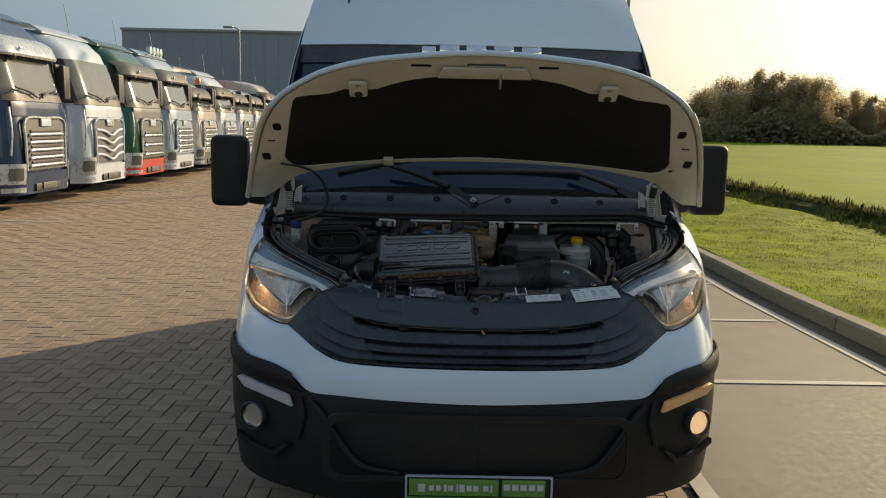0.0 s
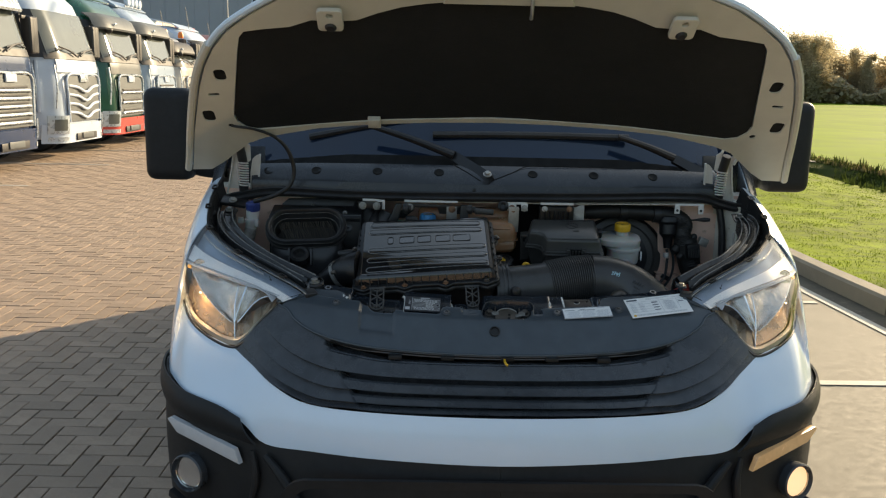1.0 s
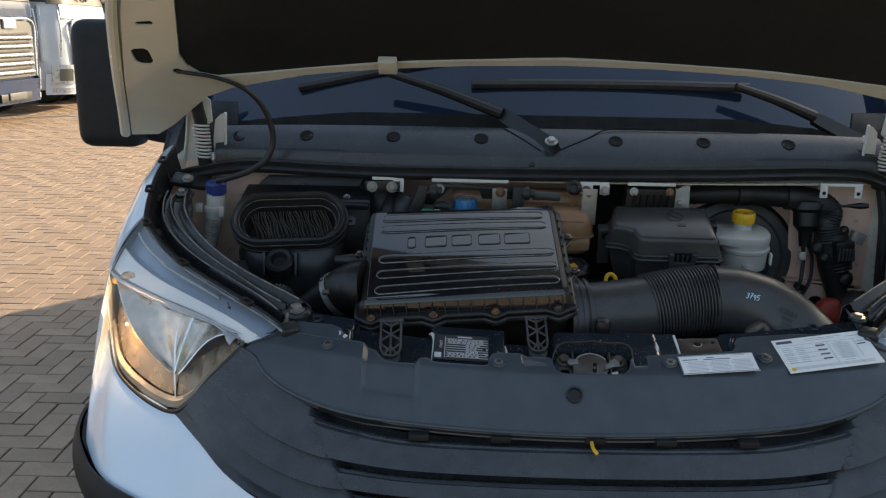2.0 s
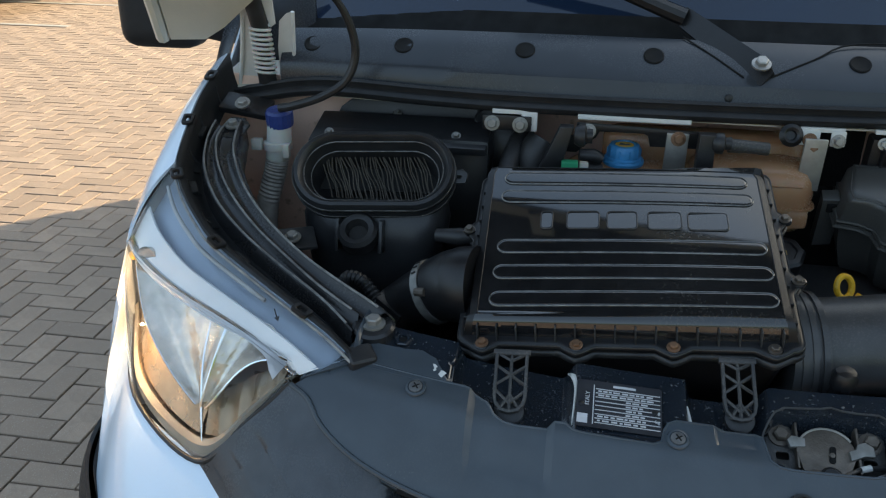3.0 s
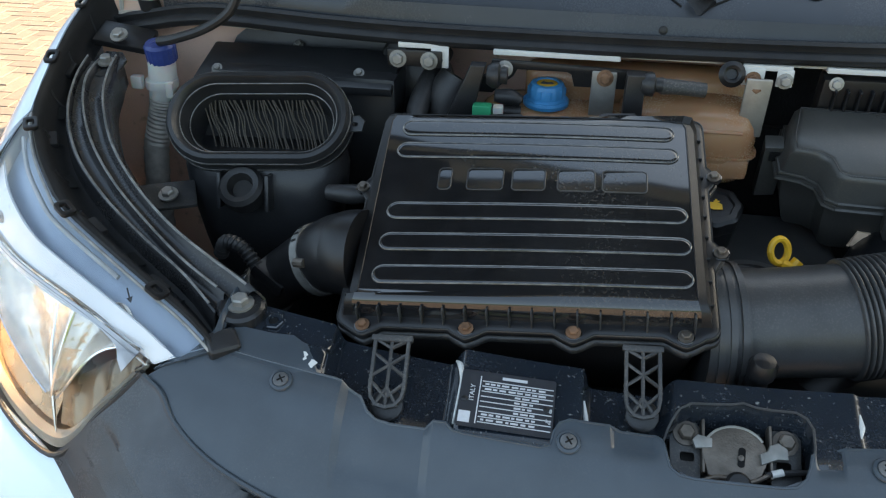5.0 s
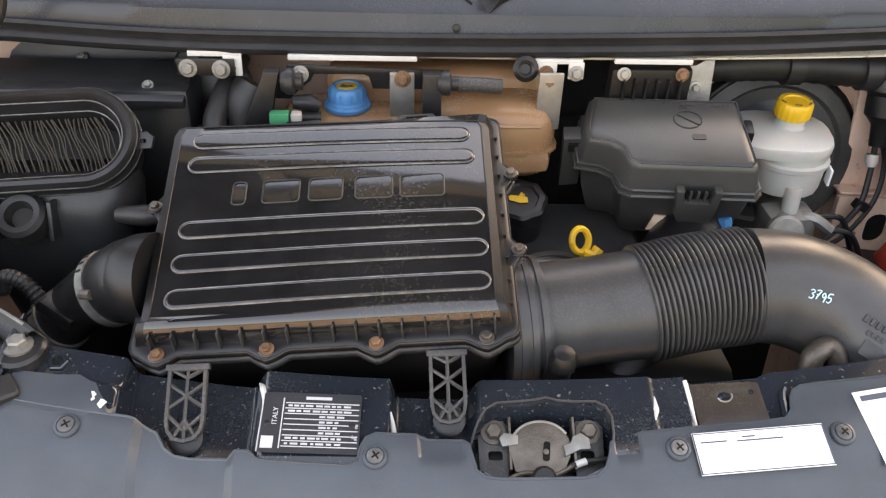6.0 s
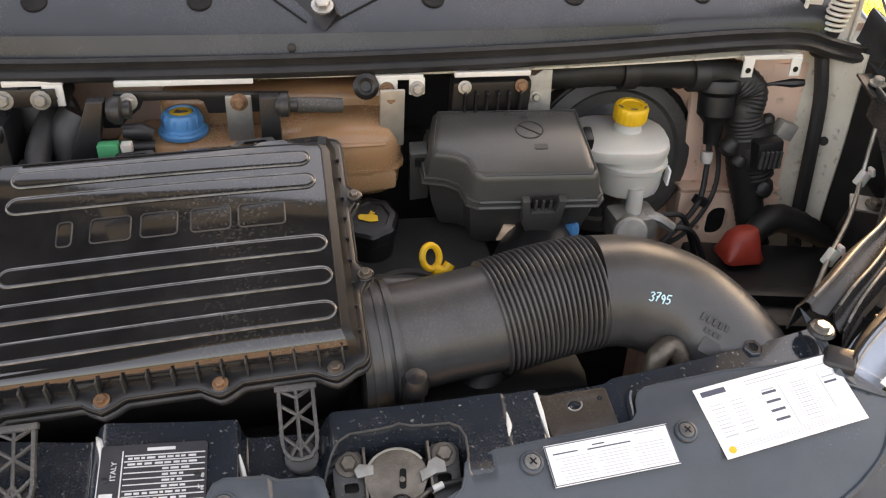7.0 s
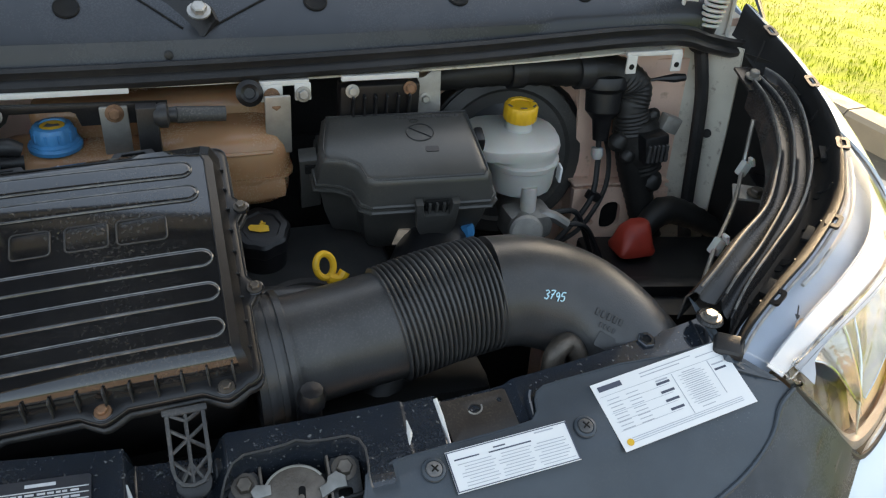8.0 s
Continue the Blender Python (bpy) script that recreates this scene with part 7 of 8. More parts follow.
part("label_mark", prism([(-.010, -.004), (-.003, -.006), (.010, -.003), (.007, .003), (.001, .001), (-.006, .005)], .0004, axes(TC + Vector((0, -.0014, .0288)), (1, 0, 0), (0, 1, .05))), "inkdark", cap)
for k in range(10):
    a = k * .6283
    part("cap_grip", box((.0035, .003, .012), TC + Vector((math.cos(a) * .0262, math.sin(a) * .0262, .017)), Euler((0, 0, a + 1.57)).to_matrix(), .0008, seg=1), "blue", cap)
part("cap_skirt", lathe([(.0330, -.002), (.0335, .003), (.0310, .006)], TC, (0, -.05, 1), 36), "blue", cap)
part("tank_seam", tube([(-.196, 3.7395, 1.158), (-.196, 3.7385, 1.135), (-.196, 3.738, 1.10)], .0016, 6, 3), "milk", tank, "pale moulding line")
part("strap", box((.034, .006, .085), (-.122, 3.757, 1.185), Euler((radians(6), 0, 0)).to_matrix(), .002), "steel", tank, "grey steel strap")
part("strap", box((.034, .006, .085), (.082, 3.748, 1.190), Euler((radians(6), 0, 0)).to_matrix(), .002), "steel", tank, "grey steel strap")
HANGER = [(0, -.004), (.222, -.010), (.222, -.028), (.205, -.036), (.116, -.036), (.111, -.019), (.105, -.016), (.036, -.016), (.031, -.026), (.014, -.040), (.002, -.052), (-.018, -.052), (-.024, -.034), (-.004, -.024)]
part("hanger", prism(HANGER[::-1], .008, axes((-.2785, 3.764, 1.238), (1, 0, 0), (0, 0, 1)), .002), "black", tank, "black arched hanger bracket")
for bx, bz, bm_ in ((-.260, 1.224, "alloy"), (-.121, 1.219, "rusty"), (.080, 1.219, "rusty")):
    part("hanger_bolt", bolt((bx, 3.751, bz), (0, -1, .1), .0078, .009), bm_, tank, "hexagon bolt")
for post in ([(-.3047, 1.237), (-.2838, 1.237), (-.301, 1.1615), (-.318, 1.09), (-.362, 1.09), (-.336, 1.162)], [(-.094, 1.236), (-.0695, 1.236), (-.066, 1.09), (-.096, 1.09)]):
    part("bracket_post", prism([(x, z) for x, z in reversed(post)], .020, axes((0, 3.736, 0), (1, 0, 0), (0, 0, 1)), .003), "black", tank, "black support post")
for x, w in ((-.266, .018), (-.058, .016)):
    part("post_bush", tube([(x - .016, 3.724, 1.223), (x - .008, 3.724, 1.223), (x, 3.724, 1.223), (x + .003, 3.724, 1.223), (x + .012, 3.724, 1.223)], [w * .7, w, w, w * .6, w * .65], 18, 2), "rubber", tank, "ribbed rubber bush")
part("pipe_stub", tube([(-.046, 3.740, 1.216), (-.02, 3.742, 1.215), (.014, 3.745, 1.212)], [.011, .010, .010], 14, 3), "lattice", tank)
part("vent_hose", tube([(-.272, 3.745, 1.186), (-.25, 3.748, 1.184), (-.236, 3.75, 1.178)], [.009, .012, .009], 12, 3), "rubber", tank)
part("tank_back", slab([(.310, .050, .02, -.070, 3.838, 1.10), (.326, .060, .025, -.070, 3.838, 1.13), (.326, .060, .025, -.070, 3.838, 1.196), (.316, .052, .022, -.070, 3.838, 1.208), (.290, .034, .015, -.070, 3.838, 1.213)], Matrix.Identity(4)), "tank", tank, "raised back of the tank", angle=60)
part("wall_ridge", tube([(-.05, 3.728, 1.16), (.01, 3.722, 1.162), (.07, 3.728, 1.16)], .003, 8, 4), "tank", tank)
part("small_hose", tube([(-.30, 3.742, 1.165), (-.275, 3.742, 1.165), (-.235, 3.748, 1.162)], .010, 12, 4), "rubber", tank)
part("green_clip", box((.026, .018, .018), (-.286, 3.712, 1.176), bevel=.003), "green", tank, "green hose clip")
part("white_clip", box((.014, .016, .015), (-.264, 3.714, 1.176), bevel=.003), "milk", tank)
loom0 = thing("cable_loom", "black taped cable loom behind the filter box", "cable loom")
part("loom", tube([(-.36, 3.86, 1.21), (-.375, 3.80, 1.18), (-.385, 3.76, 1.15), (-.375, 3.72, 1.13), (-.34, 3.70, 1.12)], [.014, .016, .017, .014, .010], 12, 6), "rubber", loom0)
part("connector", box((.04, .025, .02), (-.39, 3.735, 1.135), Euler((0, radians(30), 0)).to_matrix(), .004), "black", loom0)
part("hose", tube([(-.33, 3.80, 1.19), (-.345, 3.79, 1.16), (-.345, 3.78, 1.10), (-.34, 3.77, 1.0)], .030, 16, 5), "rubber", loom0)

# ---- fuse box ----
fuse = thing("fuse_box", "charcoal plastic fuse box with a stepped lid and latch", "fuse box")
FM = axes((.246, 3.703, 1.118), (.99, -.10, .02), (.09, .93, .34))
STEP = [(-.050, -.055), (.110, -.055), (.118, -.045), (.108, .086), (-.112, .086), (-.122, .02), (-.120, -.006), (-.090, -.011), (-.072, -.022), (-.064, -.048)]


def stepped(scale, z, dy=0.0):
    return [FM @ Vector((x * scale, .015 + (y - .015) * scale + dy, z)) for x, y in STEP]


bm = bmesh.new()
vs = grid(bm, [stepped(1.01, .0), stepped(1.01, .006), stepped(.985, .009), stepped(.955, .036), stepped(.90, .046), stepped(.84, .048)], close=True)
bm.faces.new(vs[0][::-1]), bm.faces.new(vs[-1])
bmesh.ops.bevel(bm, geom=[e for e in bm.edges if len(e.link_faces) == 2 and e.calc_face_angle(0) > .4], offset=.0028, segments=2, affect='EDGES', profile=.6)
part("lid", bm, "fuse", fuse, "charcoal stepped lid", angle=50)
bm = bmesh.new()
vs = grid(bm, [stepped(.80, -.098), stepped(.84, -.092), stepped(.93, -.050), stepped(.97, -.014), stepped(1.03, -.010), stepped(1.035, -.004), stepped(1.02, -.001)], close=True)
bm.faces.new(vs[0][::-1]), bm.faces.new(vs[-1])
part("tray", bm, "fuse", fuse, "charcoal lower tray")
for sc, zz, rr in ((1.018, .003, .0028), (1.04, -.007, .0030)):
    rim = stepped(sc, zz)
    part("lid_rim", tube([*rim, rim[0]], rr, 6, 1, cap=False), "fuse", fuse)
crease = stepped(.90, .0468)
part("lid_crease", tube([*crease, crease[0]], .0011, 5, 1, cap=False), "ridge", fuse, "worn paler lid edge")
part("latch", prism([(-.030, .020), (-.027, -.026), (-.021, -.040), (-.010, -.045), (.010, -.045), (.021, -.040), (.027, -.026), (.030, .020), (.020, .020), (.017, -.002), (-.017, -.002), (-.020, .020)], .014, FM @ pose(.035, -.060, .0, 90, 0, 0), .003), "fuse", fuse, "rounded black latch")
part("latch_hole", box((.032, .004, .020), FM @ Vector((.035, -.0625, .008)), FM.to_3x3(), .002), "void", fuse)
for k in (-1, 0, 1):
    part("latch_rib", box((.004, .006, .018), FM @ Vector((.035 + k * .010, -.066, .006)), FM.to_3x3(), .001), "fuse", fuse)
part("side_latch", prism([(-.014, -.075), (.014, -.070), (.016, .010), (.010, .022), (-.014, .020)], .026, FM @ pose(-.128, .052, -.005, 90, 0, 0), .003), "fuse", fuse, "charcoal side clamp")
part("clamp_slot", box((.014, .004, .016), FM @ Vector((-.128, .024, .002)), FM.to_3x3(), .002), "void", fuse)
part("side_latch", box((.014, .030, .024), FM @ Vector((.118, .058, .010)), FM.to_3x3(), .005), "black", fuse)
for k in range(14):
    part("print_bar", box((.0045, .005, .0008), FM @ Vector((-.005 + k * .0068, .070, .0482)), FM.to_3x3(), 0), "ridge", fuse)
part("eye_mark", tube([FM @ Vector((.020 + .006 * math.cos(a), .062 + .003 * math.sin(a), .0485)) for a in np.linspace(0, 6.283, 13)], .0008, 5, 1), "black", fuse)
badge = [FM @ Vector((.025 + .019 * math.cos(a), .038 + .017 * math.sin(a), .0485)) for a in np.linspace(0, 2 * math.pi, 25)]
part("warning_ring", tube(badge, .0009, 5, 1), "black", fuse)
part("warning_bar", tube([FM @ Vector((.011, .048, .0485)), FM @ Vector((.039, .028, .0485))], .0009, 5, 1), "black", fuse)
part("book_mark", prism(rounded(.018, .010, .002, 2), .0015, FM @ pose(.037, .004, .0475)), "black", fuse)
part("copper_strip", prism([(-.04, -.012), (.036, -.008), (.034, .006), (-.03, .010)], .005, FM @ pose(.018, -.054, -.060, 62, 0, 0)), "copper", fuse, "bare copper-coloured strip")
part("blue_plug", tube([FM @ Vector((.085, -.045, -.055)), FM @ Vector((.088, -.050, -.07)), FM @ Vector((.082, -.05, -.085))], .012, 10, 4), "blue", fuse, "blue plug")
module = thing("glow_module", "ribbed black control module bolted below the seal", "module")
part("case", box((.115, .03, .075), (.228, 3.788, 1.195), Euler((radians(8), 0, 0)).to_matrix(), .006), "black", module)
for k in range(6):
    part("fin", box((.004, .014, .06), (.188 + k * .016, 3.770, 1.188), Euler((radians(8), 0, 0)).to_matrix(), .0015, seg=1), "black", module)
for x in (.187, .269):
    part("bolt", bolt((x, 3.768, 1.224), (0, -1, .1), .0065, .007), "steel" if x < .2 else "rusty", module)
part("post", box((.014, .01, .03), (.232, 3.765, 1.165), bevel=.002), "black", module)
part("back_plate", prism([(-.020, -.035), (.020, -.035), (.020, .030), (.006, .030), (-.006, .022), (-.020, .022)], .003, axes((.304, 3.800, 1.205), (1, 0, 0), (0, .1, 1)), .0008), "alloy", module, "grey steel mounting plate")
part("plate_bolt", bolt((.300, 3.795, 1.196), (0, -1, .1), .006, .007), "steel", module)

# ---- brakes: servo, reservoir, cylinder ----
servo = thing("brake_servo", "large round black brake servo", "brake servo")
part("drum", lathe([(.152, 0), (.155, .02), (.155, .045), (.140, .062), (.125, .068), (.118, .062), (.06, .075), (.05, .10), (.03, .11)], (.484, 3.975, 1.032), (-.05, -1, .12), 56), "inletblack", servo)
# the black servo's ring-shaped highlight, painted as a grey ring
part("face_ring", lathe([(.142, 0), (.139, .006), (.118, .010), (.112, .004)], (.481, 3.912, 1.040), (-.05, -1, .12), 48), "servoring", servo, "face ring greyed for the servo's highlight")
part("front_lip", tube([Vector((.484, 3.925, 1.038)) + Vector((math.cos(a) * .146, 0, math.sin(a) * .146)) for a in np.linspace(0, 2 * math.pi, 49)], .004, 6, 1), "black", servo)
res = thing("brake_fluid_reservoir", "milky plastic brake fluid reservoir with a yellow cap", "reservoir")
RM = axes((.457, 3.795, 1.102), (1, -.12, 0), (.12, .985, .12)) @ Matrix.Scale(.90, 4)
part("body", slab([(.104, .096, .046, .004, -.008, -.062), (.115, .107, .051, .004, -.008, -.058), (.118, .110, .053, .004, -.008, -.050), (.119, .111, .053, .004, -.008, -.014), (.128, .118, .057, .004, -.008, -.011), (.129, .119, .057, .004, -.008, -.003), (.122, .114, .055, .003, -.006, .000), (.126, .116, .055, .002, -.004, .008), (.162, .132, .050, -.016, .004, .012), (.166, .135, .052, -.017, .004, .026), (.163, .132, .051, -.017, .004, .031), (.154, .123, .048, -.017, .004, .0335)], RM), "milk", res, "milky body with a flat shoulder plate", angle=32)
RC = RM @ Vector((.0, .022, .036))
RZ = (RM.to_3x3() @ Vector((0, 0, 1))).normalized()
RC = RC + RZ * .004
part("neck", lathe([(.026, -.010), (.021, -.004), (.0205, .012)], RC, RZ, 24), "milk", res)
part("cap", lathe([(.0250, .009), (.0260, .011), (.0262, .030), (.0235, .034), (.017, .0345), (.016, .032), (.0, .032)], RC, RZ, 60, scallop=.022, lobes=20), "yellow", res, "yellow ribbed cap")
for k in range(6):
    a = k * 1.047 + .3
    part("cap_print", box((.010, .0024, .0006), RC + RZ * .0347 + Vector((math.cos(a) * .0215, math.sin(a) * .0215, 0)), Euler((radians(7), 0, a + 1.57)).to_matrix(), 0), "inkdark", res)
part("label_strip", box((.004, .02, .03), RM @ Vector((.069, -.03, -.03)), RM.to_3x3(), .001), "paper", res)
cyl = thing("master_cylinder", "cast alloy brake master cylinder under its reservoir", "brake cylinder")
part("stem", tube([(.458, 3.745, 1.062), (.458, 3.742, 1.03), (.456, 3.745, 1.000)], .0125, 14, 3), "milk", cyl)
part("barrel", tube([(.470, 3.85, .990), (.454, 3.78, .998), (.444, 3.715, 1.003)], .024, 24, 3), "alloy", cyl, "grey alloy barrel")
part("body_block", box((.075, .05, .045), (.458, 3.745, 1.003), Euler((radians(10), 0, radians(8))).to_matrix(), .008), "alloy", cyl)
part("end_cap", lathe([(.024, 0), (.027, .003), (.027, .014), (.023, .018), (.0, .0185)], (.442, 3.712, 1.005), (-.12, -.95, .28), 28), "alloy", cyl, "round machined end")
part("port", tube([(.465, 3.74, 1.010), (.49, 3.73, 1.018), (.52, 3.725, 1.0)], .009, 8, 4), "steel", cyl)
part("brake_pipe", tube([(.515, 3.725, 1.002), (.55, 3.72, .995), (.575, 3.715, .955), (.60, 3.71, .90)], .0045, 8, 6), "black", cyl)
part("brake_pipe", tube([(.50, 3.74, 1.015), (.54, 3.74, 1.012), (.56, 3.735, .975), (.58, 3.73, .92)], .0045, 8, 6), "black", cyl)

# ---- looms and connectors at the driver's side ----
loom = thing("wiring_loom", "thick black wrapped wiring loom across the firewall", "wiring loom")
part("trunk", tube([(.34, 3.88, 1.198), (.45, 3.875, 1.206), (.56, 3.872, 1.202), (.640, 3.866, 1.196), (.678, 3.858, 1.170), (.676, 3.848, 1.135), (.684, 3.845, 1.10), (.698, 3.84, 1.03), (.715, 3.835, .97), (.735, 3.82, .90)], [.022, .025, .027, .026, .030, .027, .034, .030, .024, .024], 20, 12, ribs=.0014, rib_every=2), "dark", loom)
for bx, by, bz, br in ((.652, 3.832, 1.085, .017), (.668, 3.822, 1.062, .014), (.718, 3.826, 1.045, .017), (.722, 3.822, 1.010, .020), (.675, 3.836, 1.118, .016), (.712, 3.838, 1.125, .013)):
    part("taped_lump", lathe([(.0, -br), (br * .7, -br * .8), (br, -br * .1), (br * .85, br * .5), (br * .5, br * .95), (.0, br * 1.05)], (bx, by, bz), (.3, -.4, 1), 12), "dark", loom)
for tx, ty, tz in ((.47, 3.852, 1.205), (.585, 3.845, 1.200)):
    part("tape_band", tube([(tx - .012, ty + .02, tz), (tx + .012, ty + .02, tz)], .0295, 18, 1), "rubber", loom)
part("wrap", tube([(.690, 3.842, 1.12), (.700, 3.836, 1.07), (.712, 3.832, 1.03)], [.030, .035, .028], 16, 9, ribs=.0016), "dark", loom)
part("connector", box((.044, .03, .050), (.700, 3.800, 1.085), Euler((0, radians(-8), 0)).to_matrix(), .005), "black", loom, "black multi-pin connector")
for k in range(5):
    part("pin_rib", box((.005, .006, .03), (.684 + k * .008, 3.783, 1.080), bevel=.001, seg=1), "ridge", loom)
part("connector", box((.032, .022, .028), (.742, 3.83, 1.112), Euler((0, radians(20), 0)).to_matrix(), .003), "alloy", loom, "grey connector")
part("side_plug", tube([(.690, 3.852, 1.180), (.715, 3.85, 1.184), (.745, 3.845, 1.186), (.765, 3.845, 1.186)], [.003, .003, .008, .006], 8, 3), "black", loom)
part("drop_cable", tube([(.80, 3.87, 1.235), (.815, 3.86, 1.15), (.818, 3.85, 1.05), (.820, 3.84, .93), (.80, 3.80, .90)], .012, 10, 6), "rubber", loom)
part("clutch_cylinder", lathe([(.024, -.03), (.026, -.012), (.036, -.008), (.038, 0), (.038, .010), (.034, .014), (.030, .018), (.029, .050), (.022, .058), (.016, .066), (.013, .10)], (.628, 3.865, 1.182), (0, -.15, -1), 24), "black", loom, "black capped cylinder")
part("small_hose", tube([(.628, 3.855, 1.08), (.63, 3.85, 1.04), (.615, 3.83, .98), (.55, 3.80, .93), (.47, 3.76, .90)], .0048, 10, 8), "rubber", loom)
part("white_tip", lathe([(.010, 0), (.011, .012), (.007, .02)], (.626, 3.852, 1.068), (0, -.2, -1), 12), "milk", loom)
part("cable_clip", box((.026, .012, .016), (.622, 3.835, .985), Euler((0, radians(25), 0)).to_matrix(), .003), "black", loom)
part("cable", tube([(.634, 3.862, 1.10), (.652, 3.855, 1.05), (.645, 3.84, .99), (.60, 3.82, .935), (.54, 3.80, .915)], .0042, 8, 6), "rubber", loom)
panel = thing("side_panel", "cream painted inner panel with holes and grime", "panel")
part("panel", prism([(-.09, -.17), (.11, -.17), (.12, .17), (-.11, .17)], .006, axes((.712, 3.905, 1.03), (1, -.02, 0), (0, 0, 1)), .001, holes=[rounded(.05, .07, .022, 4, -.03, -.105), [(-.07 + .006 * math.cos(a), -.06 + .006 * math.sin(a)) for a in np.linspace(0, 6.283, 9)[:-1]]]), "pink", panel, "pinkish cream inner panel")
part("panel_ledge", prism([(-.09, -.07), (.10, -.075), (.10, .045), (-.04, .060), (-.09, .060)], .010, axes((.690, 3.873, .925), (1, 0, 0), (0, 0, 1)), 0, holes=[rounded(.040, .056, .018, 5, -.012, .0)] + [[(hx + .005 * math.cos(a), hz + .005 * math.sin(a)) for a in np.linspace(0, 6.283, 9)[:-1]] for hx, hz in ((-.050, .032), (-.048, -.010), (.03, .02))]), "pink", panel, "stepped lower panel with an arched hole")
part("ledge_backing", box((.17, .003, .112), (.690, 3.8755, .920), bevel=.001), "void", panel)
part("ledge_top", box((.19, .034, .004), (.695, 3.882, .9865), Euler((0, radians(3), 0)).to_matrix(), .001), "pink", panel)
# near-black sheet puts the recess's shade into its colour
part("wing_recess", loft([[(.868 + .02 * (1.2 - z), 3.850, z), (.885 + .03 * (1.2 - z), 3.80, z), (.905 + .03 * (1.2 - z), 3.74, z)] for z in (.80, .95, 1.08, 1.18, 1.225)], .004), "dark", panel, "dark sheet for the shaded recess beside the wing panel")
part("wing_panel", loft([[(.79, 3.92, z), (.82, 3.885, z), (.862 + .02 * (1.2 - z) * (z > 1), 3.848, z), (.866 + .02 * (1.2 - z) * (z > 1), 3.838, z)] for z in (.80, .95, 1.08, 1.18, 1.232)], .004), "wing", panel, "grimy pale wing panel with a round hole")
part("panel_hole", lathe([(.008, 0), (.008, .002)], (.842, 3.858, 1.075), (-.5, -.8, .1), 12), "dark", panel)

battery = thing("battery", "dusty black battery with a red terminal cover", "battery")
part("case", box((.30, .24, .22), (.705, 3.655, .82), Euler((0, 0, radians(-12))).to_matrix(), .012), "black", battery)
part("terminal_cover", slab([(.064, .056, .012, .646, 3.726, .938), (.066, .058, .012, .646, 3.726, .944), (.058, .050, .013, .646, 3.726, .956), (.050, .040, .014, .650, 3.731, .974), (.036, .028, .012, .656, 3.734, .984), (.022, .018, .008, .658, 3.735, .986)], Matrix.Identity(4)), "red", battery, "red terminal cover")
part("holder_bar", box((.30, .03, .018), (.70, 3.60, .938), Euler((0, 0, radians(-12))).to_matrix(), .004), "black", battery)
part("fat_cable", tube([(.675, 3.765, .935), (.735, 3.79, .966), (.79, 3.79, .952), (.86, 3.78, .915)], [.016, .024, .022, .016], 14, 6, ribs=.0016), "dark", battery)
stay = thing("headlight_stay", "small zinc bracket with a bolt beside the rail", "bracket")
part("plate", box((.060, .036, .005), (.770, 3.620, 1.080), Euler((radians(12), 0, radians(-30))).to_matrix(), .002), "alloy", stay)
part("bolt", bolt((.768, 3.612, 1.084), (0, -.2, 1), .009, .010), "lockmetal", stay)
part("stay_rod", tube([(.590, 3.46, 1.045), (.635, 3.508, 1.068), (.715, 3.59, 1.080), (.786, 3.676, 1.095), (.795, 3.69, 1.17)], .0034, 6, 5), "steel", stay)
for x, y, z in ((.637, 3.508, 1.069), (.786, 3.674, 1.096)):
    part("rod_clip", box((.015, .013, .024), (x, y, z), Euler((0, radians(25), 0)).to_matrix(), .003), "milk", stay)
    part("clip_ear", box((.006, .012, .014), (x + .010, y - .003, z + .012), Euler((0, radians(-20), 0)).to_matrix(), .002), "milk", stay)
part("wing_gusset", box((.05, .22, .10), (.83, 3.64, 1.00), Euler((0, radians(14), radians(-18))).to_matrix(), .01), "black", stay)

drain = thing("coolant_elbow", "cast grey hose elbow below the duct", "pipe")
part("elbow", tube([(.345, 3.385, 1.0), (.352, 3.392, 1.025), (.372, 3.40, 1.03), (.385, 3.39, 1.005), (.385, 3.38, .97)], .013, 12, 6), "lockmetal", drain)
part("flange", box((.03, .02, .03), (.390, 3.398, 1.0), bevel=.004), "black", drain)

# ---- bonnet lock ----
lock = thing("bonnet_lock", "worn steel bonnet lock in its cut-out", "lock")
LM = axes((.0290, 3.2800, .9860), (1, 0, 0), (0, .84, .54)) @ Matrix.Scale(.92, 4)
LN = LM.to_3x3() @ Vector((0, 0, 1))
part("back_plate", box((.150, .085, .004), LM @ Vector((0, .002, -.030)), LM.to_3x3(), .001), "dark", lock)
DISC = [(.0345 * math.cos(a) - .002 * (math.cos(a) < -.5), .030 * math.sin(a)) for a in np.linspace(-.42, 3.56, 26)] + [(-.030, -.026), (-.012, -.032), (.016, -.032), (.027, -.022)]
part("pawl", prism(DISC, .006, LM @ pose(-.002, .004, -.002), .0014), "lockmetal", lock, "round worn pawl")
part("pawl_rim", tube([LM @ Vector((-.002 + .0345 * math.cos(a), .004 + .030 * math.sin(a), .0042)) for a in np.linspace(.55, 2.75, 16)], .0014, 6, 1), "alloy", lock, "bright rubbed rim")
part("claw", prism([(-.014, -.010), (.004, -.006), (.016, -.008), (.018, .004), (.010, .012), (.000, .010), (-.004, .004), (-.013, .002)], .007, LM @ pose(.036, .006, .002, 0, 0, 12), .0016), "zinc", lock, "worn steel claw")
part("claw", prism([(-.012, -.004), (.006, -.008), (.010, .002), (-.004, .010), (-.012, .006)], .006, LM @ pose(-.036, .013, .000, 0, 0, 20), .0016), "zinc", lock, "worn steel claw")
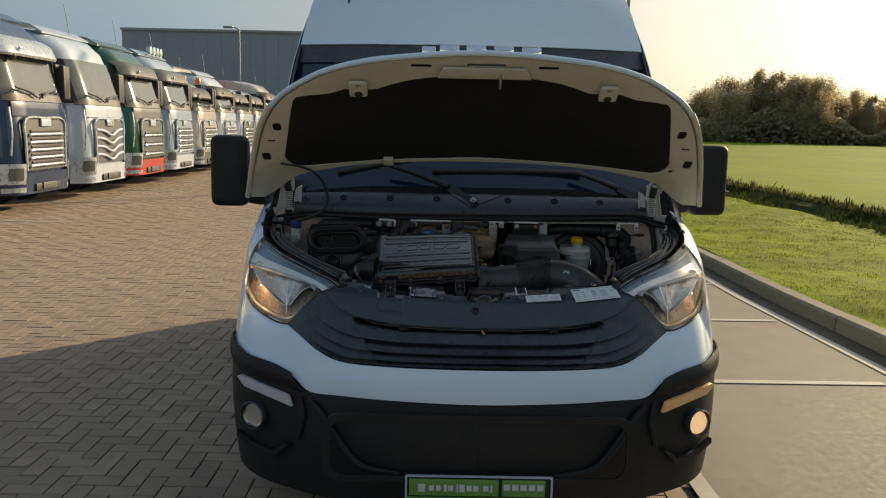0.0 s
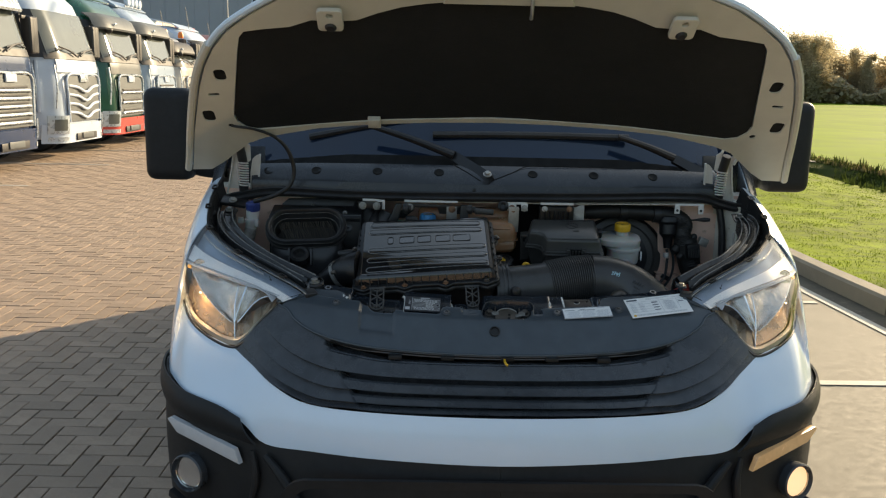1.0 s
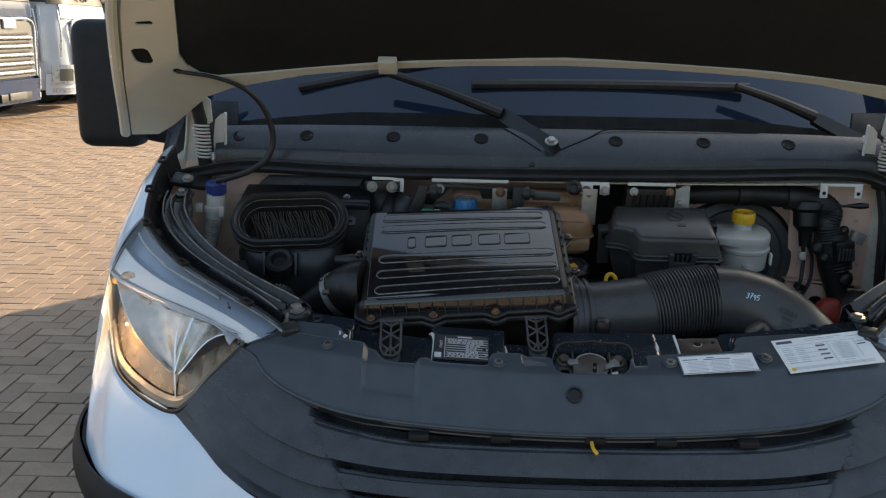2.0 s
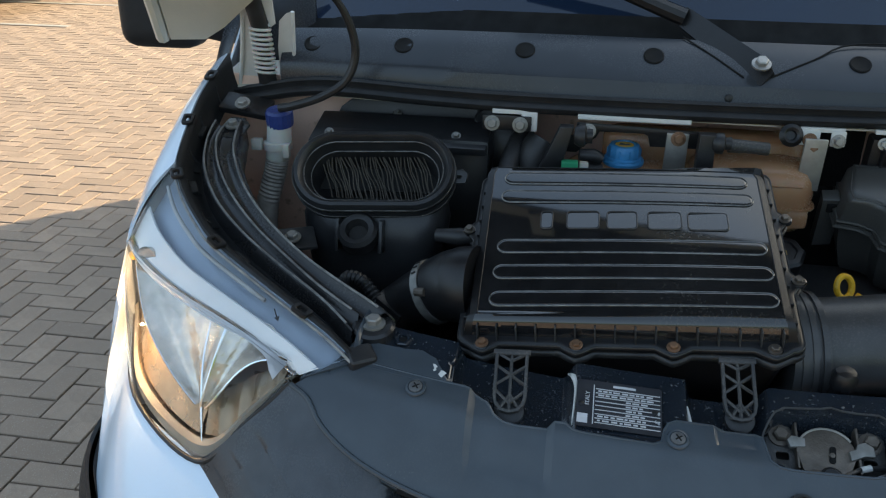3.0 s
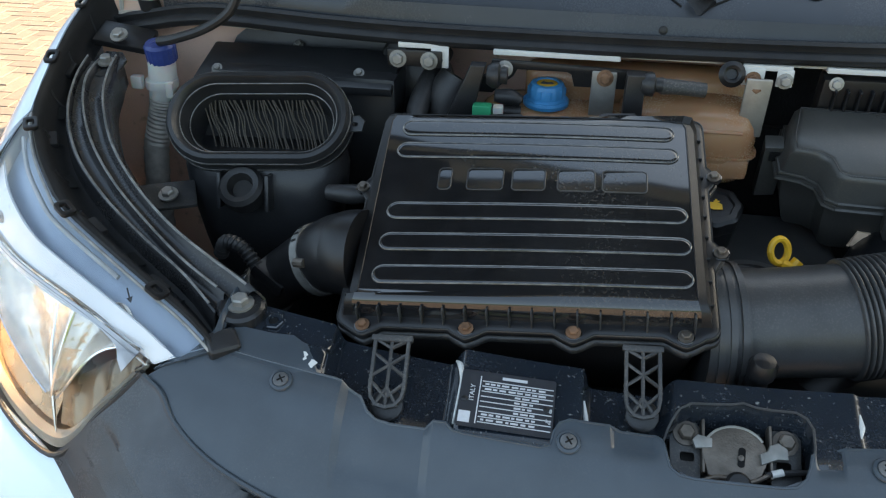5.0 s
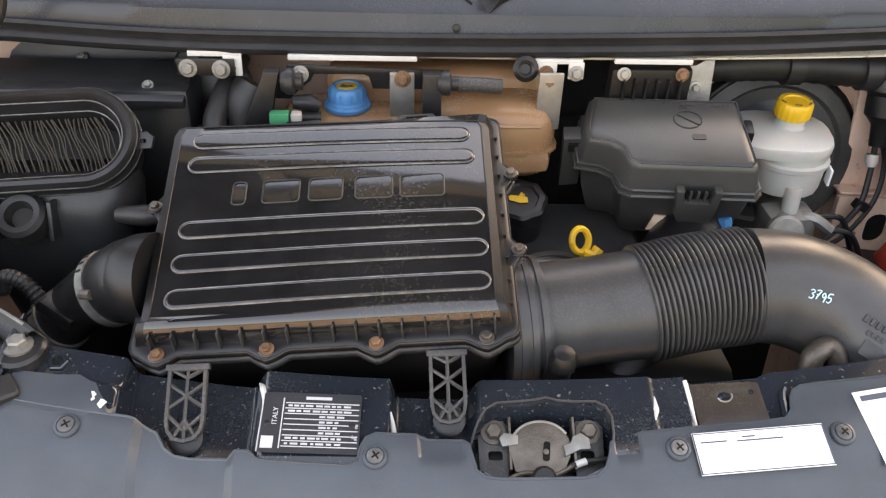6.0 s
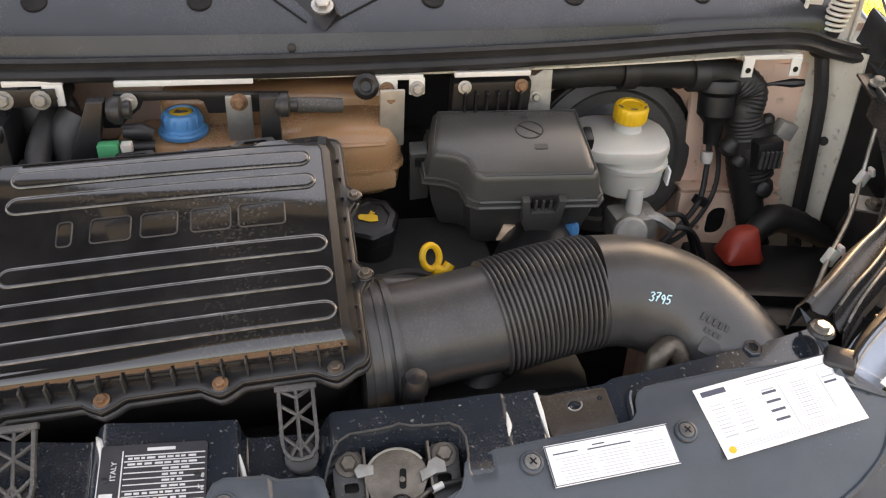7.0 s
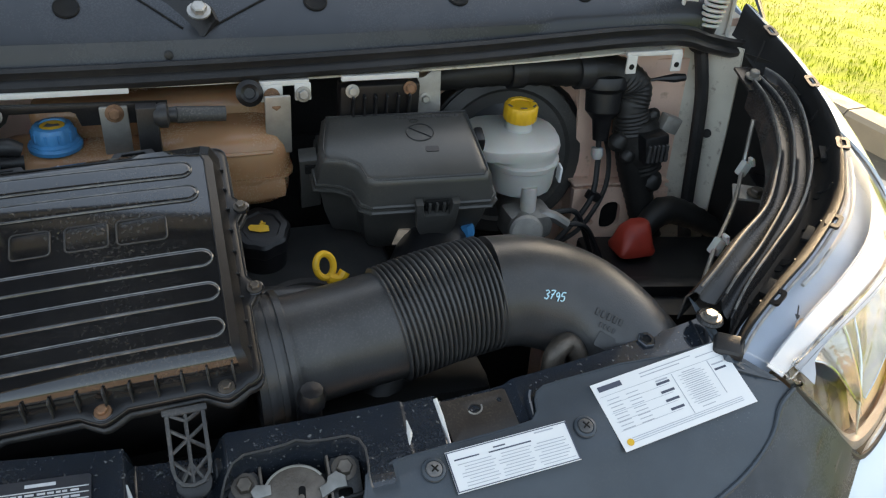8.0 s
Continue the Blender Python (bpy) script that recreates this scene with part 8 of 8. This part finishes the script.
part("pawl_slot", prism(rounded(.0075, .022, .003), .0012, LM @ pose(.004, .000, .0042, 0, 0, -6)), "void", lock, "dark slot in the pawl")
part("slot_peg", lathe([(.0030, 0), (.0030, .003), (.0, .0034)], LM @ Vector((.003, -.001, .0042)), LN, 10), "lockmetal", lock)
part("link", tube([LM @ Vector(q) for q in ((-.040, -.030, .002), (-.020, -.024, .005), (.010, -.027, .005), (.036, -.014, .003))], .0026, 8, 4), "lockmetal", lock)
part("pivot", lathe([(.0125, 0), (.0130, .007), (.0100, .0105), (.0, .0108)], LM @ Vector((-.001, -.031, .001)), LN, 20), "black", lock)
part("cable_end", tube([LM @ Vector((.030, -.016, .003)), LM @ Vector((.046, -.012, .003)), LM @ Vector((.075, -.008, .002))], .0030, 8, 3), "rubber", lock, "black release cable")
part("cable_nipple", tube([LM @ Vector((.036, -.015, .003)), LM @ Vector((.048, -.011, .003))], .0038, 10, 1), "tab", lock, "bright cable nipple")
for k in (-1, 1):
    part("lock_bracket", prism([(-.016, -.052), (.016, -.052), (.018, .012), (.012, .020), (-.012, .020), (-.018, .012)], .003, LM @ pose(.0545 * k, .018, -.011), .001, holes=[rounded(.016, .010, .003, 3, -.002 * k, -.020)]), "ridge", lock, "dark steel lock bracket")
    part("bracket_wall", box((.003, .060, .018), LM @ Vector((.0365 * k, .010, -.006)), LM.to_3x3(), .001), "lockmetal", lock)
    part("lock_bolt", bolt(LM @ Vector((.0545 * k, .024, -.008)), LN, .0088, .012), "lockmetal", lock, "dirty hexagon bolt")

# ---- plates and labels ----
vin = thing("type_plate", "black type plate with white printed rows", "plate")
VM = axes((-.2092, 3.2834 + slam_y(-.21), 1.0172), (.0936, -.0006, -.0042), (0, .9350, .3610)) @ Matrix.Diagonal((1.02, 1.07, 1, 1))
part("plate", prism(rounded(.098, .062, .003), .0012, VM), "plateblack", vin)
for k in range(9):
    part("print_rule", box((.074, .0009, .0006), VM @ Vector((.010, .0200 - k * .0056, .0014)), VM.to_3x3(), 0), "platewhite", vin)
row_rng = random.Random(4)
for k in range(8):
    u = -.024 if k in (0, 1, 6, 7) else .008
    while u < (.036 if k < 2 else .028):
        w = row_rng.uniform(.003, .008)
        part("print_bar", box((w, .0018, .0006), VM @ Vector((u + w / 2, .0172 - k * .0056, .0014)), VM.to_3x3(), 0), "platewhite", vin)
        u += w + row_rng.uniform(.0012, .003)
part("print_bar", box((.0012, .052, .0006), VM @ Vector((-.029, -.001, .0014)), VM.to_3x3(), 0), "platewhite", vin)
part("print_bar", box((.012, .012, .0006), VM @ Vector((-.041, -.021, .0013)), VM.to_3x3(), 0), "platewhite", vin)
part("maker_bar", box((.026, .0030, .0006), VM @ Vector((.006, .0255, .0014)), VM.to_3x3(), 0), "platewhite", vin)
part("country", letters("ITALY", .007, VM @ pose(-.036, .006, .0014, 0, 0, 90), .0003), "platewhite", vin)
for y in (-.002, -.014):
    part("unit", letters("kg", .006, VM @ pose(.044, y, .0018), .0003), "platewhite", vin)
for x in (-.043, .041):
    part("rivet", lathe([(.0035, 0), (.0035, .001), (.002, .0018)], VM @ Vector((x, .0 - .002, .0012)), VM.to_3x3() @ Vector((0, 0, 1)), 10), "black", vin)


def label(name, corners, text, rows):
    """A paper label given by its left-lower, right-lower and left-upper corners."""
    a, b, c = (Vector(q) for q in corners)
    m = axes(a, b - a, c - a) @ pose(0, 0, .0035)
    w, h = (b - a).length, (m.inverted() @ c).y
    t = thing(name, text, "label")
    part("paper", prism([(0, 0), (w, 0), (w, h), (0, h)], .0008, m), "paper", t)
    for u, v, lw, lh, ink in rows:
        part("printed_bar", box((lw * w, lh * h, .0004), m @ Vector((u * w, v * h, .0010)), m.to_3x3(), 0), ink, t)
    return t, m, w, h


fluid_rows = [(.12, .90, .17, .075, "inkdark"), (.55, .93, .4, .012, "ink"), (.5, .88, .3, .012, "ink"), (.86, .88, .16, .012, "ink")]
fluid_rows += [(.47, .70 - k * .13, .10, .035, "inkdark") for k in range(4)] + [(.90, .62, .09, .03, "inkdark"), (.90, .70, .09, .02, "ink"), (.5, .79, .96, .004, "ink"), (.555, .46, .004, .62, "ink"), (.84, .52, .004, .52, "ink"), (.47, .745, .09, .02, "ink")] + [(.27, .66 - .13 * k, .46, .004, "ink") for k in range(4)] + [(.68 + .02 * (k % 2), .71 - .03 * k, .18, .006, "ink") for k in range(16)]
fluid_rows += [(.10 + .14 * (k % 2), .72 - .055 * (k // 2), .09, .010, "ink") for k in range(18)] + [(.68, .74 - .06 * k, .10, .010, "ink") for k in range(10)] + [(.5, .14 - .028 * k, .84, .007, "ink") for k in range(3)]
lab, lm_, lw_, lh_ = label("fluid_label", ((.3714, 3.2446, .9972), (.5439, 3.2643, 1.0153), (.3626, 3.3196, 1.0297)), "white service label with grey printed rows on the slam cover", fluid_rows)
part("yellow_dot", lathe([(.004, 0), (.004, .0012)], lm_ @ Vector((.010, .008, .0006)), lm_.to_3x3() @ Vector((0, 0, 1)), 14), "yellow", lab)
label("small_label", ((.1809, 3.2356, .9945), (.3160, 3.2406, 1.0040), (.1788, 3.2764, 1.0122)), "narrow white printed label on the slam cover", [(.80, .90, .16, .03, "ink"), (.42, .83, .10, .03, "inkdark"), (.50, .74, .35, .03, "inkdark")] + [(.20 + .30 * (j % 3) + .012 * ((k * 7 + j * 3) % 4), .64 - k * .075, .27 - .02 * ((k + j) % 3), .016, "ink") for k in range(8) for j in range(3)] + [(.15, .76, .2, .03, "inkdark"), (.5, .97, .99, .02, "inkdark"), (.5, .03, .99, .02, "inkdark"), (.006, .5, .01, .97, "inkdark"), (.994, .5, .01, .97, "inkdark")])

# ---- the row of parked lorries ----
M.update(
    lglass=mat("lorry_window_glass", (0.10, 0.11, 0.10), 0.06, vary=0.15, scale=2, coat=0.5),
    lgrey=mat("lorry_grey_grille", (0.085, 0.095, 0.10), 0.45, vary=0.1, scale=10),
    lblack=mat("lorry_black_plastic", (0.025, 0.025, 0.027), 0.5, vary=0.2, scale=10),
    lsilver=mat("lorry_silver_trim", (0.48, 0.53, 0.58), 0.28, metal=0.5, vary=0.1, scale=10),
    lorange=mat("orange_beacon_plastic", (0.75, 0.20, 0.03), 0.35, vary=0.1, scale=10),
)
for key, col in (("lblue", (0.010, 0.030, 0.085)), ("lwhite", (0.50, 0.57, 0.66)), ("lgreen", (0.006, 0.065, 0.042)), ("lpale", (0.34, 0.42, 0.52)), ("lcream", (0.48, 0.46, 0.42)), ("lred", (0.48, 0.05, 0.04)), ("lsteel", (0.33, 0.38, 0.44))):
    M[key] = mat("lorry_paint_" + key[1:], col, 0.3, vary=0.05, scale=4, coat=0.6)


def lorry(y, x, paint, grille, bumper, label, h=3.5, deflector=True, visor="lblack", slats=5, band=None, low=False, beacons=False, extra=None, bars="lsilver", veed=False, skirt=None):
    """A parked lorry facing +x: cab with rounded corners, screen with dark surround, visor, grille, lamps, mirrors, wheels."""
    t = thing("lorry", label, "lorry", "row of parked lorries", at=(x, y, 0))
    top = h if not low else 2.9
    front = [(.02, .42), (.05, .75), (.05, 1.25), (.02, 1.85), (-.06, 2.1), (-.22, top - .75), (-.36, top - .42), (-.62, top - .18), (-1.1, top - .05), (-2.2, top)]

    def inset(v):
        return .02 + .42 * max(0, (abs(v) - .74) / .48) ** 2.2

    rows = []
    for v in np.linspace(-1.22, 1.22, 25):
        rows.append([(-2.2, v, .55)] + [(px - inset(v), v * (1 - .03 * max(0, pz - 2) / 1.5), pz) for px, pz in front] + [(-2.2, v, .55)])
    bm = loft(rows, 0)
    for k in (0, -1):
        bm.faces.new([bm.verts.new(q) for q in (rows[k][:-1] if k else rows[k][:-1][::-1])])
    part("cab", bm, paint, t, angle=40)

    def patch(name, z0, z1, v0, v1, mat_, out=.02, seg=9, lbl="", slope=0.0, under=t):
        """A panel following the cab's rounded front between two widths."""
        r = []
        for z in np.linspace(z0, z1, 5):
            px = float(np.interp(z, [q[1] for q in front], [q[0] for q in front]))
            r.append([(px - inset(v) + out, v, z + slope * abs(v)) for v in np.linspace(v0, v1, seg)])
        return part(name, loft(r, -.02), mat_, under, lbl)

    wz1 = top - (.62 if not low else .45)
    patch("windscreen", 1.98, wz1, -1.03, 1.03, "lglass", .014, 15, "wide windscreen bright with sky")
    patch("scuttle", 1.90, 2.02, -1.08, 1.08, "lblack", .022, 13, "black scuttle under the screen")
    for s in (-1, 1):
        patch("pillar", 1.93, wz1, s * 1.03, s * 1.21, "lblack", .010, 5, "dark screen pillar")
        w = part("wiper_arm", tube([(.05, s * .1 - .1, 1.98), (.025, s * .4 - .1, 2.08), (.005, s * .75 - .1, 2.13)], .018, 6, 3), "lblack", t)
        part("wiper_blade", tube([(.03, s * .15 - .1, 2.04), (.02, s * .5 - .1, 2.10), (-.02, s * .88 - .08, 2.06)], .012, 6, 3), "lblack", w)
    if visor:
        rr = []
        for v in np.linspace(-1.12, 1.12, 15):
            px = float(np.interp(wz1, [q[1] for q in front], [q[0] for q in front])) - inset(v)
            rr.append([(px + .02, v, wz1 + .16), (px + .18, v, wz1 + .06), (px + .27, v, wz1 - .14), (px + .25, v, wz1 - .18)])
        sv = part("sun_visor", loft(rr, .02), visor, t, "sun visor")
        part("visor_lamp", box((.04, .12, .05), (px + .26 + inset(1.12), -.55, wz1 - .05), bevel=.012), "lsilver", sv)
        part("camera_pod", lathe([(.07, -.07), (.09, 0), (.05, .06), (.0, .08)], (-.10, -.72, wz1 - .18), (1, 0, -.2), 12), "lblack", t, "dark round pod under the visor")
    g = patch("grille", .74, 1.60, -.72, .72, grille, .026, 11, "tall grille")
    part("grille_surround", tube([(.075, -.73, .74), (.08, -.75, 1.2), (.075, -.72, 1.60), (.075, 0, 1.63), (.075, .72, 1.60), (.08, .75, 1.2), (.075, .73, .74)], .022, 8, 4), bars, g)
    for k in range(slats):
        z = .82 + k * .66 / slats
        if veed:
            part("grille_slat", tube([(.07, -.70, z + .10), (.10, -.35, z + .07), (.115, 0, z - .02), (.10, .35, z + .07), (.07, .70, z + .10)], .028, 8, 4), bars, g)
        else:
            part("grille_slat", tube([(.085, -.62, z - .03), (.105, -.56, z), (.115, 0, z), (.105, .56, z), (.085, .62, z - .03)], .026, 8, 4), bars, g)
            part("grille_gap", box((.02, 1.12, .045), (.082, 0, z + .055), bevel=.004), "lblack", g)
    patch("nose_panel", 1.66, 1.89, -.95, .95, band or paint, .024, 11)
    part("badge", box((.035, .36, .13), (.085, 0, 1.55), bevel=.012), "lwhite" if bars == "lsilver" else "lsilver", t, "bright maker's badge block")
    patch("bumper", .34, .70, -1.18, 1.18, bumper, .045, 15, "deep front bumper")
    part("lower_intake", box((.03, .95, .13), (.085, 0, .44), bevel=.01), "lblack", t, "dark lower intake")
    part("plate_panel", box((.02, .52, .11), (.112, 0, .46), bevel=.004), "lgrey", t)
    for s in (-1, 1):
        hl = patch("lorry_headlight", .52, .86, s * .80, s * 1.13, "lsilver", .055, 7, "clear corner headlight")
        patch("lamp_lens", .58, .79, s * .86, s * 1.06, "lglass", .062, 5, under=hl)
        patch("lamp_step", .38, .46, s * .78, s * 1.12, "lsilver", .052, 5)
        m = part("lorry_mirror", box((.20, .20, .66), (-.24, s * 1.42, 2.30), bevel=.06, seg=3), "lblack", t, "tall mirror housing")
        part("mirror_bracket", box((.06, .2, .06), (-.25, s * 1.28, 2.60), bevel=.01), "lblack", m)
        part("door_window", box((.72, .02, .74), (-.95, s * 1.225, 2.32), bevel=.006), "lglass", t)
        part("window_surround", box((.86, .016, .90), (-.95, s * 1.221, 2.30), bevel=.004), "lblack", t)
        part("door_seam", box((.02, .012, 1.7), (-.52, s * 1.226, 1.7), bevel=.003), "lblack", t)
        part("step_panel", box((1.2, .03, .42), (-1.1, s * 1.225, .62), bevel=.01), skirt or bumper, t)
        part("step_well", box((.36, .02, .12), (-.75, s * 1.243, .62), bevel=.004), "lblack", t)
        wh = part("lorry_wheel", lathe([(.3, -.14), (.46, -.14), (.5, -.1), (.5, .1), (.46, .14), (.3, .14)], (-1.35, s * 1.02, .5), (0, 1, 0), 28), "rubber", t)
        part("rim", lathe([(.30, .08), (.20, .04), (.08, .10), (.0, .10)], (-1.35, s * 1.06, .5), (0, s, 0), 20), "lsilver", wh)
        part("corner_vane", box((.06, .10, .95), (-.30, s * 1.20, 1.40), Euler((0, 0, radians(-35 * s))).to_matrix(), .02), paint, t)
        part("grab_rail", tube([(-.04, s * 1.02, 1.0), (.0, s * 1.03, 1.4), (-.04, s * 1.02, 1.8)], .016, 6, 3), "lsilver", t)
    if deflector:
        r = []
        for v in np.linspace(-1.1, 1.1, 9):
            r.append([(-.75, v, top - .10), (-1.0, v * .98, top + .04), (-1.6, v * .95, top + .16), (-2.2, v * .93, top + .20)])
        part("roof_deflector", loft(r, .03), paint, t)
        for s in (-1, 1):
            part("side_fairing", box((.9, .04, 2.2), (-2.6, s * 1.18, 1.9), bevel=.015), paint, t)
    if extra:
        part("load_box", box((2.6, 2.2, 1.5), (-3.6, 0, 2.75), bevel=.05), extra, t, "painted load box behind the cab")
        part("chassis", box((4.0, .9, .3), (-3.6, 0, .85), bevel=.05), "lblack", t)
        for s in (-.8, .8):
            part("rack_post", box((.12, .12, 1.1), (-3.4, s, 1.5), bevel=.01), "lblack", t)
    else:
        part("trailer_hitch", box((2.8, .9, .3), (-3.5, 0, .85), bevel=.05), "lblack", t)
    if beacons:
        for v in (-.75, .75):
            part("beacon", lathe([(.08, 0), (.085, .1), (.05, .18), (.0, .19)], (-.5, v, top - .15), (0, 0, 1), 12), "lorange", t, "orange beacon")
    part("aerial", tube([(-.9, .5, top - .1), (-.95, .5, top + .3), (-1.0, .5, top + .62)], .008, 5, 2), "lblack", t)
    return t


FX = -7.15
lorry(12.25, FX, "lwhite", "lblack", "lwhite", "white lorry cab with a dark grille", slats=4)
lorry(15.15, FX, "lblue", "lgrey", "lblue", "dark blue lorry cab with silver grille bars", h=3.45, visor="lsilver", slats=5)
lorry(18.1, FX, "lwhite", "lgrey", "lwhite", "white lorry cab with a grey grille", h=3.4, visor=None, slats=4, bars="lwhite", veed=True)
lorry(20.8, FX, "lgreen", "lgrey", "lred", "dark green lorry cab with a red bumper", h=3.4, visor="lgrey", band="lgrey", slats=3, bars="lsilver", skirt="lgreen")
lorry(23.45, FX, "lpale", "lpale", "lwhite", "pale silver lorry cab with roof lamps", h=3.4, visor="lgrey", beacons=False)
lorry(26.1, FX, "lcream", "lcream", "lgrey", "low cream lorry cab with orange beacons", low=True, beacons=True, deflector=False)
lorry(28.7, FX, "lwhite", "lwhite", "lgrey", "white lorry cab with a tall roof fairing", h=3.2)
lorry(31.4, FX, "lwhite", "lgrey", "lwhite", "white lorry cab with a cream load box", h=3.0, deflector=False, low=True, extra="lcream")
lorry(34.0, FX, "lsteel", "lgrey", "lwhite", "grey lorry cab carrying red machinery", low=True, deflector=False, extra="lred")
lorry(36.7, FX, "lcream", "lgrey", "lwhite", "cream lorry cab at the far end", h=3.3, deflector=False)
roof_lamps = thing("roof_lamp_bar", "row of four bright roof lamps on a lorry", "lamp bar", at=(FX - .7, 23.45, 3.33))
for k in range(4):
    part("roof_lamp", lathe([(.09, -.06), (.11, .02), (.10, .05), (.0, .06)], (0, -.42 + k * .28, .12), (1, 0, 0), 16), "lwhite", roof_lamps)
part("lamp_rail", tube([(-.02, -.6, 0), (-.02, 0, .0), (-.02, .6, 0)], .025, 8, 2), "lsilver", roof_lamps)

# ---- brick paving in herringbone, last ----
BL, BW, JOINT = .200, .100, .0065
rng = random.Random(21)


def brick_block(w, d):
    """Corners and faces of one paver with a small chamfer, open below."""
    c = .0022
    v = [(-w, -d, -.03), (w, -d, -.03), (w, d, -.03), (-w, d, -.03), (-w, -d, -c), (w, -d, -c), (w, d, -c), (-w, d, -c), (-w + c, -d + c, 0), (w - c, -d + c, 0), (w - c, d - c, 0), (-w + c, d - c, 0)]
    f = [(8, 9, 10, 11)] + [(a, (a + 1) % 4, (a + 1) % 4 + 4, a + 4) for a in range(4)] + [(a + 4, (a + 1) % 4 + 4, (a + 1) % 4 + 8, a + 8) for a in range(4)]
    return v, f


LYING, STANDING = brick_block(BL / 2 - JOINT / 2, BW / 2 - JOINT / 2), brick_block(BW / 2 - JOINT / 2, BL / 2 - JOINT / 2)
brick_meshes = []
for v, f in (LYING, STANDING):
    me = bpy.data.meshes.new("brick")
    me.from_pydata(v, [], f)
    me.materials.append(M["brick"])
    brick_meshes.append(me)

paving = thing("brick_paving", "worn grey-brown herringbone brick paving of the yard", "paving", kind="structure")
verts, faces, count = [], [], 0
X0, X1, Y0, Y1 = -15.0, 1.04, -4.0, 31.0
spots = []
for i in range(-190, 340):
    for j in range(-180, 180):
        bx, by = (i + 2 * j) * BW, (i - 2 * j) * BW
        for kind_, cx, cy in ((0, bx + BW, by + BW / 2), (1, bx + 2.5 * BW, by)):
            cx, cy = -1.79 - cx, 4.357 + cy
            if X0 < cx < X1 and Y0 < cy < Y1 and not (cx > -.95 and cy > 4.3):
                spots.append((kind_, cx, cy))
near = sorted((s for s in spots if -2.75 < s[1] < -1.0 and 3.55 < s[2] < 7.5), key=lambda s: (s[1] + 1.2) ** 2 + (s[2] - 4.6) ** 2)[:300]
chosen = set(near)
for kind_, cx, cy in spots:
    z = rng.gauss(0, .0012) + .003 * math.sin(cx * 1.3 + cy * .7)
    if (kind_, cx, cy) in chosen:
        o = new("brick", brick_meshes[kind_])
        o.parent = paving
        o.location, o.rotation_euler = (cx, cy, z), (rng.gauss(0, .006), rng.gauss(0, .006), rng.gauss(0, .006))
        continue
    k = len(verts)
    tx, ty = rng.gauss(0, .006), rng.gauss(0, .006)
    bv, bf = (LYING, STANDING)[kind_]
    verts += [(cx + a, cy + b, z + c + a * tx + b * ty) for a, b, c in bv]
    faces += [tuple(q + k for q in f) for f in bf]
me = bpy.data.meshes.new("paving_rest")
me.from_pydata(verts, [], faces)
me.materials.append(M["brick"])
rest = new("paving_field", me)
rest.parent = paving
tagged(rest, kind="stuff")
flat("yard", -60, -15, -12, 70, -.004, "brick", "worn brick yard further off", "pavement")
flat("yard_far", -15, 1.05, 31, 70, -.004, "brick", "worn brick yard further off", "pavement")
